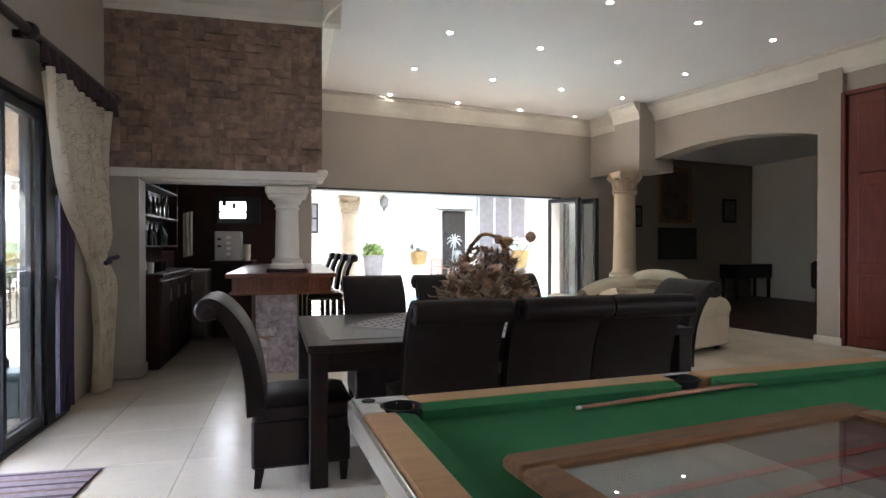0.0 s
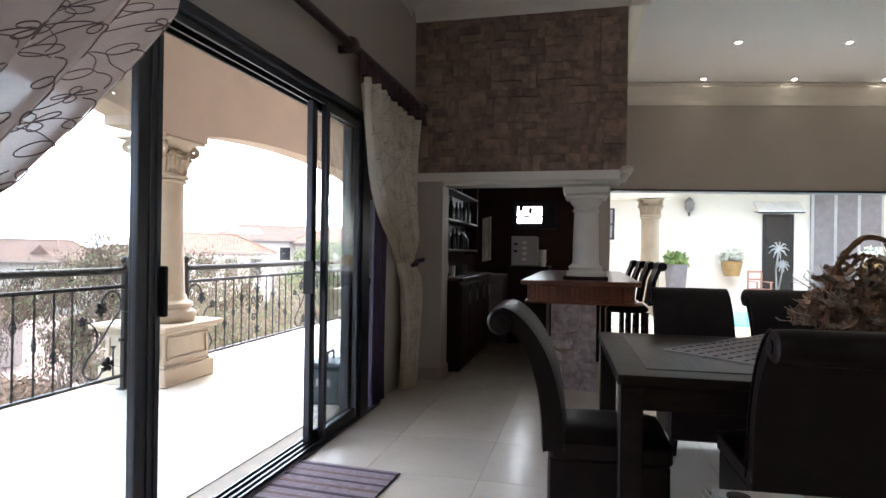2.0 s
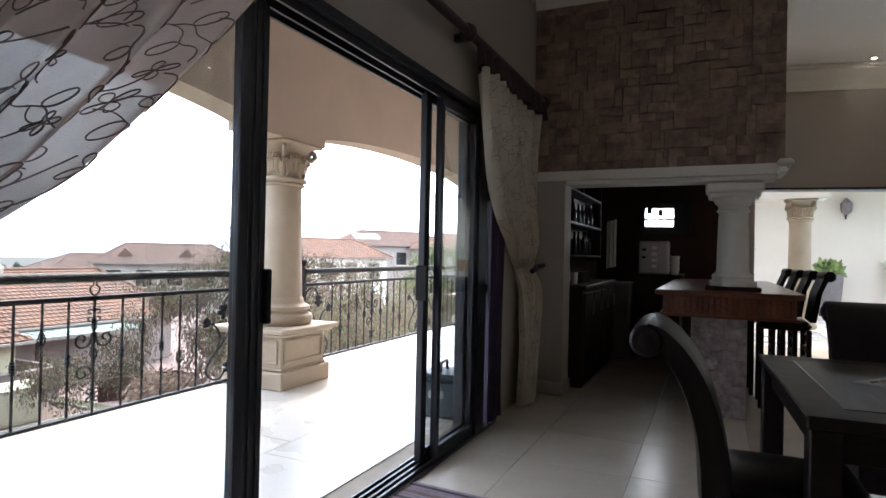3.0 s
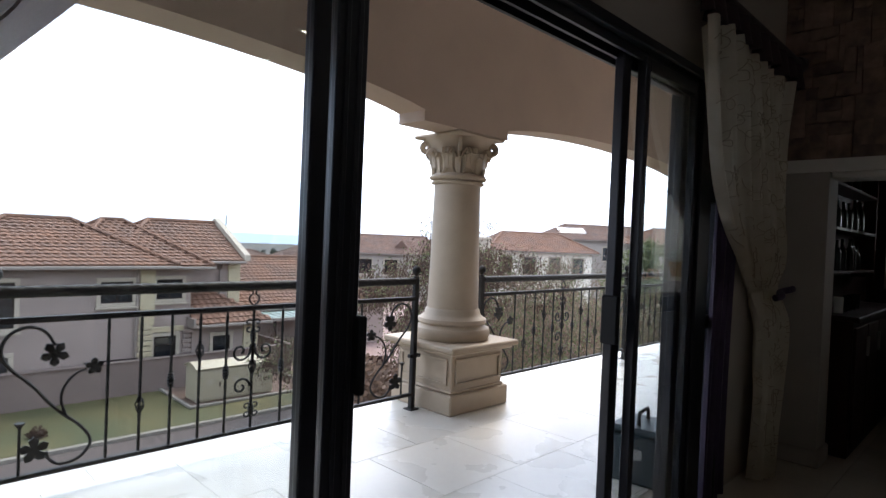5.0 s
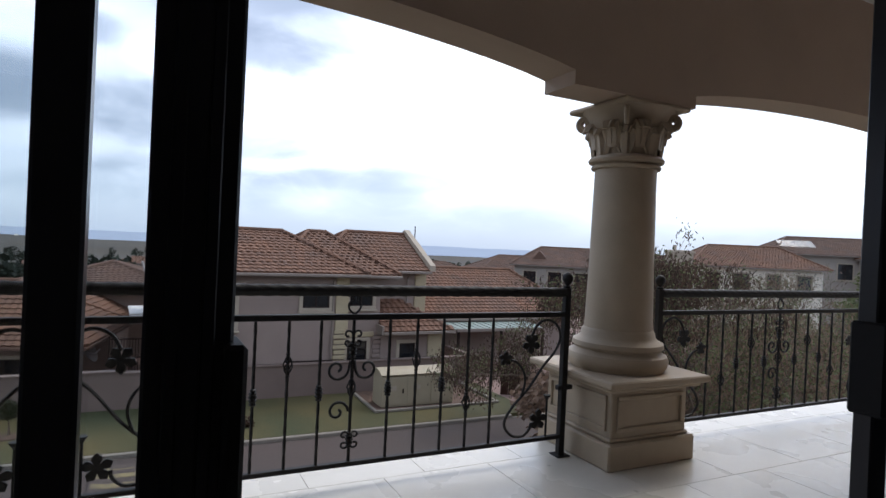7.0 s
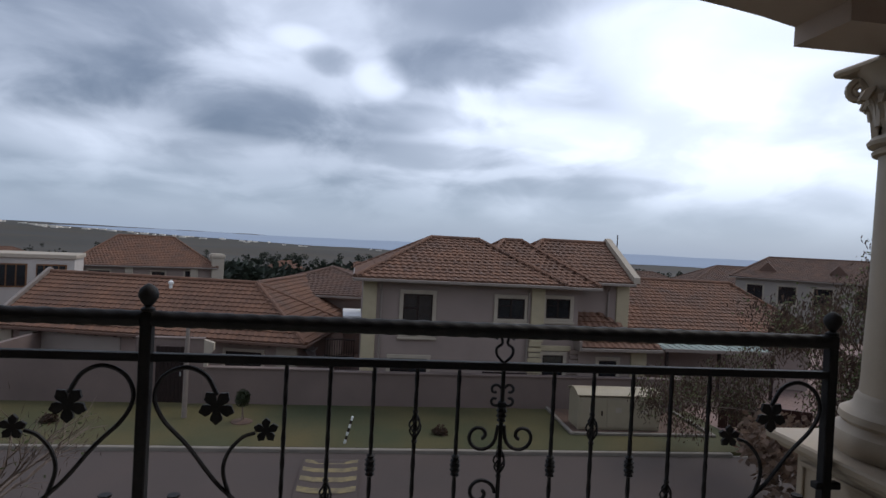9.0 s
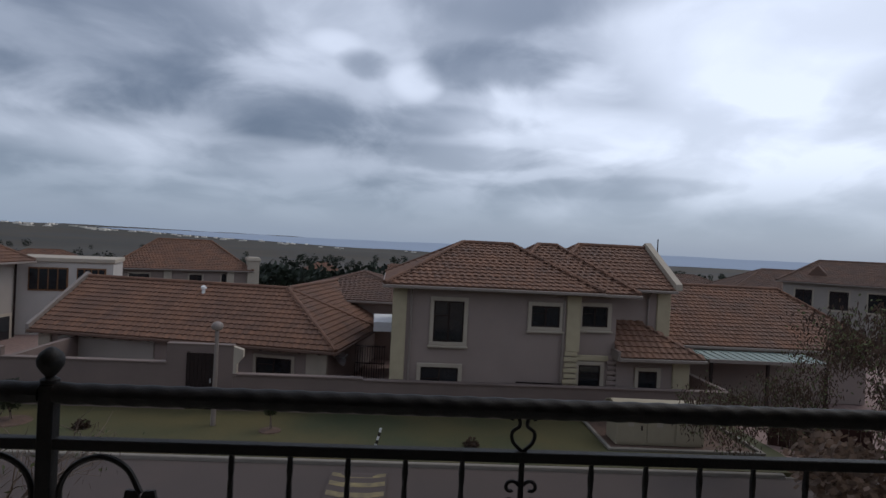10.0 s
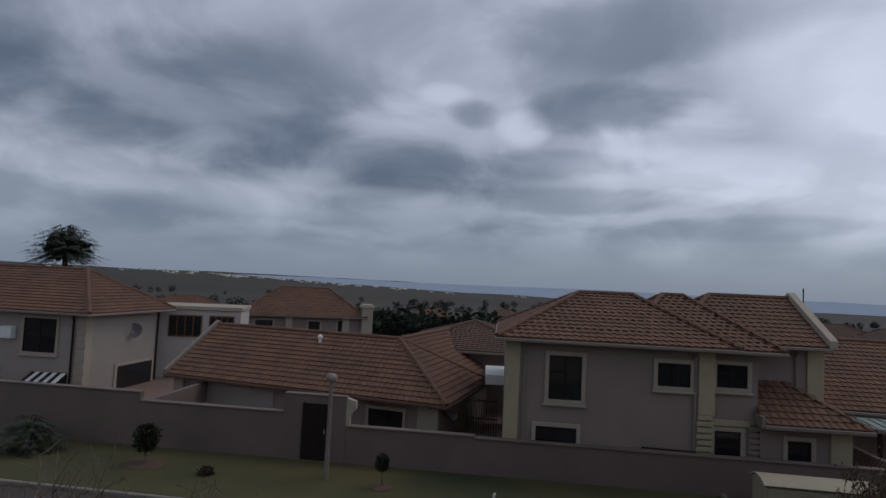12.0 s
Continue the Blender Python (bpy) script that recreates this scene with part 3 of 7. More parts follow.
def rough_stone(w_, h_, d_, askew):
    """A split stone: uneven outline with skewed corners, sloping face."""
    back = [(x + dx, z + dz) for (x, z), (dx, dz) in zip(((0, 0), (w_, 0), (w_, h_), (0, h_)), askew)]
    vs = [(x, 0.02, z) for x, z in back] + [(x, -d_ * 0.45, z) for x, z in back]
    face = []
    for (x, z), (sx, sz) in zip(back, ((1, 1), (-1, 1), (-1, -1), (1, -1))):
        face.append((x + sx * rng.uniform(0.0005, 0.003), -d_ * rng.uniform(0.9, 1.05), z + sz * rng.uniform(0.0005, 0.003)))
    mid = (w_ * rng.uniform(0.35, 0.65), -d_ * rng.uniform(0.95, 1.3), h_ * rng.uniform(0.35, 0.65))
    vs += face + [mid]
    fs = [(0, 1, 5, 4), (1, 2, 6, 5), (2, 3, 7, 6), (3, 0, 4, 7), (4, 5, 9, 8), (5, 6, 10, 9), (6, 7, 11, 10), (7, 4, 8, 11), (8, 9, 12), (9, 10, 12), (10, 11, 12), (11, 8, 12), (3, 2, 1, 0)]
    return M().add(vs, fs)


def cladding(parent, material, x0, x1, y, z0, z1, rows, wmin, wmax, skew=0.3):
    """Stones of random width in courses that split and merge."""
    hgt = (z1 - z0) / rows
    taken = {}
    n = max(1, int((x1 - x0) / (wmin * 0.5)))
    cw = (x1 - x0) / n

    def askew(i, r):
        """Shift of a joint's crossing, the same for every stone that meets there."""
        a = skew * cw * math.sin(i * 12.9898 + r * 78.233) if 0 < i < n else 0.0
        b = 0.85 * skew * hgt * math.sin(i * 39.346 + r * 11.135 + 1.0) if 0 < r < rows else 0.0
        return a, b
    for r in range(rows):
        i = 0
        while i < n:
            if taken.get((r, i)):
                i += 1
                continue
            k = max(2, int(rng.uniform(wmin, wmax) / cw))
            j = i
            while j < n and j - i < k and not taken.get((r, j)):
                j += 1
            if n - j == 1:
                j = n if not taken.get((r, n - 1)) else j
            up_ = 2 if (rng.random() < 0.34 and r < rows - 1) else 1
            for rr in range(r, r + up_):
                for q in range(i, j):
                    taken[rr, q] = True
            xa, xb = x0 + i * cw, x0 + j * cw
            za, zb = z0 + r * hgt, z0 + (r + up_) * hgt
            st = part("stone", rough_stone(xb - xa, zb - za, rng.uniform(0.009, 0.020), (askew(i, r), askew(j, r), askew(j, r + up_), askew(i, r + up_))), material, parent)
            st.location = (xa, y, za)
            i = j


beam = M().box(SX0, SX1 - 0.02, SY - 0.03, SY + 0.27, SZ0 - 0.085, SZ0 + 0.002).box(SX0 + 0.32, SX1 - 0.05, SY - 0.005, SY + 0.25, SZ0 - 0.13, SZ0 - 0.085, 0.01)
beam.box(SX1 - 0.06, SX1 + 0.02, SY - 0.06, SY + 0.3, SZ0 - 0.09, SZ0 - 0.03, 0.02).box(SX1 - 0.06, SX1 + 0.06, SY - 0.09, SY + 0.33, SZ0 - 0.03, SZ0 + 0.03, 0.02)
structure("bar_beam", beam, WHITECOL, "cream moulded beam under the stone bulkhead", category="beam")
structure("bar_pilaster", M().box(SX0, SX0 + 0.31, SY - 0.01, SY + 0.25, 0, SZ0 - 0.085).box(SX0, SX0 + 0.33, SY - 0.03, SY + 0.26, 0, 0.12, 0.01), PAINT, "taupe pilaster beside the bar", category="pilaster")

# ---- sliding doors ----
def frame_bar(m, y0, y1, z0, z1, x0=-1.86, x1=-1.74, c=0.006):
    m.box(x0, x1, y0, y1, z0, z1, c)


fr = M()
frame_bar(fr, DOOR0, DOOR1, DOORZ - 0.02, DOORZ + 0.03, -1.83, -1.635)
frame_bar(fr, DOOR0, DOOR0 + 0.06, 0, DOORZ, -1.83, -1.645)
frame_bar(fr, DOOR1 - 0.05, DOOR1, 0, DOORZ, -1.83, -1.645)
frame_bar(fr, 4.82, 4.98, 0, DOORZ, -1.83, -1.645)
frame_bar(fr, DOOR0, DOOR1, -0.006, 0.018, -1.83, -1.645, 0.002)
for xx in (-1.80, -1.76, -1.715, -1.675):
    fr.box(xx - 0.006, xx + 0.006, DOOR0, 4.84, 0.018, 0.036)
fr.box(-1.83, -1.815, DOOR0, 4.84, DOORZ - 0.06, DOORZ - 0.02).box(-1.765, -1.75, DOOR0, 4.84, DOORZ - 0.06, DOORZ - 0.02).box(-1.69, -1.675, DOOR0, 4.84, DOORZ - 0.06, DOORZ - 0.02)
for zz in (1.02, 1.72):
    fr.box(-1.79, -1.69, 4.98, 5.22, zz, zz + 0.06)
slide_frame = structure("door_frame_1", fr, ALU, "black aluminium sliding door frame and floor track", category="door frame")
part("side_pane", M().box(-1.753, -1.747, 4.98, 5.22, 0.03, DOORZ - 0.03), GLASS, slide_frame, "narrow clear side pane").visible_shadow = False


def leaf(name, y0, y1, x, s0, s1, grooves, label):
    """One sliding leaf with stiles s0 and s1 wide; the door stands open against its neighbour."""
    t = thing(name, (x, y0, 0.03), label, "sliding door", "sliding door leaves")
    h, L = DOORZ - 0.07, y1 - y0
    for ya, yb in ((0, s0), (L - s1, L)):
        m = M().box(-0.022, 0.022, ya, yb, 0, h, 0.004)
        if grooves and yb - ya > 0.07:
            for g in (0.3, 0.7):
                yc = ya + (yb - ya) * g
                m.box(0.022, 0.028, yc - 0.008, yc + 0.008, 0.01, h - 0.01, 0.002)
        part("stile", m, ALU, t)
    part("rail", M().box(-0.02, 0.02, s0, L - s1, 0, 0.07, 0.004), ALU, t)
    part("rail", M().box(-0.02, 0.02, s0, L - s1, h - 0.06, h, 0.004), ALU, t)
    p = part("pane", M().box(-0.003, 0.003, s0 - 0.005, L - s1 + 0.005, 0.065, h - 0.055), GLASS, t, "clear glass pane")
    p.visible_shadow = False
    return t


la = leaf("sliding_door", DOOR0 + 0.06, 2.55, -1.685, 0.06, 0.05, False, "fixed black aluminium glass door leaf")
lb = leaf("sliding_door", DOOR0 + 0.12, 2.705, -1.742, 0.07, 0.10, True, "open black aluminium sliding door leaf pushed aside")
lc = leaf("sliding_door", 4.20, 4.82, -1.685, 0.045, 0.05, False, "fixed black aluminium glass door leaf")
ld = leaf("sliding_door", 4.10, 4.80, -1.742, 0.07, 0.06, True, "open black aluminium sliding door leaf pushed aside")
for lf, yy in ((lb, 2.705 - DOOR0 - 0.12), (ld, 0.0)):
    s = 1 if yy > 0.1 else -1
    part("handle", M().box(-0.03, 0.05, yy - 0.012, yy + 0.014, 0.985, 1.20, 0.006) if s > 0 else M().box(-0.03, 0.05, yy - 0.014, yy + 0.012, 0.985, 1.20, 0.006), BLACKPL, lf, "black pull handle")

# ---- balcony ----
def arched_beam(y0, y1, zs, rise, x0=-4.11, x1=-3.80, top=3.55, n=28):
    m = M()
    for i in range(n):
        a, b = i / n, (i + 1) / n
        za = zs + rise * (1 - (2 * a - 1) ** 2) ** 0.85
        zb = zs + rise * (1 - (2 * b - 1) ** 2) ** 0.85
        ya, yb = y0 + (y1 - y0) * a, y0 + (y1 - y0) * b
        m.prism([(ya, za), (yb, zb), (yb, top), (ya, top)], "x", x0, x1)
    return m


bb = M()
for y0, y1, zs, rise in ((-5.4, -0.36, 2.46, 0.17), (0.50, 4.86, 2.46, 0.17), (5.90, 10.1, 2.46, 0.15)):
    t_ = arched_beam(y0, y1, zs, rise)
    bb.add(t_.v, t_.f)
for y0, y1 in ((-0.36, 0.50), (4.86, 5.90), (10.1, 12.6)):
    bb.box(-4.11, -3.80, y0, y1, 2.375, 3.55)
structure("balcony_beam", bb, PLASTER, "cream plastered beam with shallow arches over the balcony", category="beam")
structure("balcony_ceiling", M().box(-4.11, -1.98, -6, 12.6, 3.55, 3.7), CEIL, "white balcony ceiling", category="ceiling")
structure("balcony_edge", M().box(-4.46, -4.42, -6, 12.6, -0.35, 0.0, 0.01).box(-4.42, -2.0, -6, -5.8, -0.3, 3.55), PLASTER, "plastered balcony edge and end wall", category="trim")
structure("wall_below", M().box(-4.0, -3.7, -6, 12.6, -4.4, -0.30), PLASTER, "plastered wall under the balcony", category="wall")


def classical_column(at, label, z0, z1, r, material, pedestal=True, group="", leaves=True):
    t = thing("column", at, label, "column", group)
    if pedestal:
        hw = 0.375
        p = M().box(-hw, hw, -hw, hw, 0, 0.17, 0.012).box(-hw + 0.03, hw - 0.03, -hw + 0.03, hw - 0.03, 0.17, 0.195, 0.01).box(-hw + 0.045, hw - 0.045, -hw + 0.045, hw - 0.045, 0.19, 0.50, 0.008)
        for s in (1, -1):
            f0, f1 = s * (hw - 0.045), s * (hw - 0.028)
            for a, b, c, d in ((-0.29, 0.29, 0.235, 0.26), (-0.29, 0.29, 0.435, 0.46), (-0.29, -0.265, 0.26, 0.435), (0.265, 0.29, 0.26, 0.435)):
                p.box(f0, f1, a, b, c, d, 0.004)
                p.box(a, b, f0, f1, c, d, 0.004)
        p.box(-hw - 0.02, hw + 0.02, -hw - 0.02, hw + 0.02, 0.50, 0.53, 0.012)
        part("pedestal", p, material, t)
        part("plinth_slab", M().box(-hw - 0.06, hw + 0.06, -hw - 0.06, hw + 0.06, 0.53, 0.575, 0.01), material, t)
    zb = z0
    base = [(r * 1.42, zb), (r * 1.50, zb + 0.03), (r * 1.53, zb + 0.065), (r * 1.47, zb + 0.10), (r * 1.34, zb + 0.115), (r * 1.30, zb + 0.13), (r * 1.38, zb + 0.15), (r * 1.36, zb + 0.18), (r * 1.20, zb + 0.20), (r * 1.12, zb + 0.22), (r * 1.10, zb + 0.25), (r * 1.04, zb + 0.27)]
    part("base", M().lathe(base, 40), material, t, smoothed=True)
    zn = z1 - 0.40
    part("shaft", M().lathe([(r * 1.04, zb + 0.26), (r * 1.02, zb + 0.32), (r * 1.0, zb + 0.5), (r * 0.97, (zb + zn) / 2), (r * 0.93, zn - 0.02)], 40), material, t, smoothed=True)
    part("neck_ring", M().lathe([(r * 0.93, zn - 0.035), (r * 1.04, zn - 0.03), (r * 1.06, zn - 0.015), (r * 0.98, zn + 0.0), (r * 1.0, zn + 0.005), (r * 1.12, zn + 0.012), (r * 1.15, zn + 0.03), (r * 1.08, zn + 0.05), (r * 0.92, zn + 0.06)], 40), material, t, smoothed=True)
    bell = [(r * 0.92, zn + 0.05), (r * 0.93, zn + 0.14), (r * 1.02, zn + 0.24), (r * 1.22, zn + 0.33), (r * 1.40, zn + 0.37)]
    cap = part("capital", M().lathe(bell, 32), material, t, smoothed=True)
    if leaves:
        for k in range(8):
            a = 2 * math.pi * k / 8

            def lf(u, v, a=a, low=0.05, high=0.27, spread=0.42):
                wv = (v - 0.5) * spread * (0.4 + 1.1 * math.sin(math.pi * min(1, u * 0.85 + 0.12)))
                z = zn + low + (high - low) * min(u, 0.86) - max(0, u - 0.86) * 0.35
                rr = r * (0.97 + 0.10 * u + 0.40 * max(0, u - 0.5) ** 1.3) - abs(v - 0.5) * 0.02 + 0.012 * math.cos(v * 14)
                return (math.cos(a + wv) * rr, math.sin(a + wv) * rr, z)
            part("acanthus_leaf", M().sheet(lf, 8, 8, 0.014), material, cap, smoothed=True)

            def lf2(u, v, a=a + math.pi / 8):
                wv = (v - 0.5) * 0.36 * (0.5 + 1.0 * math.sin(math.pi * min(1, u * 0.8 + 0.15)))
                z = zn + 0.10 + 0.22 * min(u, 0.84) - max(0, u - 0.84) * 0.42
                rr = r * (1.0 + 0.08 * u + 0.75 * max(0, u - 0.45) ** 1.4) - abs(v - 0.5) * 0.03 + 0.010 * math.cos(v * 19)
                return (math.cos(a + wv) * rr, math.sin(a + wv) * rr, z)
            part("acanthus_leaf", M().sheet(lf2, 10, 10, 0.016), material, cap, smoothed=True)
        for k in range(4):
            a = math.pi / 4 + k * math.pi / 2
            c = Vector((math.cos(a), math.sin(a), 0))
            pts = [c * (r * (1.06 + 0.10 * q / 10)) + Vector((0, 0, zn + 0.14 + 0.014 * q)) for q in range(11)]
            for q in range(30):
                th, rad = q / 29 * 3.6 * math.pi, 0.052 * (1 - q / 36)
                pts.append(c * (r * 1.30 + math.sin(th) * rad) + Vector((0, 0, zn + 0.29 + math.cos(th) * rad)))
            part("volute", M().tube(pts, [0.02] * 11 + [0.02 - 0.0003 * q for q in range(30)], 6), material, cap, smoothed=True)
    hw = r * 1.30
    part("abacus", M().box(-hw, hw, -hw, hw, z1 - 0.035, z1, 0.012), material, t)
    return t


col0 = classical_column((-4.08, 5.56, 0), "cream painted balcony column on a panelled pedestal", 0.575, 2.375, 0.225, CREAMCOL, group="balcony columns")
copy_thing(col0, pose(-4.08, 0.07, 0))
copy_thing(col0, pose(-4.08, 11.1, 0))

# railing
def spiral(cx, cz, r0, r1, a0, a1, n=26):
    return [(0, cx + (r0 + (r1 - r0) * i / (n - 1)) * math.cos(a0 + (a1 - a0) * i / (n - 1)), cz + (r0 + (r1 - r0) * i / (n - 1)) * math.sin(a0 + (a1 - a0) * i / (n - 1))) for i in range(n)]


LEAF5 = []
for k_ in range(60):
    th_ = 2 * math.pi * k_ / 60
    ra_ = 0.018 + 0.031 * abs(math.cos(2.5 * (th_ - math.pi / 2))) ** 0.6 + 0.0025 * math.cos(15 * (th_ - math.pi / 2))
    LEAF5.append((ra_ * math.cos(th_), 0.034 + ra_ * math.sin(th_)))


def iron_leaf(y, z, turn, size=1.0):
    c, s = math.cos(radians(turn)) * size, math.sin(radians(turn)) * size
    return M().prism([(y + a * c - b * s, z + a * s + b * c) for a, b in LEAF5], "x", -0.006, 0.006)


def basket(y, z):
    m = M()
    for k in range(5):
        pts = []
        for i in range(9):
            q = i / 8
            rr, a = 0.024 * math.sin(math.pi * q), 2 * math.pi * (k / 5 + 0.55 * q)
            pts.append((rr * math.cos(a), y + rr * math.sin(a), z - 0.055 + 0.11 * q))
        m.tube(pts, 0.0042, 5)
    m.lathe([(0.008, -0.068), (0.013, -0.06), (0.008, -0.05)], 8, (0, y, z)).lathe([(0.008, 0.05), (0.013, 0.06), (0.008, 0.068)], 8, (0, y, z))
    return m


def collar(y, z):
    return M().lathe([(0.008, -0.045), (0.020, -0.036), (0.014, -0.026), (0.023, -0.016), (0.016, -0.006), (0.024, 0.004), (0.016, 0.014), (0.023, 0.022), (0.013, 0.032), (0.018, 0.040), (0.008, 0.048)], 8, (0, y, z))


def twisted(y, z0, z1, r=0.0095):
    pts = []
    n = 16
    m = M()
    for s in (0, 1):
        m.tube([(0.0025 * math.cos(math.pi * s + 9 * math.pi * i / n), y + 0.0025 * math.sin(math.pi * s + 9 * math.pi * i / n), z0 + (z1 - z0) * i / n) for i in range(n + 1)], r * 0.8, 5)
    return m


def rope_rail(L, z, r=0.031):
    n = int(L / 0.011)
    fn = lambda u, v: ((r + 0.0014 * math.cos(3 * 2 * math.pi * v + u * L / 0.085 * 2 * math.pi)) * math.cos(2 * math.pi * v), u * L, z + (r + 0.0014 * math.cos(3 * 2 * math.pi * v + u * L / 0.085 * 2 * math.pi)) * math.sin(2 * math.pi * v))
    return M().sheet(fn, n, 18)


BAY = 2.865


def railing_bay(at, end_post=True):
    t = thing("balcony_railing", at, "black wrought iron balcony railing with scrolls and vine leaves", "railing", "balcony railings")
    def post(y):
        p = part("post", M().box(-0.022, 0.022, y - 0.022, y + 0.022, 0.006, 1.115, 0.004), IRON, t)
        part("ball_finial", M().lathe([(0.010, 1.11), (0.026, 1.118), (0.026, 1.128), (0.012, 1.136), (0.022, 1.148), (0.035, 1.168), (0.037, 1.185), (0.031, 1.203), (0.016, 1.216), (0.004, 1.222)], 14, (0, y, 0)), IRON, p, smoothed=True)
        part("base_plate", M().box(-0.05, 0.05, y - 0.05, y + 0.05, 0, 0.008, 0.002), IRON, p)
    post(0)
    if end_post:
        post(BAY)
    part("top_rail", rope_rail(BAY - 0.04, 1.088).moved(pose(0, 0.02, 0)), IRON, t, smoothed=True)
    part("middle_rail", M().box(-0.018, 0.018, 0.02, BAY - 0.02, 0.926, 0.958, 0.003), IRON, t)
    part("bottom_rail", M().box(-0.018, 0.018, 0.02, BAY - 0.02, 0.115, 0.14, 0.003), IRON, t)
    mid = BAY / 2 - 0.035
    kinds = {-5: "", -4: "b.41", -3: "c.53", -2: "b.69", -1: "c.53", 1: "c.53", 2: "b.69", 3: "c.53", 4: "b.41", 5: ""}
    for k, what in kinds.items():
        y = mid + k * 0.172 + (0.045 if k > 0 else -0.01)
        bar = part("baluster", twisted(y, 0.14, 0.93), IRON, t)
        if what:
            z = float(what[1:])
            part("basket" if what[0] == "b" else "collar", basket(y, z) if what[0] == "b" else collar(y, z), IRON, bar)
    # middle ornament
    y = mid
    orn = part("ornament", M().box(-0.007, 0.007, y - 0.008, y + 0.008, 0.14, 0.93, 0.002), IRON, t)
    lyre = M()
    for s in (1, -1):
        lyre.tube([(0, y + s * p[1], p[2]) for p in curve([(0, 0.0, 0.955), (0, 0.030, 0.985), (0, 0.034, 1.015), (0, 0.012, 1.035), (0, 0.016, 1.060), (0, 0.032, 1.066), (0, 0.036, 1.052)], 6)], 0.006, 6)
    part("lyre", lyre, IRON, orn)
    def scroll(pts, r):
        part("scroll", M().tube(pts, r, 6), IRON, orn, smoothed=True)
    for s in (1, -1):
        scroll([(0, y + s * p[1], p[2]) for p in spiral(0.085, 0.655, 0.066, 0.012, math.pi * 1.05, math.pi * 3.35)][::-1] + [(0, y + s * 0.012, 0.70)], 0.008)
        for zc_, flip in ((0.80, 1), (0.845, -1), (0.235, 1), (0.285, -1)):
            scroll([(0, y + s * p[1], p[2]) for p in spiral(0.030, zc_, 0.024, 0.008, -flip * math.pi * 0.9, flip * math.pi * 0.7, 14)], 0.006)
    scroll([(0, y + p[1], p[2]) for p in spiral(-0.075, 0.42, 0.062, 0.012, 0.0, math.pi * 2.3)], 0.008)
    part("basket", basket(y, 0.55), IRON, orn)
    part("collar", collar(y, 0.755), IRON, orn)
    part("collar", collar(y, 0.26), IRON, orn)
    # vine scrolls at both ends
    main = [(0.27, 0.80), (0.225, 0.875), (0.15, 0.905), (0.07, 0.87), (0.038, 0.79), (0.075, 0.70), (0.17, 0.60), (0.28, 0.46), (0.40, 0.345), (0.45, 0.25), (0.40, 0.175), (0.31, 0.158), (0.255, 0.20), (0.245, 0.24)]
    twig = [(0.335, 0.40), (0.305, 0.50), (0.32, 0.575), (0.37, 0.635), (0.42, 0.655)]
    for e in (1, -1):
        yy = (lambda q: q) if e > 0 else (lambda q: BAY - q)
        v = part("vine_scroll", M().tube([(0, yy(p[1]), p[2]) for p in curve([(0, a, b) for a, b in main], 6)], 0.009, 6).tube([(0, yy(p[1]), p[2]) for p in curve([(0, a, b) for a, b in twig], 6)], 0.008, 6), IRON, t, smoothed=True)
        for a, b, ang, sz in ((0.27, 0.80, 180, 1.35), (0.43, 0.655, -70, 0.95), (0.235, 0.245, 75, 1.35)):
            part("vine_leaf", iron_leaf(yy(a), b, ang * e, sz), IRON, v)
        part("stub", M().tube([(0, yy(0.125), 0.14), (0, yy(0.125), 0.39)], 0.0075, 8).lathe([(0.008, 0.38), (0.016, 0.395), (0.024, 0.405), (0.024, 0.412)], 10, (0, yy(0.125), 0)), IRON, t)
    return t


bay0 = railing_bay((-4.08, 2.235, 0))
bay1 = railing_bay((-4.08, 2.235 - BAY, 0), end_post=False)
copy_thing(bay1, pose(-4.08, 2.235 - 2 * BAY, 0))
bay3 = copy_thing(bay0, pose(-4.08, 5.95, 0))
copy_thing(bay1, pose(-4.08, 5.95 + BAY, 0))
single("rail_bracket", M().box(-4.10, -4.06, 5.05, 5.17, 0.44, 0.47, 0.004), IRON, "short black iron bracket tying the railing to the pedestal", "bracket")

# ---- neighbourhood ----
before = standing()
GZ = -4.1


def ground_z(x, y):
    d = max(0.0, -x - 34)
    z = -4.36 - 14 * (1 - math.exp(-d / 160)) - 8 * (1 - math.exp(-max(0, d - 300) / 900))
    hill = math.exp(-((y + 950) / 760) ** 2) * max(0, min(1, (d - 350) / 850))
    return z + 27 * hill + (noise.noise(Vector((x * 0.004, y * 0.004, 0))) * min(7, d * 0.02))


def steps(a, b, near, far):
    out, p = [a], a
    while p < b:
        p += max(near, abs(p) * far)
        out.append(min(p, b))
    return out


gx = [-q for q in steps(8, 4200, 6, 0.10)][::-1] + [40]
gy = [-q for q in steps(0, 3600, 8, 0.10)][::-1][:-1] + steps(0, 3600, 8, 0.10)
gm = M()
gm.v = [(x, y, ground_z(x, y)) for x in gx for y in gy]
gw = len(gy)
gm.f = [(i * gw + j, (i + 1) * gw + j, (i + 1) * gw + j + 1, i * gw + j + 1) for i in range(len(gx) - 1) for j in range(gw - 1)]
structure("ground", gm, VELD, "dry grassland sloping away to the horizon", smoothed=True)

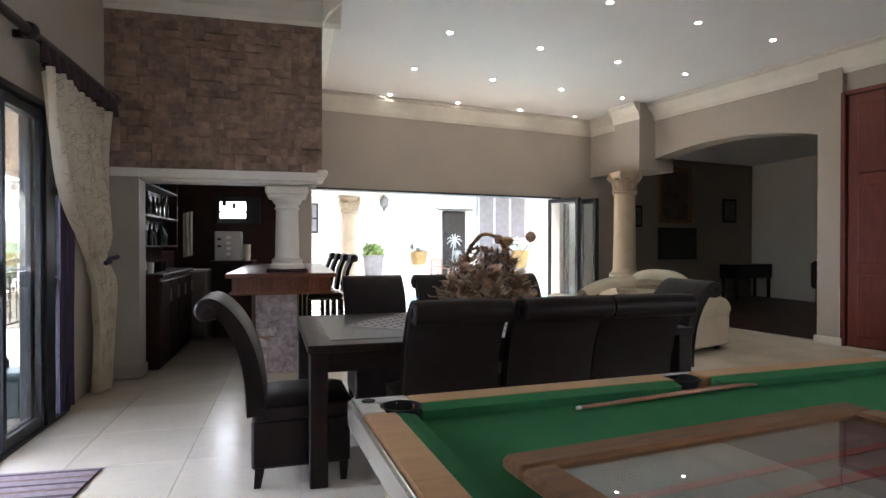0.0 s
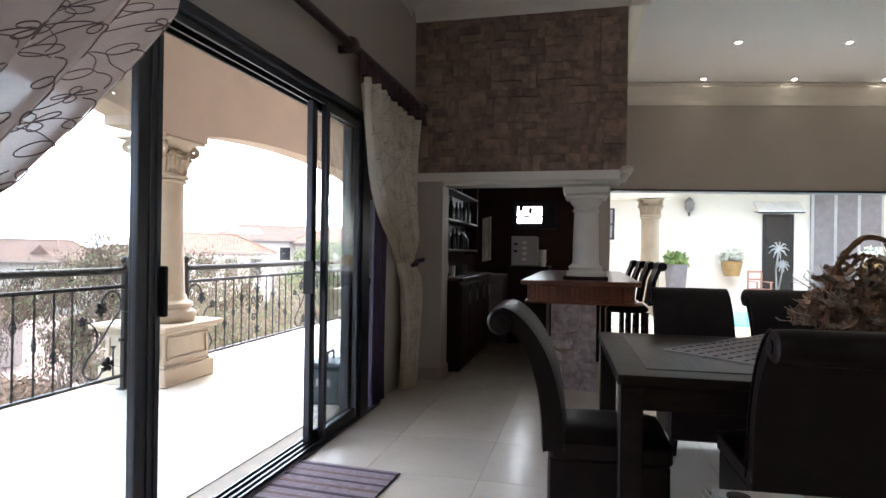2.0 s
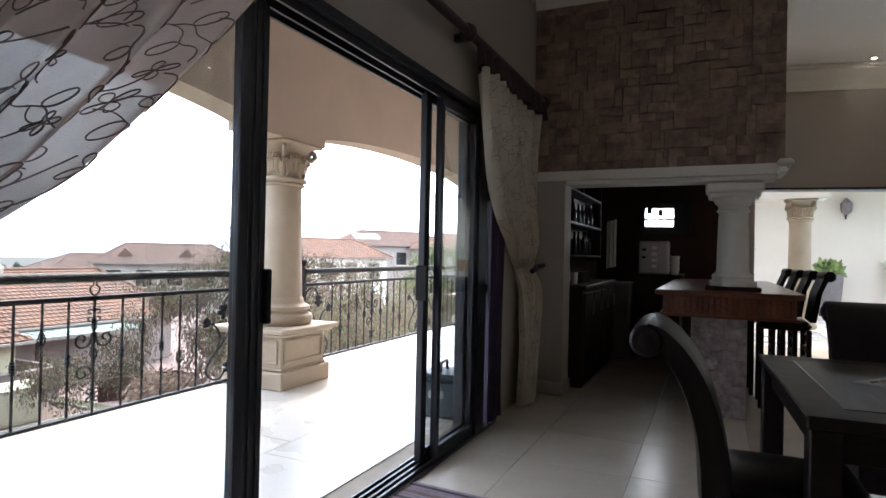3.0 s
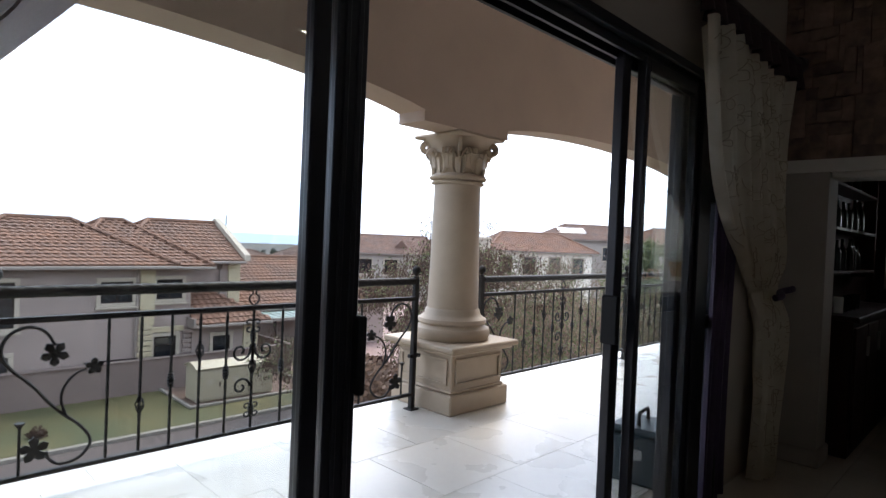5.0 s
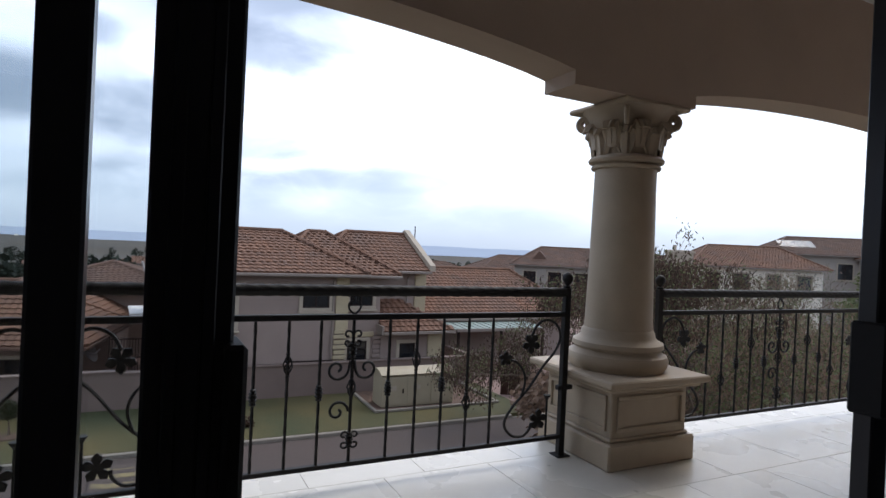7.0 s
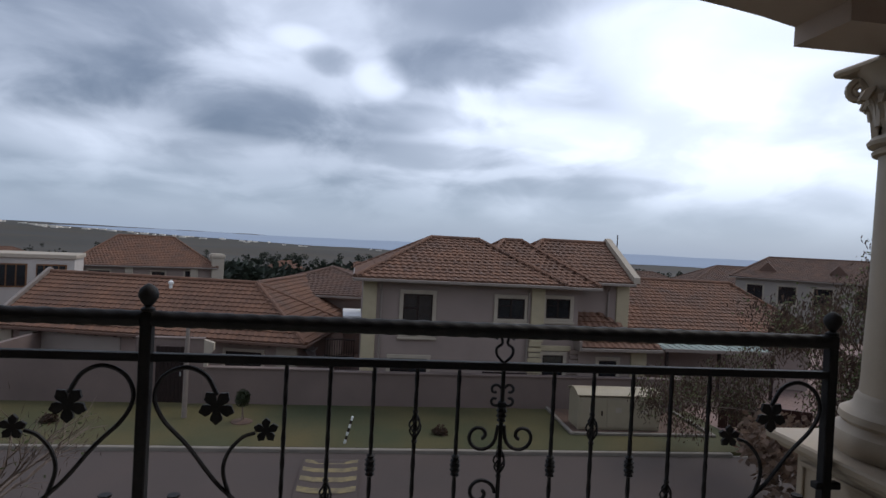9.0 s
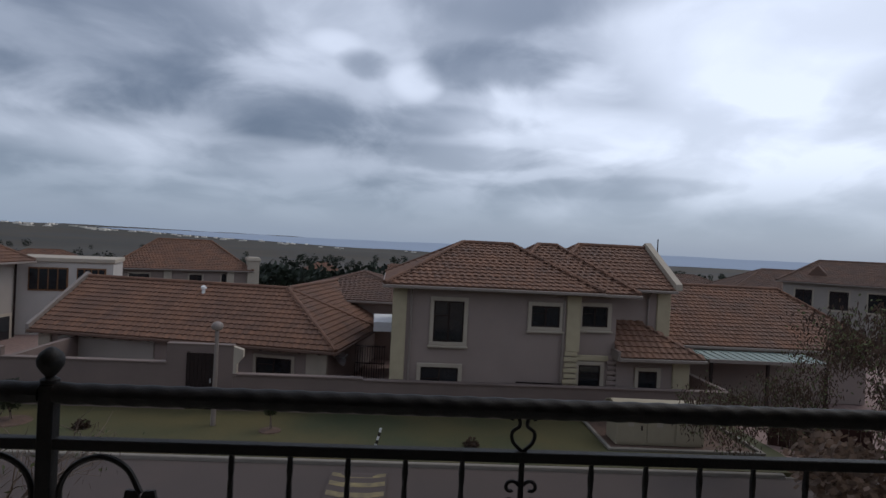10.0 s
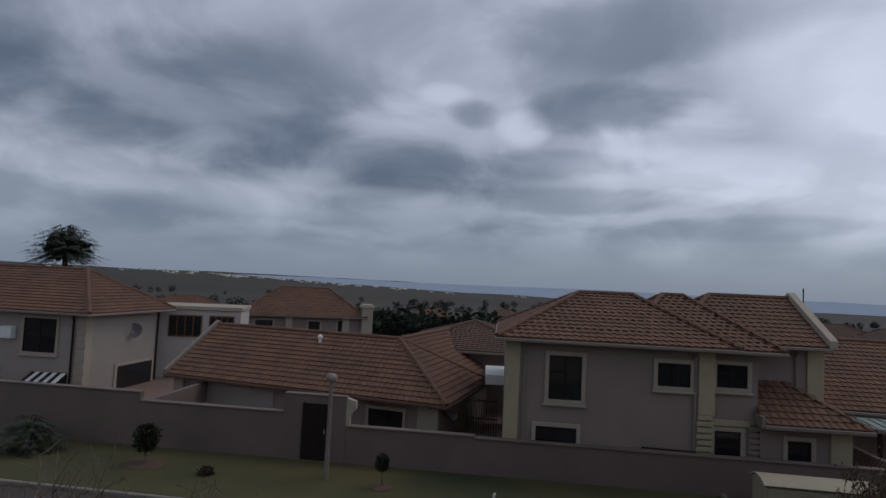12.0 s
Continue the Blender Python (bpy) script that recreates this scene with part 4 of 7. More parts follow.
STREET = pose(-18.35, 3.0, 0, 0, 0, -3.4)     # the street runs a little askew; local y along it
structure("road", M().box(0.0, 6.4, -70, 70, -4.5, GZ - 0.12).moved(STREET), ASPHALT, "worn grey asphalt street")
structure("kerb", M().box(-0.16, 0.0, -70, 11.9, -4.5, GZ - 0.005, 0.02).box(-0.10, 0.0, 11.9, 20.5, -4.5, GZ - 0.09, 0.02).moved(STREET), KERB, "low concrete kerb between lawn and street")
structure("lawn", M().box(-5.2, -0.16, -40, 12.9, -4.5, GZ).moved(STREET), GRASS, "dry winter lawn with yellow and green patches")
structure("driveway", M().box(-9.0, -0.10, 12.9, 20.5, -4.5, GZ - 0.03).moved(STREET), PAVER, "brown brick paved driveway", category="driveway")
structure("yard", M().box(-24, -5.2, -40, 40, -4.5, GZ - 0.05).moved(STREET), PAVER, "paved yards behind the boundary wall", category="ground")
structure("pavement", M().box(6.4, 12.5, -70, 70, -4.5, GZ - 0.06).moved(STREET), GRASS, "near grass verge of the street")
grng = random.Random(8)
blades = M()
for i in range(4500):
    u, v = grng.uniform(-4.9, -0.2), grng.uniform(-16, 12.6)
    h, a = grng.uniform(0.003, 0.007), grng.uniform(0, 6.28)
    p = STREET @ Vector((u, v, GZ))
    c, s = math.cos(a) * 0.022, math.sin(a) * 0.022
    blades.add([(p.x - c, p.y - s, GZ), (p.x + c, p.y + s, GZ), (p.x + s * grng.uniform(1.5, 3.0), p.y - c * grng.uniform(1.5, 3.0), GZ + h)], [(0, 1, 2)])
single("lawn_grass", blades, GRASS, "short dry grass tufts on the lawn", "grass", "stuff")
hump = M().sheet(lambda u, v: tuple(STREET @ Vector((0.45 + u * 2.5, -0.9 + v * 1.5, GZ - 0.115 + 0.07 * math.sin(math.pi * u) ** 0.5))), 12, 6)
single("speed_hump", hump, ASPHALT, "asphalt speed hump with faded yellow chevrons", "speed hump", "structure")
for k in range(4):
    single("road_marking", M().sheet(lambda u, v, k=k: tuple(STREET @ Vector((0.55 + (k + u * 0.45) * 0.6 + (0.22 if abs(v - 0.5) < 0.26 else 0.0) * 0.6, -0.85 + v * 1.4, GZ - 0.107 + 0.07 * math.sin(math.pi * min(1, (0.1 + (k + u * 0.45) * 0.6) / 2.5)) ** 0.5))), 6, 4), YELLOWP, "faded yellow stripe on the speed hump", "road marking", "", "hump stripes")


# roofs of pressed concrete tiles
def tile_mesh(wd=0.25, ln=0.31):
    cols = [(0, 0.0), (0.18, 0.034), (0.36, 0.044), (0.54, 0.030), (0.72, 0.004), (1, 0.0)]
    vs = [(wd * c, 0, 0.7 * h + 0.042) for c, h in cols] + [(wd * c, ln, 0.7 * h) for c, h in cols] + [(wd * c, 0, h - 0.008) for c, h in cols]
    n = len(cols)
    fs = [(i, i + 1, n + i + 1, n + i) for i in range(n - 1)] + [(2 * n + i, 2 * n + i + 1, i + 1, i) for i in range(n - 1)]
    m = M()
    m.v, m.f = vs, fs
    return m


TILE = tile_mesh()
TILE_DATA = {}
for tm in (ROOFTILE, ROOFTILE2):
    TILE_DATA[tm.name] = TILE.data("roof_tile", tm)


def tile_slope(parent, a, b, c, d, material, singles=0, wd=0.25, row=0.27):
    """Tiles on the slope with eave a-b and ridge c-d (c above a). The first ones are single pieces, the rest one mesh."""
    a, b, c, d = map(Vector, (a, b, c, d))
    up = (c - a) if (c - a).length > 0 else (d - b)
    e = (b - a).normalized()
    s = ((c + d) / 2 - (a + b) / 2)
    s = (s - e * s.dot(e)).normalized()
    nrm = e.cross(s).normalized()
    if nrm.z < 0:
        nrm = -nrm
    length = ((c - a) - e * (c - a).dot(e)).length
    rows, rest, done = max(1, int(length / row)), M(), 0
    for r in range(rows):
        q = r / rows
        pa, pb = a.lerp(c, q), b.lerp(d, q)
        span = (pb - pa).length
        n = int(span / wd)
        if n < 1:
            continue
        k = span / (n * wd)
        for i in range(n):
            o = pa + e * (i * wd * k)
            if done < singles:
                ob = new("roof_tile", TILE_DATA[material.name])
                ob.parent = parent
                m3 = Matrix((e * k, s, nrm)).transposed().to_4x4()
                ob.matrix_local = Matrix.Translation(o) @ m3
                done += 1
            else:
                rest.add([o + e * p[0] * k + s * p[1] + nrm * p[2] for p in TILE.v], TILE.f)
    if rest.v:
        me = bpy.data.meshes.new("roof_tiling")
        me.from_pydata(rest.v, [], rest.f)
        me.materials.append(material)
        ob = new("roof_tiling", me)
        ob.parent = parent
        tagged(ob, "", kind="stuff")


def hip_roof(parent, x0, x1, y0, y1, ze, zr, hl, hr, material=ROOFTILE, singles=0, xr=None, edge=None):
    """A roof with its front eave at x0 and its ridge along y; hl and hr run in the hips, 0 is a gable."""
    xm = (x0 + x1) / 2 if xr is None else xr
    A, B, C, D = (x0, y0, ze), (x0, y1, ze), (x1, y1, ze), (x1, y0, ze)
    R0, R1 = (xm, y0 + hl, zr), (xm, y1 - hr, zr)
    m = M()
    lo = [(p[0], p[1], p[2] - 0.10) for p in (A, B, C, D)]
    m.add([A, B, C, D, R0, R1] + lo, [(0, 1, 5, 4), (1, 2, 5), (2, 3, 4, 5), (3, 0, 4), (0, 6, 7, 1), (1, 7, 8, 2), (2, 8, 9, 3), (3, 9, 6, 0), (6, 9, 8, 7)])
    roof = part("roof", m, material, parent)
    tile_slope(roof, A, B, R0, R1, material, singles)
    if hl:
        tile_slope(roof, D, A, R0, R0, material)
    if hr:
        tile_slope(roof, B, C, R1, R1, material)
    ridge = M()
    for p, q in ((R0, R1), (A, R0) if hl else (None, None), (B, R1) if hr else (None, None), (D, R0) if hl else (None, None), (C, R1) if hr else (None, None)):
        if p is None:
            continue
        p, q = Vector(p), Vector(q)
        n = max(2, int((q - p).length / 0.42))
        for i in range(n):
            ridge.tube([p.lerp(q, i / n) + Vector((0, 0, 0.03)), p.lerp(q, (i + 1.06) / n) + Vector((0, 0, 0.045))], [0.10, 0.085], 8)
    part("ridge_tiles", ridge, material, roof)
    g = M().box(x0 - 0.02, x0 + 0.10, y0 - 0.05, y1 + 0.05, ze - 0.13, ze - 0.02, 0.015)
    if hr:
        g.box(x1, x0, y1 - 0.02, y1 + 0.08, ze - 0.13, ze - 0.02, 0.015)
    if hl:
        g.box(x1, x0, y0 - 0.08, y0 + 0.02, ze - 0.13, ze - 0.02, 0.015)
    part("gutter" if edge is None else "fascia", g, edge or GUTTER, roof)
    return roof


def house_window(parent, x, y0, y1, z0, z1, split=1, sur=0.14, sill=True, surround=FRAMEPL):
    """A window on the face looking to +x with plaster surround, dark frame and panes."""
    t = M()
    a, b, c, d = y0 - sur, y1 + sur, z0 - sur, z1 + sur
    t.box(x, x + 0.06, a, b, z1, d, 0.01).box(x, x + 0.06, a, b, c, z0, 0.01).box(x, x + 0.06, a, y0, z0, z1, 0.01).box(x, x + 0.06, y1, b, z0, z1, 0.01)
    if sill:
        t.box(x, x + 0.12, a - 0.04, b + 0.04, c - 0.07, c, 0.012)
    w_ = part("window", t, surround, parent)
    f = M().box(x + 0.004, x + 0.03, y0, y0 + 0.05, z0, z1).box(x + 0.004, x + 0.03, y1 - 0.05, y1, z0, z1).box(x + 0.004, x + 0.03, y0 + 0.05, y1 - 0.05, z0, z0 + 0.05).box(x + 0.004, x + 0.03, y0 + 0.05, y1 - 0.05, z1 - 0.05, z1)
    for i in range(1, split + 1):
        yy = y0 + (y1 - y0) * i / (split + 1)
        f.box(x + 0.004, x + 0.032, yy - 0.03, yy + 0.03, z0 + 0.05, z1 - 0.05)
    f.box(x + 0.004, x + 0.032, y0 + 0.05, y0 + (y1 - y0) / (split + 1), z0 + (z1 - z0) * 0.62, z0 + (z1 - z0) * 0.66)
    part("window_frame", f, GATEWOOD, w_)
    n = split + 1
    for i in range(n):
        ya, yb = y0 + (y1 - y0) * i / n, y0 + (y1 - y0) * (i + 1) / n
        part("pane", M().box(x + 0.002, x + 0.012, ya + 0.02, yb - 0.02, z0 + 0.02, z1 - 0.02), DARKPANE, w_)
    return w_


def quoins(parent, x, y0, y1, z0, z1, n, gap=0.02, material=QUOIN, proud=0.05):
    h = (z1 - z0) / n
    for i in range(n):
        part("quoin", M().box(x - 0.10, x + proud, y0 - (0.03 if i % 2 else 0), y1 + (0.03 if i % 2 else 0), z0 + i * h + gap / 2, z0 + (i + 1) * h - gap / 2, 0.012), material, parent)


def downpipe(parent, x, y, z0, z1):
    part("downpipe", M().tube([(x + 0.32, y, z1), (x + 0.30, y, z1 - 0.06), (x + 0.06, y, z1 - 0.28), (x + 0.06, y, z1 - 0.4), (x + 0.06, y, z0)], 0.04, 8), GUTTER, parent)


# the two-storey house across the street
hA = thing("house", (-23.0, 3.67, GZ), "two-storey taupe plastered house with brown tiled hip roofs", "house", "neighbour houses", -1.5)
part("wall", M().box(-7.5, 0, 0, 6.3, 0, 4.62), HOUSE, hA)
part("wall", M().box(-7.5, -0.25, 6.3, 8.25, 0, 4.60), HOUSE, hA)
part("wall", M().box(-7.5, -1.2, 8.25, 10.72, 0, 4.70), HOUSE, hA)
part("wall", M().box(-1.2, -0.15, 8.3, 11.05, 0, 2.2), HOUSE, hA)
hip_roof(hA, 0.5, -6.9, -0.35, 7.45, 4.62, 6.16, 3.1, 2.65, ROOFTILE, 150, xr=-3.2)
hip_roof(hA, 0.25, -7.4, 3.8, 8.9, 4.58, 6.22, 2.2, 2.1, ROOFTILE, 60, xr=-3.6)
rf3 = hip_roof(hA, -0.75, -6.9, 5.6, 10.75, 4.74, 6.30, 2.2, 0.0, ROOFTILE, 90, xr=-3.7)
part("parapet", M().prism([(-0.72, 4.74), (-0.72, 4.98), (-3.7, 6.56), (-6.7, 4.98), (-6.7, 4.74), (-3.7, 6.26)], "y", 10.72, 10.98), FRAMEPL, hA, "pale plaster gable coping")
part("gable", M().prism([(-1.2, 4.6), (-3.7, 6.25), (-6.4, 4.6)], "y", 10.45, 10.70), HOUSE, hA)
lean = part("porch_roof", M().add([(-1.2, 8.25, 3.44), (-1.2, 9.4, 3.44), (-3.0, 9.4, 3.44), (0.35, 8.25, 2.27), (0.35, 11.42, 2.27), (-3.0, 11.42, 2.27), (-3.0, 8.25, 3.44), (-1.2, 8.25, 2.2), (0.35, 8.25, 2.2), (0.35, 11.42, 2.2), (-3.0, 11.42, 2.2), (-3.0, 8.25, 2.2)],
            [(0, 3, 4, 1), (1, 4, 5, 2), (0, 1, 2, 6), (0, 7, 8, 3), (3, 8, 9, 4), (4, 9, 10, 5), (7, 11, 10, 9, 8), (0, 6, 11, 7), (6, 2, 5, 10, 11)]), ROOFTILE, hA)
tile_slope(lean, (0.37, 8.2, 2.30), (0.37, 11.45, 2.30), (-1.2, 8.2, 3.47), (-1.2, 9.4, 3.47), ROOFTILE)
tile_slope(lean, (0.37, 11.45, 2.30), (-3.0, 11.45, 2.30), (-1.2, 9.4, 3.47), (-3.0, 9.4, 3.47), ROOFTILE)
part("gutter", M().box(0.33, 0.45, 8.2, 11.5, 2.17, 2.29, 0.015).box(-0.9, 0.42, 8.12, 8.22, 2.17, 2.55, 0.015), GUTTER, lean)
house_window(hA, 0, 1.44, 2.52, 2.60, 4.06, 1)
house_window(hA, 0, 4.98, 6.02, 3.26, 4.02, 1)
house_window(hA, 0, 1.06, 2.40, 0.55, 1.68, 1)
house_window(hA, -0.25, 6.94, 7.90, 3.30, 4.05, 1)
house_window(hA, -0.25, 6.90, 7.72, 1.00, 1.88, 0)
house_window(hA, -0.15, 9.14, 9.86, -0.2, 1.74, 0, sill=False)
part("quoin_strip", M().box(-0.1, 0.05, -0.04, 0.46, 0, 4.5, 0.015), QUOIN, hA, "cream corner strip")
part("quoin_strip", M().box(-0.2, 0.05, 6.28, 6.80, 2.4, 4.5, 0.015), QUOIN, hA, "cream corner strip")
part("quoin_strip", M().box(-1.3, -1.14, 10.22, 10.76, 2.5, 4.6, 0.015), QUOIN, hA, "cream corner strip")
part("quoin_strip", M().box(-0.3, -0.08, 10.45, 11.1, 0, 2.15, 0.015), QUOIN, hA, "cream corner strip")
quoins(hA, 0, 6.26, 6.74, 0.2, 2.42, 11, 0.05)
quoins(hA, -0.22, 7.98, 8.30, 0.2, 2.30, 11, 0.05, HOUSE)
part("band", M().box(-0.3, -0.17, 6.75, 8.0, 2.05, 2.25, 0.015), QUOIN, hA)
for dy in (0.62, 6.16):
    downpipe(hA, 0, dy, 0, 4.55)
downpipe(hA, -1.2, 9.85, 2.9, 4.65)
part("pipe_rail", M().tube([(0.12, 4.5, 1.05), (0.12, 4.5, 1.25), (0.12, 6.2, 1.22), (0.12, 6.2, 1.0)], 0.03, 6), GATEWOOD, hA)
part("aerial", M().tube([(-3.7, 11.3, 5.2), (-3.7, 11.3, 6.75)], 0.025, 5), GATEWOOD, hA)

# the low house beside it
hB = thing("house", (-27.7, -10.9, GZ), "single-storey taupe house with a long tiled roof", "house", "neighbour houses", -14)
part("wall", M().box(-6.4, -0.5, 0.1, 12.4, 0, 1.85), HOUSE, hB)
part("wall", M().box(-14, -6.4, 7.0, 12.4, 0, 1.85), HOUSE, hB)
hip_roof(hB, 0, -6.5, 0, 12.9, 1.80, 3.75, 0.0, 3.3, ROOFTILE, 150, xr=-3.2, edge=ROOFTILE2)
wing = part("roof", M().prism([(6.4, 1.8), (9.6, 3.75), (12.9, 1.8)], "x", -14.5, -3.2), ROOFTILE, hB)
tile_slope(wing, (-3.25, 12.9, 1.80), (-14.5, 12.9, 1.80), (-3.25, 9.6, 3.75), (-14.5, 9.6, 3.75), ROOFTILE)
tile_slope(wing, (-14.5, 6.4, 1.80), (-3.25, 6.4, 1.80), (-14.5, 9.6, 3.75), (-3.25, 9.6, 3.75), ROOFTILE)
part("ridge_tiles", M().tube([(-3.2, 9.6, 3.80), (-14.5, 9.6, 3.80)], 0.10, 8), ROOFTILE, wing)
part("barge_wall", M().prism([(0.05, 1.6), (0.05, 1.98), (-3.2, 3.98), (-6.5, 1.98), (-6.5, 1.6)], "y", -0.14, 0.02), GUTTER, hB, "pale plaster gable coping")
part("garage_door", M().box(-0.52, -0.44, 0.9, 5.2, 0, 1.55, 0.02), HOUSE2, hB, "plain grey garage door")
part("corner_pier", M().box(-0.55, -0.40, 11.6, 12.45, 0, 1.8, 0.02), FRAMEPL, hB)
part("corner_pier", M().box(-0.55, -0.40, 0.05, 0.6, 0, 1.8, 0.02), FRAMEPL, hB)
house_window(hB, -0.5, 9.55, 11.0, 0.55, 1.28, 1, 0.12)
for i in range(16):
    part("rafter_end", M().box(-0.45, -0.02, 0.5 + i * 0.78, 0.58 + i * 0.78, 1.62, 1.72), GATEWOOD, hB)
part("roof_vent", M().lathe([(0.07, 0), (0.07, 0.22), (0.12, 0.24), (0.12, 0.32), (0.02, 0.40)], 10, (-2.6, 6.0, 3.35)), STRIPEWHITE, hB)


def satellite_dish(at, turn, size=0.45):
    t = thing("satellite_dish", at, "grey satellite dish on a bracket", "satellite dish", "satellite dishes", turn)
    part("dish", M().lathe([(0.02, 0.0), (size * 0.5, 0.03), (size * 0.8, 0.09), (size, 0.15), (size, 0.16), (size * 0.8, 0.11), (size * 0.5, 0.05), (0.02, 0.02)], 20).moved(pose(0.25, 0, 0.1, 0, 65, 0)), GREYPOT, t, smoothed=True)
    part("arm", M().tube([(0.25, 0, 0.1), (0.55, 0, 0.05), (0.72, 0, 0.22)], 0.02, 6).tube([(-0.1, 0, -0.05), (0.25, 0, 0.1)], 0.03, 6), GREYMET, t)
    return t


satellite_dish((-26.1, 1.35, -2.85), 70)
satellite_dish((-27.6, 0.85, -2.5), 70, 0.38)
side_gate = thing("yard_gate", (-26.5, 2.3, GZ), "dark steel bar gate between two houses", "gate", turn=-8)
for i in range(13):
    part("bar", M().box(-0.012, 0.012, i * 0.1, i * 0.1 + 0.02, 0.05, 1.8), GATEWOOD, side_gate)
for zz in (0.2, 1.0, 1.7):
    part("rail", M().box(-0.02, 0.02, 0, 1.24, zz, zz + 0.04), GATEWOOD, side_gate)
single("patio_roof", M().box(-31.5, -28.6, 3.0, 4.9, -1.75, -1.66, 0.02).box(-28.65, -28.55, 3.0, 4.9, -2.1, -1.66, 0.02), WHITE, "small white flat patio roof between houses", "patio roof")

# boundary wall, stepping down
bw = thing("boundary_wall", (-22.83, 0, GZ), "taupe plastered boundary wall with stepped top", "wall", "", -2.6)
for y0, y1, top in ((-40, -9.35, 1.86), (-9.35, -3.95, 1.55), (-3.95, -1.72, 2.20), (-1.72, 2.72, 1.22), (2.72, 16.0, 1.16)):
    if y0 == -3.95:
        part("wall_section", M().box(-0.25, 0.0, y0, -3.27, 0, top).box(-0.25, 0.0, -2.33, y1, 0, top).box(-0.25, 0, -3.27, -2.33, 1.98, top), BWALL, bw)
    else:
        part("wall_section", M().box(-0.22, -0.02, y0, y1, 0, top), BWALL, bw)
    part("coping", M().box(-0.26, 0.03, y0, y1, top, top + 0.06, 0.012), BWALL, bw)
part("shoulder", M().prism([(-1.72, 1.2), (-1.72, 2.2), (-1.40, 2.1), (-1.40, 1.85), (-1.6, 1.6), (-1.6, 1.2)], "x", -0.22, 0.0), FRAMEPL, bw)
part("return_wall", M().box(-6.0, -0.2, 15.8, 16.0, 0, 1.25), BWALL, bw)
part("return_wall", M().box(-4.5, -0.2, -9.4, -9.2, 0, 1.55), BWALL, bw)
gate = thing("garden_gate", (-22.9, -3.24 - 0.02, GZ), "dark stained timber garden gate in the wall", "gate", turn=-2.6)
for i in range(7):
    part("board", M().box(-0.05, -0.01, i * 0.131, i * 0.131 + 0.124, 0.04, 1.95, 0.006), GATEWOOD, gate)
part("handle", M().box(-0.01, 0.03, 0.80, 0.84, 0.95, 1.1, 0.006), GREYMET, gate)

lamp_post = thing("street_lamp", (-21.3, -1.88, GZ), "slim grey concrete street lamp with a round head", "street lamp")
part("pole", M().lathe([(0.085, 0), (0.08, 0.5), (0.06, 3.0), (0.06, 3.02)], 12), GUTTER, lamp_post, smoothed=True)
part("head", M().lathe([(0.06, 3.0), (0.16, 3.05), (0.18, 3.12), (0.17, 3.2), (0.10, 3.27), (0.02, 3.29)], 16), GUTTER, lamp_post, smoothed=True)

# kiosk of the electricity supply on its plinth plot
kio = thing("electrical_cabinet", (-20.9, 10.85, GZ), "beige steel electrical cabinet with a curved roof", "electrical cabinet", turn=-4)
part("body", M().box(0, 0.98, 0, 2.85, 0.02, 1.12, 0.02), BOXPAINT, kio)
part("roof", M().sheet(lambda u, v: (-0.06 + u * 1.1, -0.06 + v * 2.97, 1.11 + 0.24 * math.sin(math.pi * (0.06 + 0.88 * u)) ** 0.7), 12, 2, 0.04), BOXPAINT, kio, smoothed=True)
for e_ in (0.0, 2.81):
    part("gable_end", M().prism([(0.0, 1.1)] + [(1.0 * i / 10, 1.11 + 0.2 * math.sin(math.pi * i / 10) ** 0.7) for i in range(11)] + [(1.0, 1.1)], "y", e_, e_ + 0.04), BOXPAINT, kio)
for i in range(3):
    d_ = part("door", M().box(0.98, 1.0, 0.06 + i * 0.93, 0.94 + i * 0.93, 0.1, 1.06, 0.008), BOXPAINT, kio)
    if i in (0, 2):
        part("lock", M().box(1.0, 1.02, 0.78 + i * 0.93, 0.83 + i * 0.93, 0.5, 0.66, 0.005), GATEWOOD, d_)
    part("sign", M().box(1.0, 1.006, 0.35 + i * 0.93, 0.55 + i * 0.93, 0.62, 0.78), FRAMEPL, d_)
plot = thing("planting_bed", (-19.55, 10.35, GZ), "bare soil bed edged with pale concrete kerbs", "planting bed", turn=-4)
part("soil", M().box(-3.0, 0, 0.05, 4.75, -0.02, 0.012), SOIL, plot)
for a, b, c, d in ((-3.1, 0.12, 0, 0.12), (0, 0.12, 0.12, 4.85), (-3.1, 0.12, 4.85, 4.97)):
    part("edging", M().box(a, b, c, d, 0, 0.09, 0.015), KERB, plot)

marker = thing("marker_post", (-18.85, 3.15, GZ), "leaning thin black and white striped marker post", "marker post")
marker.rotation_euler = (radians(-14), 0, 0)
for i in range(7):
    part("band", M().lathe([(0.035, i * 0.115), (0.035, i * 0.115 + 0.115)], 10), STRIPEWHITE if i % 2 == 0 else GATEWOOD, marker)


# plants
def leafy(m, centre, radius, n, size, rnd, flat=1.0, shell=0.55):
    """Many small folded leaves round a centre, denser towards the outside."""
    for i in range(n):
        a, z = rnd.uniform(0, 6.283), rnd.uniform(-1, 1)
        q = math.sqrt(1 - z * z)
        r = radius * (shell + (1 - shell) * rnd.random() ** 0.5) * (0.8 + 0.25 * noise.noise(Vector((math.cos(a) * 2 * q, math.sin(a) * 2 * q, z * 2)) + Vector(centre)))
        p = Vector((centre[0] + r * q * math.cos(a), centre[1] + r * q * math.sin(a), centre[2] + r * z * flat))
        d = Vector((rnd.gauss(0, 1), rnd.gauss(0, 1), rnd.gauss(0, 1))).normalized()
        w_ = d.orthogonal().normalized() * size * rnd.uniform(0.3, 0.5)
        d = d * size * rnd.uniform(0.7, 1.3)
        m.add([p - w_ * 0.3, p + d * 0.5 - w_, p + d, p + d * 0.5 + w_], [(0, 1, 2), (0, 2, 3)])


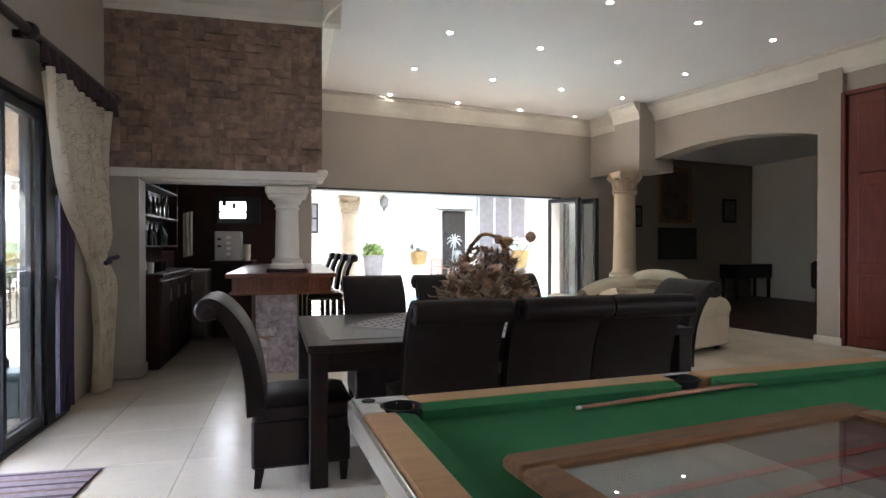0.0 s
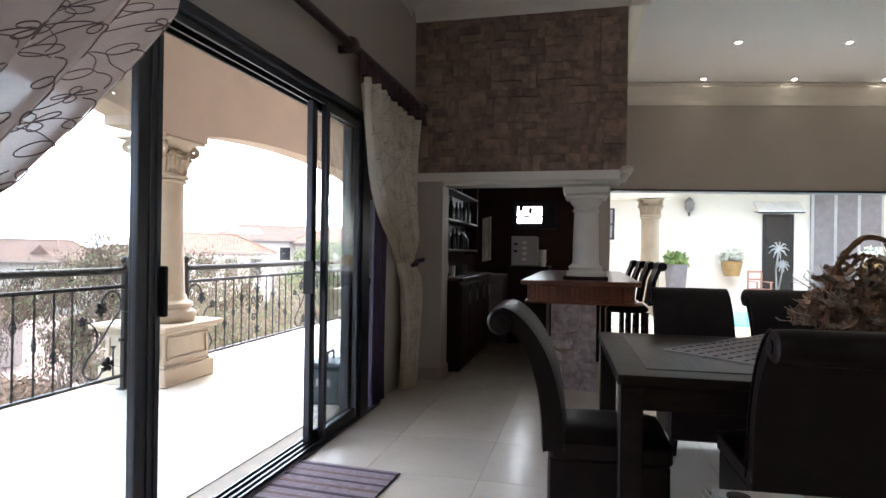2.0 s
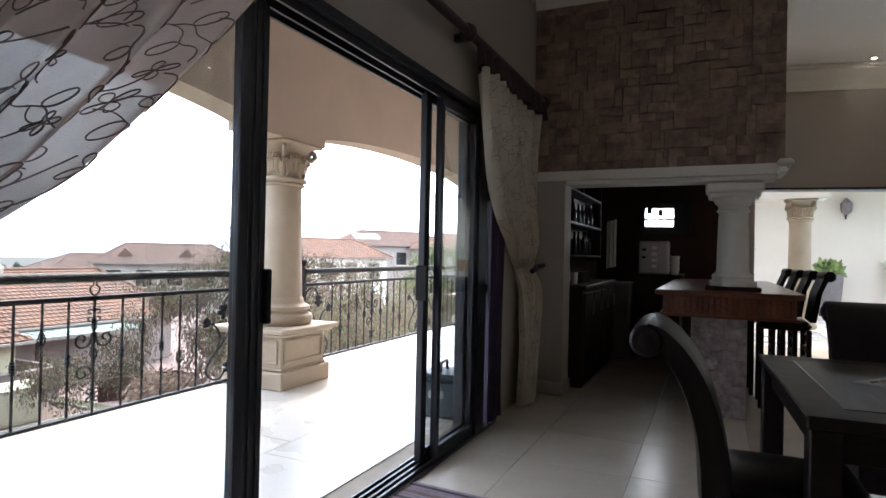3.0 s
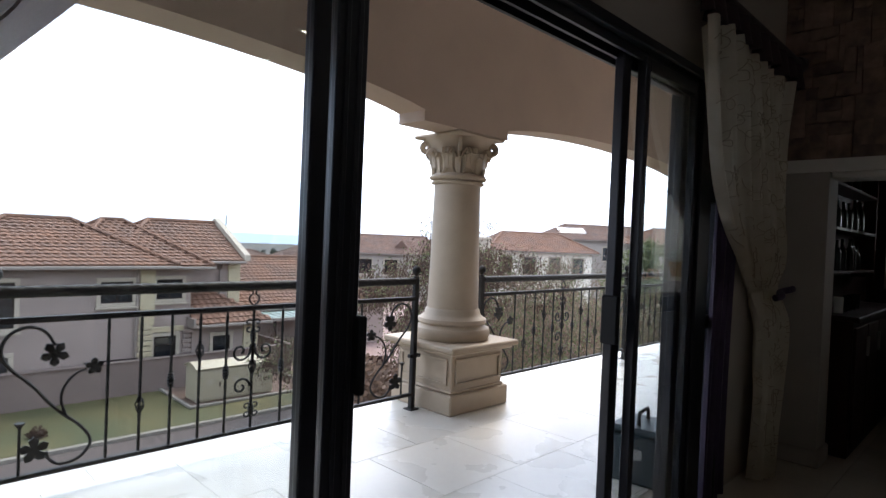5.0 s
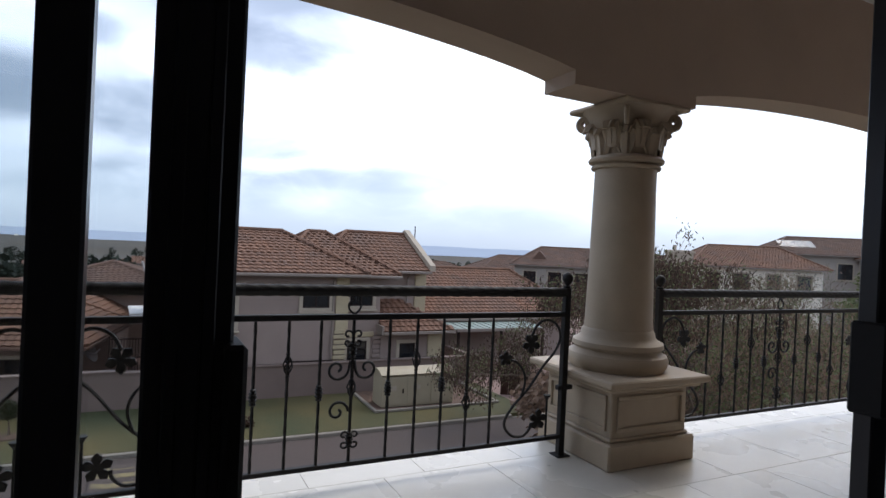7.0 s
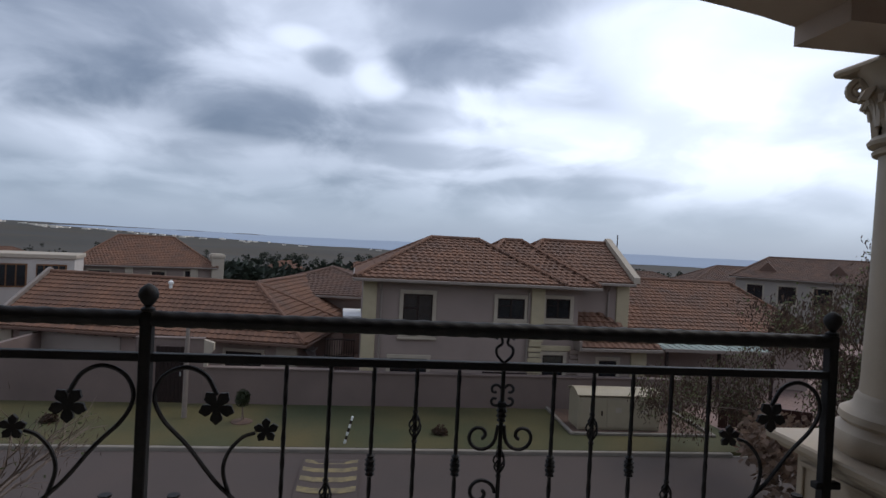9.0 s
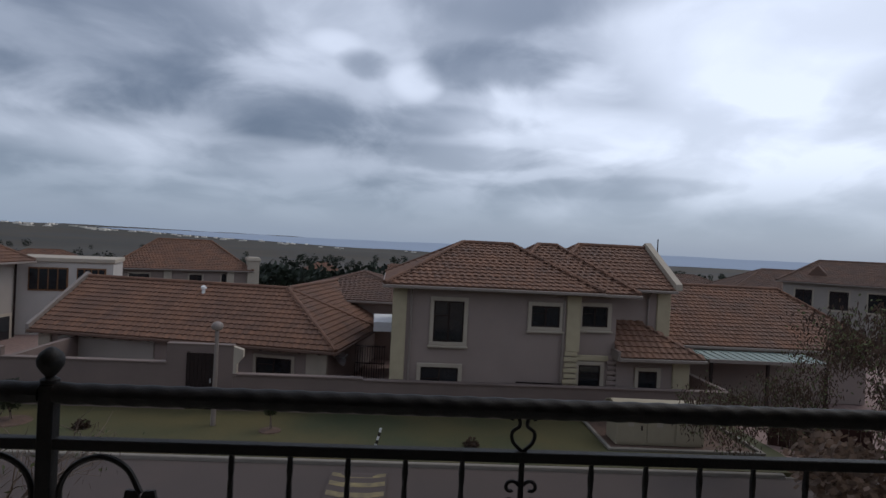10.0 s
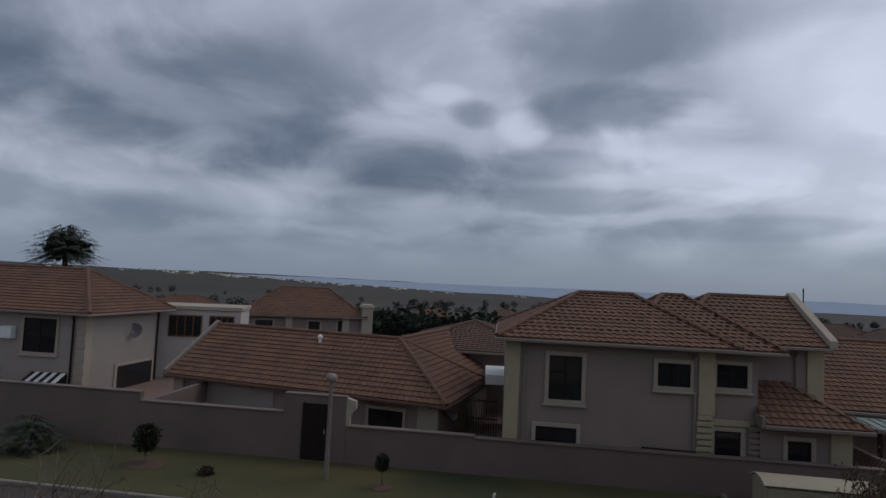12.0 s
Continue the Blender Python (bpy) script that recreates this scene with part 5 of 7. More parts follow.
def topiary(at, stem, r, label, rnd):
    t = thing("topiary", at, label, "shrub", "clipped shrubs")
    part("stem", M().tube([(0.03, 0, 0), (0.0, 0.01, stem * 0.5), (0.02, 0, stem + r * 0.4)], [0.03, 0.022, 0.02], 7).tube([(-0.06, 0.05, 0), (-0.01, 0.02, stem * 0.6), (0, 0, stem + r * 0.4)], [0.02, 0.016, 0.015], 6), BARK, t)
    m = M()
    leafy(m, (0, 0, stem + r * 0.95), r, 1300, r * 0.22, rnd, 1.15, 0.35)
    part("crown", m, TOPIARY, t)
    part("soil_ring", M().lathe([(0.02, 0.0), (r * 1.25, 0.0), (r * 1.2, 0.03), (0.05, 0.06)], 18), SOIL, t)


prng = random.Random(11)
topiary((-20.85, -0.05, GZ), 0.5, 0.27, "small clipped shrub on bare stems on the lawn", prng)
topiary((-21.4, -7.9, GZ), 0.38, 0.48, "larger rounded clipped shrub on the lawn", prng)
for at in ((-20.9, -5.6), (-19.6, 6.1)):
    sm = M()
    leafy(sm, (at[0], at[1], GZ + 0.08), 0.30, 260, 0.11, prng, 0.5, 0.2)
    single("low_shrub", sm, POD, "low dry tuft in a patch of soil on the lawn", "shrub", "", "lawn tufts")


def strap_plant(at, n, ln, label, rnd, trunk=0.0, material=LEAFGREEN, droop=0.5):
    t = thing("palm", at, label, "palm", "palms")
    if trunk:
        part("trunk", M().tube([(0, 0, 0), (0.05, 0.02, trunk * 0.5), (0, 0, trunk)], [0.22, 0.18, 0.16], 9), BARK, t)
    m = M()
    for i in range(n):
        a, el = rnd.uniform(0, 6.283), rnd.uniform(-0.35, 1.4)
        L = ln * rnd.uniform(0.7, 1.1)
        dx = Vector((math.cos(a), math.sin(a), 0))
        side = Vector((-dx.y, dx.x, 0))
        prev = None
        base = Vector((0, 0, trunk))
        for k in range(6):
            q = k / 5
            p = base + dx * (L * q * math.cos(el)) + Vector((0, 0, L * q * math.sin(el) - droop * L * q * q))
            if k >= 3:
                for s in range(5):
                    fa = (s - 2) * 0.4
                    tip = p + (dx * math.cos(fa) + side * math.sin(fa)) * L * 0.25 + Vector((0, 0, -0.1 * L))
                    m.add([p - side * 0.02 * L, tip, p + side * 0.02 * L], [(0, 1, 2)])
            wv = side * (0.03 * L * math.sin(math.pi * min(1, q + 0.15)))
            if prev is not None:
                m.add([prev[0] - prev[1], prev[0] + prev[1], p + wv, p - wv], [(0, 1, 2, 3)])
            prev = (p, wv)
    if trunk > 2:
        leafy(m, (0, 0, trunk + 0.35), 1.5, 420, 0.75, rnd, 0.75, 0.2)
    part("crown", m, material, t)


strap_plant((-22.0, -12.4, GZ), 150, 1.15, "dark spiky garden palm beside the boundary wall", prng, 0.55, FARTREE)
strap_plant((-25.0, -10.6, GZ), 50, 1.0, "spiky strap-leaved plant beside the house", prng, 0.6)
strap_plant((-48.0, -31.5, GZ), 210, 2.7, "tall fan palm rising behind a tiled roof", prng, 7.4, FARTREE, 0.2)


def branching(m, p, d, L, r, depth, rnd, tips, bend=0.45):
    pts, rs = [p], [r]
    for k in range(4):
        d = (d + Vector((rnd.gauss(0, 0.16), rnd.gauss(0, 0.16), rnd.gauss(0.02, 0.10)))).normalized()
        p = p + d * L / 4
        pts.append(p)
        rs.append(r * (1 - 0.12 * (k + 1)))
    m.tube(pts, rs, 6 if r > 0.03 else 4)
    if depth == 0:
        tips.append((p, d))
        return
    for k in range(rnd.choice((2, 3, 3))):
        nd = (d + Vector((rnd.gauss(0, bend), rnd.gauss(0, bend), rnd.gauss(0.02, bend * 0.55)))).normalized()
        branching(m, pts[rnd.choice((2, 3, 4))], nd, L * rnd.uniform(0.62, 0.85), r * 0.58, depth - 1, rnd, tips, bend)
    tips.append((p, d))


def pod_tree(at, height, label, rnd, depth=5, pods=9, material=POD, lean=(0, 0), psize=0.15, green=0.25, group="street trees"):
    t = thing("tree", at, label, "tree", group)
    trunk, tips = M(), []
    for s in range(3):
        branching(trunk, Vector((rnd.uniform(-0.1, 0.1), rnd.uniform(-0.1, 0.1), 0)), Vector((rnd.gauss(lean[0], 0.35), rnd.gauss(lean[1], 0.35), 1)).normalized(), height * 0.36, 0.085, depth, rnd, tips)
    part("trunk", trunk, BARK, t)
    crown, leaves_ = M(), M()
    for p, d in tips:
        for k in range(pods):
            o = p + Vector((rnd.gauss(0, 0.16), rnd.gauss(0, 0.16), rnd.gauss(-0.05, 0.14)))
            if rnd.random() < green:
                dd = Vector((rnd.gauss(0, 1), rnd.gauss(0, 1), rnd.gauss(0, 0.6))).normalized() * psize * 0.6
                w_ = dd.orthogonal().normalized() * psize * 0.16
                leaves_.add([o, o + dd * 0.5 - w_, o + dd, o + dd * 0.5 + w_], [(0, 1, 2, 3)])
            else:
                dd = Vector((rnd.gauss(0, 0.45), rnd.gauss(0, 0.45), -1)).normalized() * psize * rnd.uniform(0.6, 1.2)
                w_ = dd.orthogonal().normalized() * psize * 0.09
                crown.add([o, o + dd * 0.4 - w_, o + dd, o + dd * 0.5 + w_], [(0, 1, 2, 3)])
    tagged(part("seed_pod", crown, material, t, "hanging dry brown pods"), kind="stuff")
    if leaves_.v:
        part("crown", leaves_, SHRUB, t)
    return t


pod_tree((-12.8, 13.7, GZ - 0.1), 6.7, "half-bare street tree hung with dry brown pods", random.Random(3), 5, 42, lean=(0.0, -0.12), green=0.25)
pod_tree((-11.5, 18.0, GZ - 0.1), 5.0, "bare branched tree with few dusty leaves", random.Random(5), 5, 9, BRUSH, green=0.6)
pod_tree((-14.5, 24.0, GZ - 0.1), 5.6, "bare branched tree with few dusty leaves", random.Random(9), 5, 9, BRUSH, green=0.5)
pod_tree((-9.5, 25.5, GZ - 0.1), 4.8, "bare branched tree with few dusty leaves", random.Random(15), 5, 10, BRUSH, green=0.6)
pod_tree((-17.5, 31.0, GZ - 0.1), 6.0, "bare branched tree with few dusty leaves", random.Random(21), 5, 9, BRUSH, green=0.5)
pod_tree((-9.2, -1.7, GZ - 0.1), 4.5, "leafless twiggy bush below the balcony", random.Random(17), 5, 1, green=0.2)
for k_, (x_, y_, h_) in enumerate(((-9.8, 14.6, 4.4), (-11.8, 15.4, 4.7), (-9.0, 19.5, 4.6), (-13.2, 20.6, 5.2), (-10.6, 22.8, 4.8), (-16.6, 26.5, 5.4))):
    pod_tree((x_, y_, GZ - 0.1), h_, "twiggy brown-green garden tree below the balcony", random.Random(40 + k_), 5, 9, BRUSH, green=0.5, group="garden trees")
bt = thing("tree", (-15.4, 39.2, GZ), "round dusty green garden tree behind the railing", "tree", "garden trees")
brt = random.Random(52)
part("trunk", M().tube([(0, 0, 0), (0.1, 0, 2.2), (0, 0.1, 4.6)], [0.22, 0.17, 0.08], 8).tube([(0.1, 0, 2.2), (1.0, 0.6, 4.4), (1.5, 1.0, 5.6)], [0.12, 0.08, 0.03], 6).tube([(0.1, 0, 2.4), (-1.0, -0.6, 4.6), (-1.6, -0.9, 5.5)], [0.12, 0.08, 0.03], 6), BARK, bt)
bcr = M()
for k_ in range(16):
    leafy(bcr, (brt.uniform(-2.2, 2.2), brt.uniform(-2.2, 2.2), brt.uniform(2.6, 6.0)), brt.uniform(0.8, 1.5), 330, 0.22, brt, 0.8, 0.3)
part("crown", bcr, SHRUB, bt)
srng = random.Random(31)
for k in range(14):
    x, y = srng.uniform(-13.5, -7.5), 13.5 + k * 1.9
    if k > 9:
        x, y = srng.uniform(-22, -14), srng.uniform(24, 40)
    sm = M()
    for j in range(5):
        leafy(sm, (x + srng.uniform(-0.9, 0.9), y + srng.uniform(-0.9, 0.9), -3.4 + srng.uniform(0, 1.0)), srng.uniform(0.6, 1.1), 420, 0.17, srng, 0.8, 0.3)
    single("garden_shrub", sm, SHRUB if k % 3 else BRUSH, "dense dusty garden shrub below the balcony", "shrub", "", "garden shrubs")
# brown sliding gate of the next driveway
dg = thing("driveway_gate", (-20.3, 16.2, GZ - 0.1), "rusty brown solid driveway gate", "gate", turn=-30)
for i in range(9):
    part("board", M().box(0, 0.05, i * 0.32, i * 0.32 + 0.31, 0.05, 1.0, 0.006), BARBROWN, dg)


# more houses
def plain_house(at, turn, w_, d_, h, ridge, label, roof=ROOFTILE2, wall=HOUSE2, windows=(), hl=None, hr=None):
    t = thing("house", at, label, "house", "neighbour houses", turn)
    part("wall", M().box(-d_, 0, 0, w_, -3, h), wall, t)
    hip_roof(t, 0.5, -d_ - 0.5, -0.5, w_ + 0.5, h, h + ridge, d_ / 2 if hl is None else hl, d_ / 2 if hr is None else hr, roof)
    for y0, y1, z0, z1 in windows:
        house_window(t, 0, y0, y1, z0, z1, 1, 0.13)
    return t


hD = thing("house", (-30.0, -16.4, GZ), "two-storey grey house with cream corner quoins", "house", "neighbour houses", -4)
part("wall", M().box(-5.7, 0, -14, 0, -0.5, 4.0), HOUSE2, hD)
hip_roof(hD, 0.55, -6.25, -14.5, 0.6, 4.05, 6.1, 3.6, 3.4, ROOFTILE, xr=-3.2)
house_window(hD, 0, -3.35, -1.55, 2.0, 3.65, 1)
house_window(hD, 0, -1.35, -0.75, 0.3, 1.1, 0)
house_window(hD, 0, -6.5, -4.6, 0.2, 1.1, 1)
quoins(hD, 0, -0.42, 0.06, 0, 3.95, 12, 0.02, FRAMEPL)
part("side_quoin", M().box(-0.45, 0.02, -0.02, 0.05, 0, 3.95, 0.015), FRAMEPL, hD)
side = part("side_window", M().box(-5.4, -2.2, 0.0, 0.06, -0.2, 1.3, 0.02), FRAMEPL, hD)
part("pane", M().box(-5.2, -2.4, 0.05, 0.075, -0.05, 1.15), DARKPANE, side)
part("downpipe", M().tube([(0.15, -0.6, 3.95), (0.08, -0.6, 3.6), (0.08, -0.6, 0)], 0.05, 8), GATEWOOD, hD)
part("downpipe", M().tube([(-5.5, 0.08, 3.95), (-5.5, 0.08, 0)], 0.05, 8), GATEWOOD, hD)
part("air_conditioner", M().box(0.02, 0.35, -4.4, -3.75, 2.6, 3.2, 0.03), WHITE, hD)
satellite_dish((-33.6, -16.1, -1.3), 15, 0.45)
awn = thing("awning", (-29.9, -18.9, -3.35), "black and white striped window awning", "awning")
for i in range(8):
    part("stripe", M().prism([(0, 0.35), (0.7, 0.0), (0.7, -0.03), (0, 0.32)], "y", i * 0.22, i * 0.22 + 0.215), STRIPEWHITE if i % 2 else GATEWOOD, awn)
hF = thing("house", (-36.5, -16.2, GZ - 0.22), "white walled house with a flat parapet roof", "house", "neighbour houses", 14)
part("wall", M().box(-3.2, 0, -0.5, 4.4, -0.5, 4.2), HOUSEWHITE, hF)
part("parapet", M().box(-3.3, 0.12, -0.6, 4.5, 4.2, 4.45, 0.03), FRAMEPL, hF)
for a, b in ((0.3, 2.2), (2.6, 4.05)):
    wf_ = part("window", M().box(0, 0.05, a, b, 2.6, 3.9, 0.01), FRAMEWOOD, hF)
    for k in range(4):
        part("pane", M().box(0.04, 0.06, a + 0.06 + k * (b - a - 0.08) / 4, a + (k + 1) * (b - a - 0.08) / 4, 2.68, 3.82), DARKPANE, wf_)

hC = plain_house((-53.0, -18.3, -6.0), 17.5, 10.3, 8, 4.7, 2.4, "tiled two-storey house among dark trees", ROOFTILE, HOUSE, ((1.0, 2.5, 3.0, 4.2), (5.6, 6.6, 3.0, 4.2), (8.2, 9.0, 2.6, 4.3)), 3.4, 3.4)
for y_ in (3.9, 8.9):
    part("pier", M().box(-0.2, 0.35, y_ - 0.3, y_ + 0.3, -1, 4.7, 0.03), FRAMEPL, hC)
single("chimney", M().box(-0.8, 0.8, -0.5, 0.5, -6, -0.1, 0.03).box(-0.9, 0.9, -0.6, 0.6, -0.45, -0.2, 0.03).moved(pose(-56.6, -8.1, 0, 0, 0, 17.5)), FRAMEPL, "pale plastered chimney block", "chimney")
plain_house((-33, -1.5, GZ - 1), -5, 7.0, 8, 4.0, 1.2, "low tiled house behind the others", ROOFTILE2, HOUSE)
hE = thing("house", (-25.6, 16.0, GZ), "low house with a broad tiled roof and green carport", "house", "neighbour houses", -4)
part("wall", M().box(-7, -0.4, 0, 8.4, 0, 2.4), HOUSE, hE)
hip_roof(hE, 0, -8.5, -0.6, 9.2, 2.35, 4.62, 0.0, 2.6, ROOFTILE, xr=-4.2)
cp = part("carport_roof", M().prism([(0.0, 2.16), (1.7, 2.06), (1.7, 2.01), (0, 2.11)], "y", 0.3, 5.2), CARPORT, hE, "pale green corrugated sheet")
for i in range(14):
    part("sheet_rib", M().prism([(0.0, 2.155), (1.7, 2.055), (1.7, 2.09), (0, 2.19)], "y", 0.4 + i * 0.35, 0.44 + i * 0.35), CARPORT, cp)
for yy in (0.4, 2.7, 5.1):
    part("carport_post", M().box(1.55, 1.65, yy, yy + 0.1, 0, 2.03), GATEWOOD, hE)
part("fascia", M().box(1.66, 1.73, 0.3, 5.2, 1.95, 2.08), GUTTER, cp)

G_ = plain_house((-52.2, 40.3, -6.7), -41.6, 13.5, 9, 6.9, 1.95, "distant house with brown tiled roof and dormers", ROOFTILE2, HOUSE2, ((1, 2.3, 4.6, 6.2), (3.6, 5.0, 4.6, 6.2), (6.4, 7.8, 4.6, 6.2), (9.5, 10.9, 4.6, 6.2)), 3.0, 3.0)
for yy in (2.6, 8.2):
    part("dormer", M().prism([(yy - 0.8, 7.5), (yy, 8.4), (yy + 0.8, 7.5)], "x", -3.2, -1.0), ROOFTILE2, G_)
plain_house((-33.9, 45.8, -6.2), -37.9, 10.2, 8, 7.4, 1.8, "white walled house with red tiled roof", ROOFTILE, COURT, ((1, 2.0, 5.2, 6.8), (3.2, 4.4, 5.2, 6.8), (5.8, 6.9, 5.2, 6.8), (8.2, 9.3, 5.2, 6.8)), 2.6, 2.6)
single("stair_tower", M().box(-1.6, 0.0, 0, 1.9, -6, 2.35, 0.03).box(-1.7, 0.1, -0.1, 2.0, 2.1, 2.25, 0.02).tube([(-0.5, 0.5, 2.35), (-0.5, 0.5, 2.75)], 0.16, 8).moved(pose(-33.7, 42.3, 0, 0, 0, -37.9)), FRAMEPL, "cream plastered stair tower with a cowl", "tower")
J_ = plain_house((-37.6, 63.7, -6), -40.7, 14, 9, 8.7, 1.9, "distant house with solar panels on its roof", ROOFTILE2, HOUSE2, ((2, 3.4, 6.2, 7.8), (6, 7.4, 6.2, 7.8)), 3.0, 3.0)
for k in range(4):
    part("solar_panel", M().box(-0.02, 0.02, 0, 0.85, 0, 1.9).moved(pose(-1.3, 0.9 + k * 0.9, 9.4, 0, -66, 0)), SOLAR, J_)
plain_house((-26, 66, -6), -30, 9, 8, 8.4, 1.9, "distant tiled house beyond the garden trees", ROOFTILE, HOUSE2, ((1, 2.4, 6.0, 7.6), (5.5, 7, 6.0, 7.6)), 3, 3)
hrng = random.Random(77)
for k in range(26):
    dist, ang = hrng.uniform(75, 230), radians(hrng.uniform(-38, 62))
    x, y = -dist * math.cos(ang), dist * math.sin(ang)
    if -60 < y < 30 and dist < 110:
        continue
    wdt = hrng.uniform(9, 15)
    plain_house((x, y, ground_z(x, y)), hrng.uniform(-25, 25) - math.degrees(ang) * 0.7, wdt, hrng.uniform(8, 10), hrng.choice((3.0, 5.4, 5.6)), hrng.uniform(1.8, 2.6), "distant tiled suburban house", hrng.choice((ROOFTILE, ROOFTILE2)), hrng.choice((HOUSE, HOUSE2, COURT)), ((1.2, 2.8, 1.0, 2.3), (wdt - 3, wdt - 1.4, 1.0, 2.3)))

# far woods and bush belts, and a far town
woods = M()
trng = random.Random(5)
for k in range(520):
    dist, ang = trng.uniform(85, 520), radians(trng.uniform(-62, 70))
    if k >= 190:
        dist, ang = trng.choice((150, 240, 330, 560)) + trng.gauss(0, 9), radians(trng.uniform(-52, 60))
    if k < 190:
        dist, ang = trng.uniform(75, 130), radians(trng.uniform(-14, 3))
    x, y = -dist * math.cos(ang), dist * math.sin(ang)
    r = trng.uniform(1.8, 4.2)
    zc = ground_z(x, y) + r * 0.9
    leafy(woods, (x, y, zc), r, 110, r * 0.30, trng, trng.uniform(0.8, 1.4), 0.2)
single("far_woods", woods, FARTREE, "dark distant trees and bush belts", "trees", "stuff")
town = M()
for k in range(70):
    y = trng.gauss(-430, 190) if k % 3 else trng.uniform(-950, 160)
    x = -1230 + trng.uniform(-40, 120)
    z = ground_z(x, y)
    w_, h_ = trng.uniform(3, 13), trng.uniform(0.8, 2.6)
    town.box(x, x + 8, y, y + w_, z - 1, z + h_)
single("far_town", town, COURT, "pale distant sheds and buildings on the hill", "buildings", "stuff")

# plain and low hills at the horizon; their haze is a glowing blue colour
HAZE_RIDGE = glow("haze_blue_glow", (0.128, 0.158, 0.218), 1.0)
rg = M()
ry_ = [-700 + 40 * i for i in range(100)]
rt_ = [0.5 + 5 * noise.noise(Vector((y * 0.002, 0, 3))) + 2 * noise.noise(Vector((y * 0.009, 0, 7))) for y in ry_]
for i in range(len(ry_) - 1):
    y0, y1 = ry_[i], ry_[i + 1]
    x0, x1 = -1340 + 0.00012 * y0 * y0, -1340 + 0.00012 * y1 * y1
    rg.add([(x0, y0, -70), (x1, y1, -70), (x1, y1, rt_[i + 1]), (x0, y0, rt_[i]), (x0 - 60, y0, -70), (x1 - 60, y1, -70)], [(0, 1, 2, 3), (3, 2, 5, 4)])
structure("backdrop", rg, HAZE_RIDGE, "glowing backdrop of hills and plain, haze put into its blue")

shift(before, TOWN)

# ---- inside: curtains ----
def curtain(sign, y_edge, y_back, swing, label, cloth, stitched):
    """sign +1: the cloth is drawn back towards +y. Gathered by a tie at about hip height."""
    t = thing("curtain", (0, 0, 0), label, "curtain", "door curtains")
    zt, zk = 2.57, 1.20

    def edge(z):
        return y_edge + sign * swing * (max(0, 2.58 - z) / 1.38) ** (2.9 if sign > 0 else 1.3) if z > zk else y_edge + sign * swing * (1 - 0.05 * math.sin((zk - z) * 2.2))

    def wide(u, z):
        k = max(0.0, min(1.0, (z - zk) / (zt - zk)))
        e, b = edge(z), y_back + sign * (-0.10 * math.exp(-((z - zk) / 0.18) ** 2))
        amp = (0.022 + 0.035 * k if z > zk else 0.03 + 0.02 * (zk - z)) * (1.0 if sign > 0 else 2.4)
        ph = 2 * math.pi * 9 * u
        out = 0.0 if sign > 0 else (0.25 * min(1, (zt - z) / 0.55) * (1 - 0.6 * max(0, 1 - (z - zk) / 0.25)) if z > zk else 0.10) * (1 - 0.5 * u)
        return (-1.60 + out + amp * math.sin(ph) + 0.012 * math.sin(ph * 2.3 + z * 3) - 0.05 * math.exp(-((z - zk) / 0.12) ** 2) + 0.03 * math.sin(3 * z + 5 * u), e + (b - e) * u, z)

    def cloth_at(u, v):
        z = zt + (0.02 - zt) * v
        p = wide(u, z)
        sag = 0.10 * math.sin(math.pi * min(1, max(0, (zt - z) / (zt - zk)))) * (1 - u) if z > zk else 0
        return (p[0] + sag * 0.5, p[1], p[2] + 0.012 * math.sin(u * 57))
    part("cloth", M().sheet(cloth_at, 150, 70), cloth, t, smoothed=True)
    part("tie_band", M().tube([((-1.53 if sign > 0 else -1.46) + 0.02 * math.sin(i), edge(zk) + (y_back - edge(zk)) * (0.02 + 0.09 * i), zk - 0.03 + 0.05 * i / 8) for i in range(9)], 0.022, 8), PURPLE if sign > 0 else cloth, t, smoothed=True)
    if stitched:
        sr = random.Random(6)
        emb = M()
        wide_ = abs(y_back - y_edge) * 1.15
        pitch = math.sqrt(wide_ * 2.5 / stitched)
        for k in range(stitched):
            row, col_ = divmod(k, max(1, int(wide_ / pitch)))
            cx_, cz_ = (col_ + 0.5 + 0.5 * (row % 2) + sr.uniform(-0.25, 0.25)) * pitch, (row + 0.5 + sr.uniform(-0.25, 0.25)) * pitch
            a0, s_, fl = sr.uniform(0, 6.283), sr.uniform(0.75, 1.15) * (1.0 if sign > 0 else 0.68), sr.choice((-1, 1))
            loc = []
            if k % 3 == 0:      # four petals and a curved stem
                loc = [(0.052 * math.sin(2 * th) * math.cos(th), 0.052 * math.sin(2 * th) * math.sin(th)) for th in [0.13 * q for q in range(49)]]
                loc += [(0.018 * q, -0.010 * q + 0.0022 * q * q) for q in range(1, 8)]
            else:               # a loop on a long curling tail
                loc = [(-0.12 + 0.02 * q, -0.045 + 0.0028 * (q - 2) ** 2 * 0.5) for q in range(6)]
                loc += [(0.004 + 0.026 * math.sin(0.33 * q), -0.026 + 0.030 * (1 - math.cos(0.33 * q))) for q in range(20)]
                loc += [(0.03 + 0.017 * q, -0.03 - 0.012 * q + 0.0022 * q * q) for q in range(7)]
            pts = []
            for lx_, lz_ in loc:
                lx_, lz_ = lx_ * s_, lz_ * s_ * fl
                x_, z_ = cx_ + lx_ * math.cos(a0) - lz_ * math.sin(a0), cz_ + lx_ * math.sin(a0) + lz_ * math.cos(a0)
                if 0.006 < x_ < wide_ - 0.006 and 0.006 < z_ < 2.56:
                    pts.append(Vector(cloth_at(x_ / wide_, z_ / 2.62)) + Vector((0.005, 0, 0)))
                elif len(pts) > 4:
                    break
                else:
                    pts = []
            if len(pts) > 4:
                emb.tube(pts, 0.0023 if sign > 0 else 0.0021, 4)
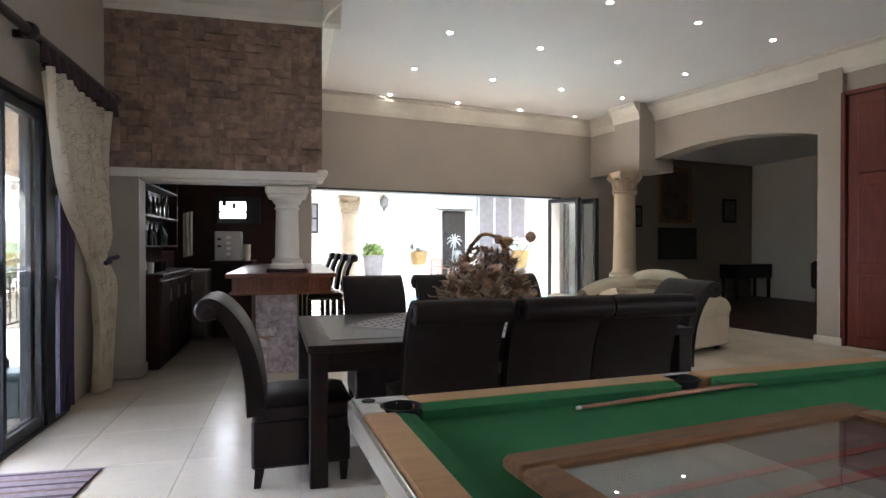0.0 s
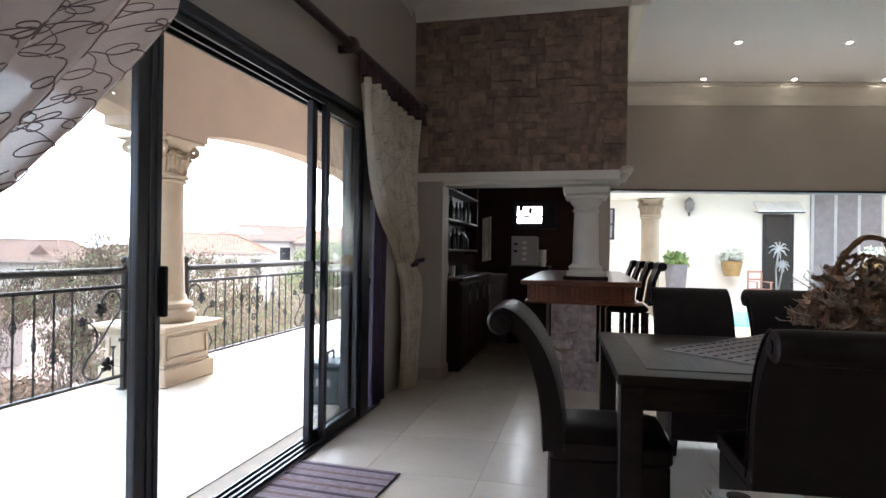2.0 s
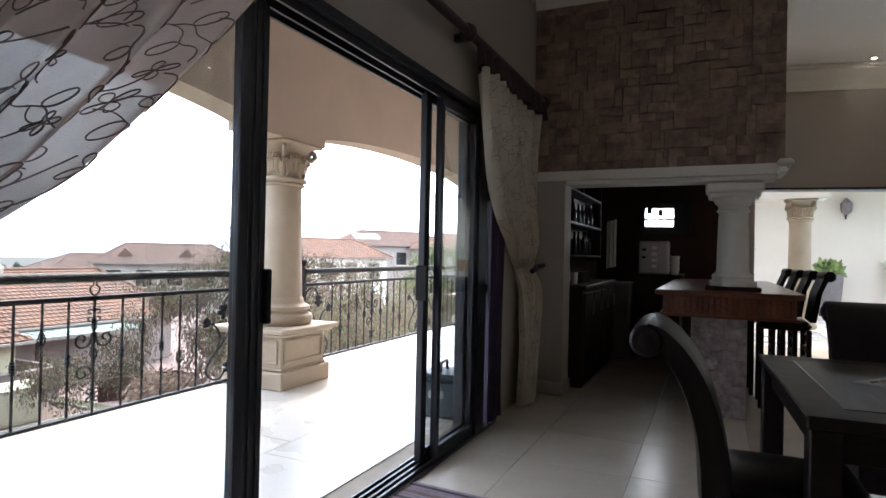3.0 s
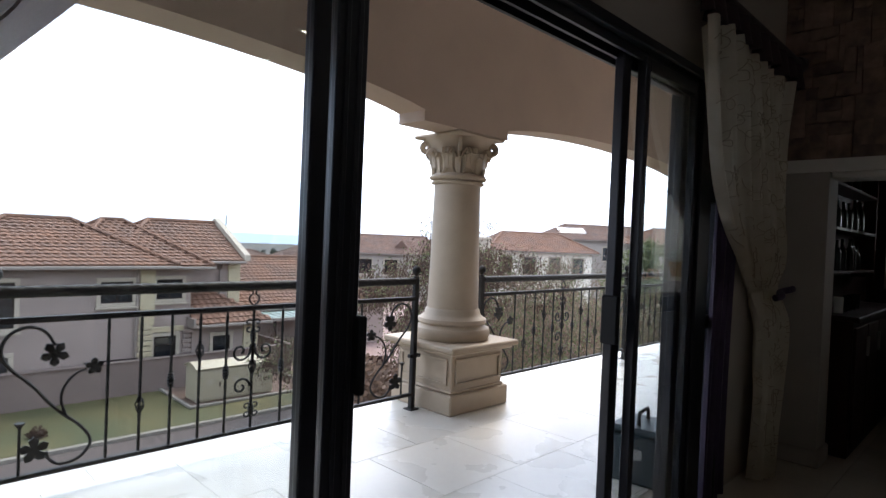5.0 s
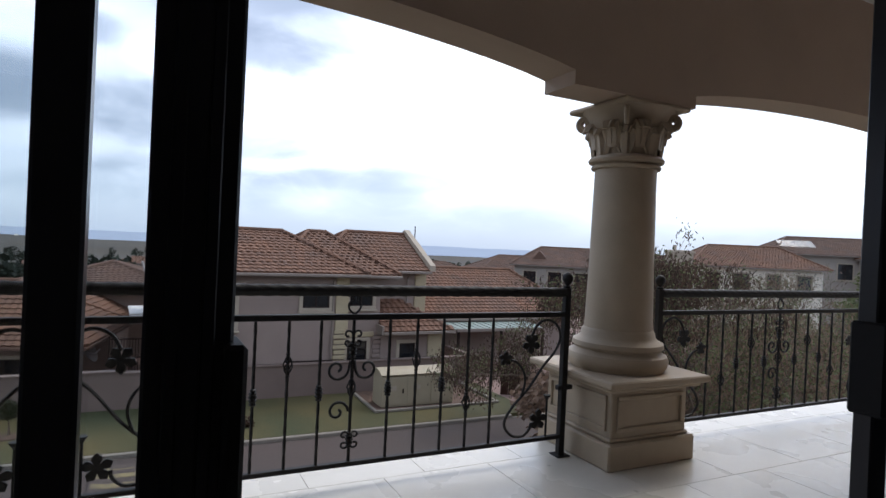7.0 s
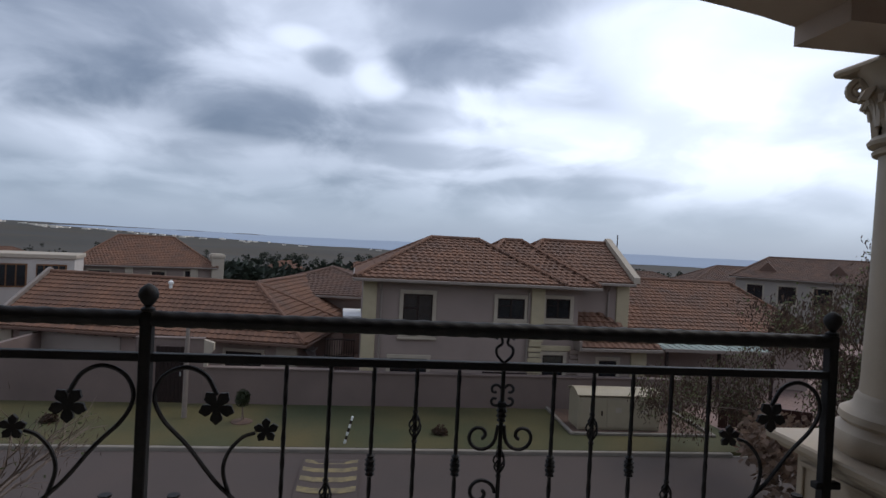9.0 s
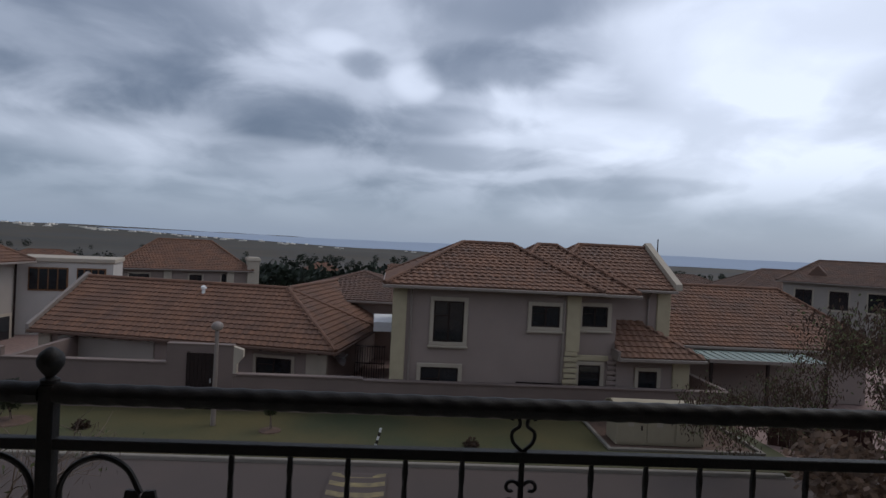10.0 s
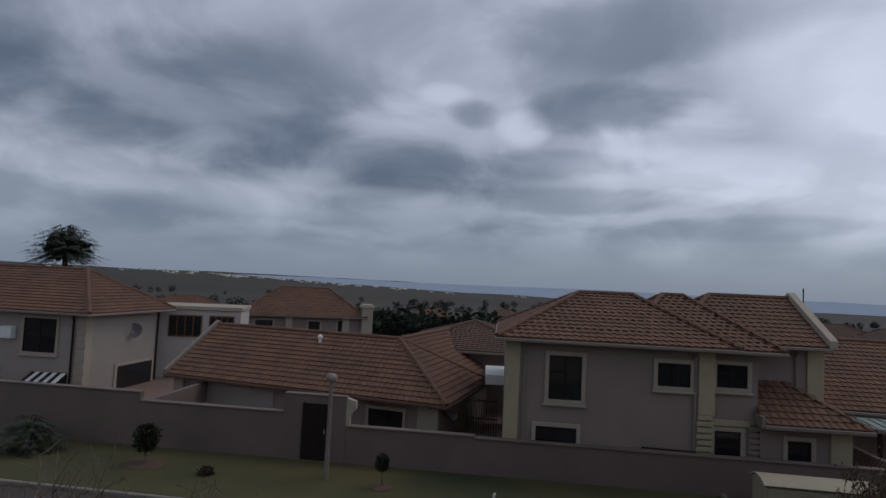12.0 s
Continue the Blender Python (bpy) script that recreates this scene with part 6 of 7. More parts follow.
        tagged(part("embroidery", emb, STITCHTAN if sign > 0 else STITCH, t, "looped thread embroidery"), kind="stuff")
    part("valance", M().sheet(lambda u, v: (-1.585 + 0.03 * math.sin(u * 60) * (0.4 + v), y_edge + sign * (-0.02) + (y_back + sign * 0.12 - y_edge) * u, 2.735 - 0.15 * v + 0.015 * math.sin(u * 31) * v), 90, 6, 0.012), PLUM, t, "gathered plum valance", True)
    return t


curtain(1, 4.58, 6.20, 1.20, "cream embroidered curtain tied back beside the door", SHEER, 190)
curtain(-1, 2.47, 0.77, 1.0, "sheer embroidered curtain tied back in a swag", SHEERL, 560)
pole = thing("curtain_pole", (-1.60, 0, 2.76), "dark plum turned wooden curtain pole", "curtain pole")
part("rod", M().tube([(0, 0.3, 0), (0, 6.30, 0)], 0.032, 12), POLE, pole, smoothed=True)
for yy, s in ((0.3, -1), (4.40, 0), (6.30, 1)):
    part("finial", M().lathe([(0.02, -0.02), (0.05, 0.0), (0.06, 0.04), (0.045, 0.08), (0.01, 0.11)], 14).moved(pose(0, yy, 0, -90 if s >= 0 else 90, 0, 0)), POLE, pole, smoothed=True)
for yy in (0.6, 2.3, 4.45, 6.05):
    part("bracket", M().box(-0.13, 0.01, yy - 0.02, yy + 0.02, -0.05, 0.0, 0.006), POLE, pole)
drp = thing("drape", (0, 0, 0), "dark purple drape hanging beside the door jamb", "drape")
part("cloth", M().sheet(lambda u, v: (-1.655 + 0.025 * math.sin(u * 22 + v) + 0.01 * math.sin(v * 5), 5.05 + (0.34 - 0.05 * math.sin(v * 3)) * u, 2.57 - 2.54 * v), 40, 14, 0.006), PURPLE, drp, smoothed=True)
part("header_tape", M().box(-1.675, -1.635, 5.04, 5.40, 2.55, 2.60, 0.006), PLUM, drp, "plum heading tape")
part("hem", M().sheet(lambda u, v: (-1.649 + 0.025 * math.sin(u * 22 + 1) + 0.01 * math.sin(5), 5.05 + 0.333 * u, 0.03 + 0.07 * v), 40, 2, 0.004), PURPLE, drp, smoothed=True)

# ---- dining set ----
before = standing()
def dining_chair(at, turn, label, parsons=True):
    t = thing("dining_chair", at, label, "chair", "chairs round the dining table", turn)
    cl = [(-0.225, 0.40), (-0.235, 0.55), (-0.26, 0.70), (-0.305, 0.83), (-0.365, 0.93), (-0.43, 0.995), (-0.48, 1.015)]
    cl = [tuple(p[:2]) for p in curve([(a, b, 0) for a, b in cl], 4)]
    outer, inner = [], []
    for i, (a, b) in enumerate(cl):
        p, q = cl[max(0, i - 1)], cl[min(len(cl) - 1, i + 1)]
        d = Vector((q[0] - p[0], q[1] - p[1])).normalized()
        th = 0.045 - 0.012 * i / len(cl)
        outer.append((a - d.y * th, b + d.x * th))
        inner.append((a + d.y * th, b - d.x * th))
    poly = outer + inner[::-1]
    m = M().prism(poly, "x", -0.26, 0.26)
    n = len(cl) - 1

    def back_face(k):
        def f(u, v):
            i = min(n - 1, int(v * n))
            w_ = v * n - i
            s_ = outer if k else inner
            a, b = s_[i][0] + (s_[i + 1][0] - s_[i][0]) * w_, s_[i][1] + (s_[i + 1][1] - s_[i][1]) * w_
            x = (u - 0.5) * 0.54
            puff = 0.012 * (1 - (2 * u - 1) ** 6)
            return (x, a + (puff if not k else -puff), b)
        return f
    part("backrest", m, LEATHER, t, smoothed=True)
    part("back_cover", M().sheet(back_face(1), 10, n, 0.006), LEATHER, t, smoothed=True)
    part("front_cover", M().sheet(back_face(0), 10, n, 0.006), LEATHER, t, smoothed=True)
    roll = M()
    prof = [(0.02, -0.275), (0.052, -0.272), (0.062, -0.262), (0.066, -0.2), (0.067, 0.0), (0.066, 0.2), (0.062, 0.262), (0.052, 0.272), (0.02, 0.275)]
    roll.lathe(prof, 22).moved(pose(0, -0.475, 0.985, 0, 90, 0))
    r_ = part("head_roll", roll, LEATHER, t, smoothed=True)
    for s in (-1, 1):
        part("button", M().lathe([(0.03, 0), (0.03, 0.006), (0.012, 0.012)], 16).moved(pose(s * 0.275, -0.475, 0.985, 0, 90 * s, 0)), LEATHER, r_, smoothed=True)
    seat = M().sheet(lambda u, v: ((u - 0.5) * 0.53, -0.235 + v * 0.53, 0.455 + 0.045 * (1 - (2 * u - 1) ** 4) * (1 - (2 * v - 1) ** 4) ** 0.5), 12, 12)
    seat.box(-0.265, 0.265, -0.24, 0.295, 0.36, 0.458, 0.02)
    part("seat", seat, LEATHER, t, smoothed=True)
    part("skirt", M().box(-0.255, 0.255, -0.25, 0.285, 0.105, 0.37, 0.012), LEATHER, t)
    for sx in (-1, 1):
        for y0, dy in ((-0.205, -0.03), (0.25, 0.0)):
            leg = M()
            for z0, z1, r0, r1, o0, o1 in ((0.0, 0.115, 0.018, 0.026, dy * 0.5, 0.0),):
                vs = [(sx * 0.225 + a * r0, y0 + o0 + b * r0, z0) for a, b in ((-1, -1), (1, -1), (1, 1), (-1, 1))] + [(sx * 0.225 + a * r1, y0 + o1 + b * r1, z1) for a, b in ((-1, -1), (1, -1), (1, 1), (-1, 1))]
                leg.add(vs, [(3, 2, 1, 0), (4, 5, 6, 7), (0, 1, 5, 4), (1, 2, 6, 5), (2, 3, 7, 6), (3, 0, 4, 7)])
            part("leg", leg, WENGE, t)
    return t


ch0 = dining_chair((0.03, 3.36, 0), -90, "dark brown leather dining chair with a rolled top")
for at, turn in (((0.845, 3.14), 0), ((1.435, 3.13), 1), ((2.0, 3.14), -1), ((0.78, 4.66), 180), ((1.46, 4.68), 182), ((2.12, 4.66), 179), ((2.72, 3.78), 90)):
    copy_thing(ch0, pose(at[0], at[1], 0, 0, 0, turn))

tb = thing("dining_table", (0.075, 3.01, 0.025), "large square-legged dark wenge dining table", "table")
TW, TD = 2.5, 1.40
part("tabletop", M().box(0, TW, 0, TD, 0.715, 0.76, 0.006), WENGE, tb)
part("inlay", M().box(0.14, TW - 0.14, 0.16, TD - 0.16, 0.758, 0.763, 0.002), ASH, tb, "grained inset veneer")
for a, b, c, d in ((0.06, TW - 0.06, 0.05, 0.08), (0.06, TW - 0.06, TD - 0.08, TD - 0.05), (0.05, 0.08, 0.06, TD - 0.06), (TW - 0.08, TW - 0.05, 0.06, TD - 0.06)):
    part("apron", M().box(a, b, c, d, 0.60, 0.716, 0.004), WENGE, tb)
for lx in (0.01, TW - 0.11):
    for ly in (0.01, TD - 0.11):
        part("leg", M().box(lx, lx + 0.10, ly, ly + 0.10, -0.025, 0.716, 0.006), WENGE, tb)

# runner laid cornerwise
rn = thing("table_cloth", (1.26, 3.76, 0.789), "grey woven cloth laid cornerwise on the table", "tablecloth", turn=47)
part("cloth", M().sheet(lambda u, v: ((u - 0.5) * 1.27, (v - 0.5) * 1.27, 0.004 + 0.002 * math.sin(u * 19) * math.sin(v * 17)), 30, 30, 0.003), LACE, rn, smoothed=True)
weave = M()
for i in range(16):
    for j in range(16):
        x, y = -0.58 + i * 0.0775, -0.58 + j * 0.0775
        weave.box(x - 0.02, x + 0.02, y - 0.006, y + 0.006, 0.006, 0.0095, 0.001)
tagged(part("woven_dash", weave, STITCH, rn, "dark woven dashes"), kind="stuff")

# dried arrangement in a basket
bk = thing("dried_flower_arrangement", (1.40, 3.80, 0.795), "arched basket of dried brown leaves and seed heads", "flower arrangement")
part("basket", M().lathe([(0.16, 0.0), (0.20, 0.05), (0.23, 0.12), (0.21, 0.12), (0.18, 0.05), (0.05, 0.02)], 20), FRAMEWOOD, bk, smoothed=True)
hp = [(0.225 * math.cos(math.pi * i / 16) + 0.01, 0.02 * math.sin(i), 0.12 + 0.50 * math.sin(math.pi * i / 16)) for i in range(17)]
part("handle", M().tube(hp, 0.014, 8).tube([(p[0] + 0.015 * math.cos(i * 1.9), p[1] + 0.02 * math.sin(i * 1.9), p[2]) for i, p in enumerate(hp)], 0.012, 6), FRAMEWOOD, bk, smoothed=True)
drng = random.Random(12)
dl = M()
for i in range(620):
    a, q = drng.uniform(0, 6.283), drng.random() ** 0.6
    r = 0.29 * q
    z = 0.10 + 0.36 * (1 - q * q) * drng.uniform(0.3, 1.1) + 0.05
    p = Vector((r * math.cos(a) * 1.1, r * 0.9 * math.sin(a), z))
    d = Vector((drng.gauss(0, 1) + math.cos(a), drng.gauss(0, 1) + math.sin(a), drng.gauss(0.1, 0.8))).normalized()
    L = drng.uniform(0.04, 0.105)
    s_ = d.orthogonal().normalized()
    s_.rotate(Matrix.Rotation(drng.uniform(0, 6.28), 3, d))
    n_ = d.cross(s_)
    w_ = L * drng.uniform(0.18, 0.36)
    dl.add([p, p + d * L * 0.35 + s_ * w_ + n_ * 0.012, p + d * L * 0.8 + s_ * w_ * 0.6 - n_ * 0.01, p + d * L, p + d * L * 0.8 - s_ * w_ * 0.6 - n_ * 0.01, p + d * L * 0.35 - s_ * w_ + n_ * 0.012, p + d * L * 0.5 - n_ * 0.01],
           [(0, 1, 6), (1, 2, 6), (2, 3, 6), (3, 4, 6), (4, 5, 6), (5, 0, 6)])
tagged(part("dry_leaf", dl, DRYLEAF, bk, "curled dry brown leaves"), kind="stuff")
tw = M()
for i in range(110):
    a, el = drng.uniform(0, 6.283), drng.uniform(0.1, 1.4)
    L = drng.uniform(0.25, 0.47)
    d = Vector((math.cos(a) * math.cos(el), math.sin(a) * math.cos(el), math.sin(el)))
    p = Vector((0, 0, 0.1))
    tw.tube([p, p + d * L * 0.5 + Vector((0, 0, 0.03)), p + d * L], 0.003, 4)
    if i % 3 < 2:
        for k in range(7):
            e_ = p + d * (L - 0.03 * k)
            tw.tube([e_, e_ + Vector((drng.gauss(0, 0.03), drng.gauss(0, 0.03), drng.uniform(0.01, 0.05)))], 0.0022, 4)
tagged(part("twig", tw, DRYTWIG, bk, "wispy pale dry twigs"), kind="stuff")
for at, r in (((0.36, 0.0, 0.60), 0.042), ((0.10, 0.0, 0.58), 0.035)):
    part("seed_head", M().lathe([(0.01, -r), (r * 0.7, -r * 0.7), (r, 0), (r * 0.8, r * 0.6), (r * 0.3, r)], 12, at).tube([(0, 0, 0.1), (at[0], at[1], at[2] - r * 0.8)], 0.004, 5), DRYLEAF, bk, smoothed=True)
part("orange_flower", M().lathe([(0.01, 0), (0.05, 0.03), (0.06, 0.06), (0.03, 0.08)], 12, (0.18, 0.05, 0.52)), TERRA, bk, smoothed=True)

shift(before, FURNITURE)

# ---- pool table ----
before = standing()
PX0, PX1, PY0, PY1, PZ = 0.135, 2.62, 0.22, 1.645, 0.84
pt = thing("pool_table", (0, 0, 0), "pool table with green felt, oak rails and chrome edge", "pool table")
part("cabinet", M().prism([(PX0 + 0.03, 0.77), (PX1 - 0.03, 0.77), (PX1 - 0.14, 0.36), (PX0 + 0.14, 0.36)], "y", PY0 + 0.05, PY1 - 0.05), MAPLE, pt)
for a, b in ((PX0 + 0.30, PY0 + 0.2), (PX1 - 0.46, PY0 + 0.2), (PX0 + 0.30, PY1 - 0.36), (PX1 - 0.46, PY1 - 0.36)):
    part("leg", M().box(a, a + 0.16, b, b + 0.16, 0, 0.37, 0.015), MAPLE, pt)
part("bed", M().box(PX0 + 0.12, PX1 - 0.12, PY0 + 0.12, PY1 - 0.12, 0.77, 0.795), FELT, pt, "green felt playing bed")
ck = 0.17
for y0, y1 in ((PY0, PY0 + 0.10), (PY1 - 0.10, PY1)):
    for x0, x1 in ((PX0 + ck, (PX0 + PX1) / 2 - 0.075), ((PX0 + PX1) / 2 + 0.075, PX1 - ck)):
        part("rail", M().box(x0, x1, y0, y1, 0.765, PZ, 0.006), LAMINATE, pt)
        yi = y1 if y0 == PY0 else y0
        s = 1 if y0 == PY0 else -1
        part("cushion", M().prism([(yi - s * 0.005, 0.79), (yi - s * 0.005, PZ - 0.002), (yi + s * 0.02, PZ - 0.003), (yi + s * 0.055, PZ - 0.012), (yi + s * 0.04, 0.796)], "x", x0 + 0.015, x1 - 0.015), FELT, pt)
for x0, x1 in ((PX0, PX0 + 0.10), (PX1 - 0.10, PX1)):
    part("rail", M().box(x0, x1, PY0 + ck, PY1 - ck, 0.765, PZ, 0.006), LAMINATE, pt)
    xi = x1 if x0 == PX0 else x0
    s = 1 if x0 == PX0 else -1
    part("cushion", M().prism([(xi - s * 0.005, 0.79), (xi - s * 0.005, PZ - 0.002), (xi + s * 0.02, PZ - 0.003), (xi + s * 0.055, PZ - 0.012), (xi + s * 0.04, 0.796)], "y", PY0 + ck + 0.01, PY1 - ck - 0.01), FELT, pt)
part("edge_trim", M().box(PX0 - 0.018, PX0 - 0.001, PY0 - 0.015, PY1 + 0.015, 0.755, PZ - 0.004, 0.006), CHROME, pt, "chrome edge strip")
part("edge_trim", M().box(PX1 + 0.001, PX1 + 0.018, PY0 - 0.015, PY1 + 0.015, 0.755, PZ - 0.004, 0.006), CHROME, pt, "chrome edge strip")
part("edge_trim", M().box(PX0, PX1, PY1 + 0.001, PY1 + 0.016, 0.755, PZ - 0.004, 0.006), CHROME, pt, "chrome edge strip")
part("edge_trim", M().box(PX0, PX1, PY0 - 0.016, PY0 - 0.001, 0.755, PZ - 0.004, 0.006), CHROME, pt, "chrome edge strip")
for cx, sx in ((PX0, 1), (PX1, -1)):
    for cy, sy in ((PY0, 1), (PY1, -1)):
        pc = (cx + sx * 0.125, cy + sy * 0.125)
        m = M()
        n, R_ = 14, 0.062
        ring = [(pc[0] + R_ * math.cos(2 * math.pi * k / n), pc[1] + R_ * math.sin(2 * math.pi * k / n)) for k in range(n)]
        for zz, hh in ((PZ - 0.03, PZ + 0.002),):
            m.box(cx, cx + sx * ck, cy, cy + sy * 0.068, zz, hh, 0.004).box(cx, cx + sx * 0.068, cy + sy * 0.068, cy + sy * ck, zz, hh, 0.004)
        part("corner_plate", m, GREYMET, pt, "brushed steel corner casting")
        part("pocket", M().lathe([(0.066, PZ + 0.003), (0.058, PZ + 0.005), (0.056, PZ - 0.02), (0.056, 0.7965)], 20, (pc[0], pc[1], 0), open_start=True), BLACKPL, pt, "black pocket", True)
        part("badge", M().lathe([(0.022, PZ + 0.001), (0.022, PZ + 0.005), (0.01, PZ + 0.006)], 14, (cx + sx * 0.04, cy + sy * 0.04, 0)), BLACKPL, pt)
for cy in (PY0 + 0.05, PY1 - 0.05):
    part("pocket", M().lathe([(0.070, PZ - 0.012), (0.064, PZ - 0.008), (0.060, PZ - 0.02), (0.058, 0.7965)], 20, ((PX0 + PX1) / 2, cy, 0), open_start=True), BLACKPL, pt, "black pocket", True)
cue = thing("pool_cue", (0.84, 1.44, 0.806), "brown wooden pool cue lying on the felt", "pool cue")
part("shaft", M().tube([(0, 0, 0), (0.7, 0.06, 0.004), (1.46, 0.125, 0.008)], [0.006, 0.010, 0.014], 10), CUE, cue, smoothed=True)
part("tip", M().tube([(-0.015, -0.0016, 0), (0, 0, 0)], 0.0062, 8), STRIPEWHITE, cue)

pf = thing("framed_picture", (0.335, 0.95, 0.845), "brown framed glazed picture lying flat on the table", "picture", turn=4)
FW, FH, FB = 1.13, 0.70, 0.085
for a, b, c, d in ((0, FW, -FB, 0), (0, FW, -FH, -FH + FB), (0, FB, -FH + FB, -FB), (FW - FB, FW, -FH + FB, -FB)):
    part("frame_side", M().box(a, b, c, d, 0, 0.035, 0.01), FRAMEWOOD, pf)
part("print", M().box(FB - 0.01, FW - FB + 0.01, -FH + FB - 0.01, -FB + 0.01, 0.004, 0.010), PAPER, pf, "dark faded print")
for k, (y_, h_) in enumerate(((-0.26, 0.025), (-0.36, 0.03), (-0.47, 0.018))):
    part("stripe", M().box(FB, FW - FB, y_, y_ + h_, 0.0105, 0.0125), PICRED, pf)
for x_, y_, w_, h_ in ((0.18, -0.22, 0.22, 0.09), (0.55, -0.34, 0.3, 0.06), (0.75, -0.20, 0.18, 0.05), (0.3, -0.52, 0.4, 0.06)):
    part("print_patch", M().box(x_, x_ + w_, y_, y_ + h_, 0.0105, 0.0115), PRINTGREY, pf)
part("glazing", M().box(FB - 0.004, FW - FB + 0.004, -FH + FB - 0.004, -FB + 0.004, 0.020, 0.023), GLASS_PIC, pf, "reflecting picture glass").visible_shadow = False

shift(before, pose(0.260, 1.869, 0, 0, 0, 4.2) @ pose(-0.117, -1.66, 0))

# ---- door mat ----
mt = thing("door_mat", (-1.69, 3.88, 0.001), "purple and brown striped woven door mat", "mat", turn=-3)
mrng = random.Random(2)
part("backing", M().box(0, 0.685, -1.05, 0, 0, 0.008, 0.002), RUGB, mt)
for i in range(36):
    z1 = 0.011 + mrng.random() * 0.004
    part("stripe", M().box(0.004, 0.681, -1.045 + i * 0.029, -1.045 + i * 0.029 + 0.0265, 0.007, z1, 0.003), (RUGA, RUGB, RUGA, RUGC)[(i * 7 + i // 3) % 4], mt)

# ---- bar ----
bar = thing("bar_counter", (0, 0, 0), "bar counter with red wood top and stone-clad base", "bar counter")
part("worktop", M().box(-0.56, 0.53, 6.11, 9.3, 1.0, 1.045, 0.008), REDWOOD, bar)
for i in range(22):
    part("slat", M().box(-0.50 + i * 0.0445, -0.50 + i * 0.0445 + 0.042, 6.17, 6.20, 0.845, 1.0, 0.004), REDWOOD, bar)
part("band", M().box(-0.50, 0.48, 6.20, 9.2, 0.845, 1.0), BARBROWN, bar)
part("trim", M().box(-0.53, 0.51, 6.15, 9.25, 0.825, 0.85, 0.006), REDWOOD, bar)
core = part("base", M().box(-0.27, 0.13, 6.28, 9.15, 0, 0.845), MORTAR, bar)
cladding(core, STONE_PALE, -0.28, 0.14, 6.285, 0.0, 0.83, 9, 0.10, 0.22)
bc = thing("bar_column", (0.035, 6.50, 1.045), "small white moulded column standing on the bar", "column")
part("plinth", M().box(-0.21, 0.21, -0.18, 0.18, 0, 0.035, 0.006), BARBROWN, bc)
part("shaft", M().lathe([(0.183, 0.035), (0.187, 0.050), (0.183, 0.075), (0.162, 0.085), (0.157, 0.100), (0.166, 0.115), (0.153, 0.135), (0.132, 0.150), (0.126, 0.180), (0.122, 0.450), (0.115, 0.660), (0.128, 0.665), (0.132, 0.680), (0.119, 0.690), (0.119, 0.715), (0.140, 0.735), (0.157, 0.765), (0.162, 0.785)], 32), WHITECOL, bc, smoothed=True)
part("capital", M().box(-0.20, 0.20, -0.18, 0.18, 0.785, 0.83, 0.012).box(-0.22, 0.22, -0.2, 0.2, 0.83, 0.905, 0.015), WHITECOL, bc)


def bar_stool(at, turn):
    t = thing("bar_stool", at, "dark leather bar stool with a rolled back and slatted sides", "stool", "bar stools", turn)
    part("seat", M().box(-0.2, 0.2, -0.2, 0.2, 0.70, 0.78, 0.03), LEATHER, t)
    part("backrest", M().prism([(-0.19, 0.78), (-0.23, 1.03), (-0.29, 1.18), (-0.33, 1.18), (-0.27, 1.03), (-0.23, 0.78)], "x", -0.2, 0.2), LEATHER, t)
    part("head_roll", M().lathe([(0.02, -0.205), (0.045, -0.2), (0.05, 0), (0.045, 0.2), (0.02, 0.205)], 14).moved(pose(0, -0.325, 1.175, 0, 90, 0)), LEATHER, t, smoothed=True)
    for sx in (-1, 1):
        for sy in (-1, 1):
            part("leg", M().box(sx * 0.18 - 0.02, sx * 0.18 + 0.02, sy * 0.18 - 0.02, sy * 0.18 + 0.02, 0, 0.71, 0.004), WENGE, t)
    for k in range(5):
        part("slat", M().box(-0.18, 0.18, -0.19, -0.17, 0.2 + k * 0.1, 0.25 + k * 0.1, 0.003), WENGE, t)
    return t


st0 = bar_stool((0.46, 6.98, 0), 90)
for k in range(1, 4):
    copy_thing(st0, pose(0.46 - 0.045 * k, 6.98 + 0.52 * k, 0, 0, 0, 90))

cab = thing("bar_cabinet", (-1.70, 6.75, 0), "dark red bar cabinet with closed doors", "cabinet")
part("body", M().box(0, 0.42, 0, 1.9, 0, 0.98, 0.008), BARBROWN, cab)
for i in range(4):
    d_ = part("door", M().box(0.42, 0.44, 0.02 + i * 0.47, 0.47 + i * 0.47, 0.08, 0.94, 0.006), BARBROWN, cab)
    part("handle", M().box(0.44, 0.46, 0.42 + i * 0.47, 0.44 + i * 0.47, 0.7, 0.85, 0.004), GREYMET, d_)
part("worktop", M().box(-0.01, 0.46, -0.02, 1.92, 0.98, 1.02, 0.006), BARBROWN, cab)
fg = thing("bar_fridge", (-1.62, 8.65, 0), "small grey bar fridge", "fridge")
part("body", M().box(0, 0.55, 0.03, 0.6, 0.03, 0.98, 0.015), GREYPOT, fg)
part("door", M().box(0.005, 0.545, 0.0, 0.03, 0.05, 0.97, 0.012), GREYPOT, fg)
part("handle", M().box(0.05, 0.08, -0.03, 0.0, 0.6, 0.85, 0.006), GREYMET, fg)
bcab = thing("back_counter", (-1.04, 8.92, 0), "dark back counter of the bar", "counter")
part("body", M().box(0, 0.55, 0, 0.78, 0, 1.06, 0.01), BARBROWN, bcab)
part("worktop", M().box(-0.03, 0.58, -0.03, 0.79, 1.06, 1.10, 0.006), BARBROWN, bcab)
ice = thing("ice_machine", (-1.0, 8.95, 1.10), "brushed steel counter-top machine with a label", "machine")
part("body", M().box(0, 0.36, 0.0, 0.4, 0, 0.43, 0.015), GREYMET, ice)
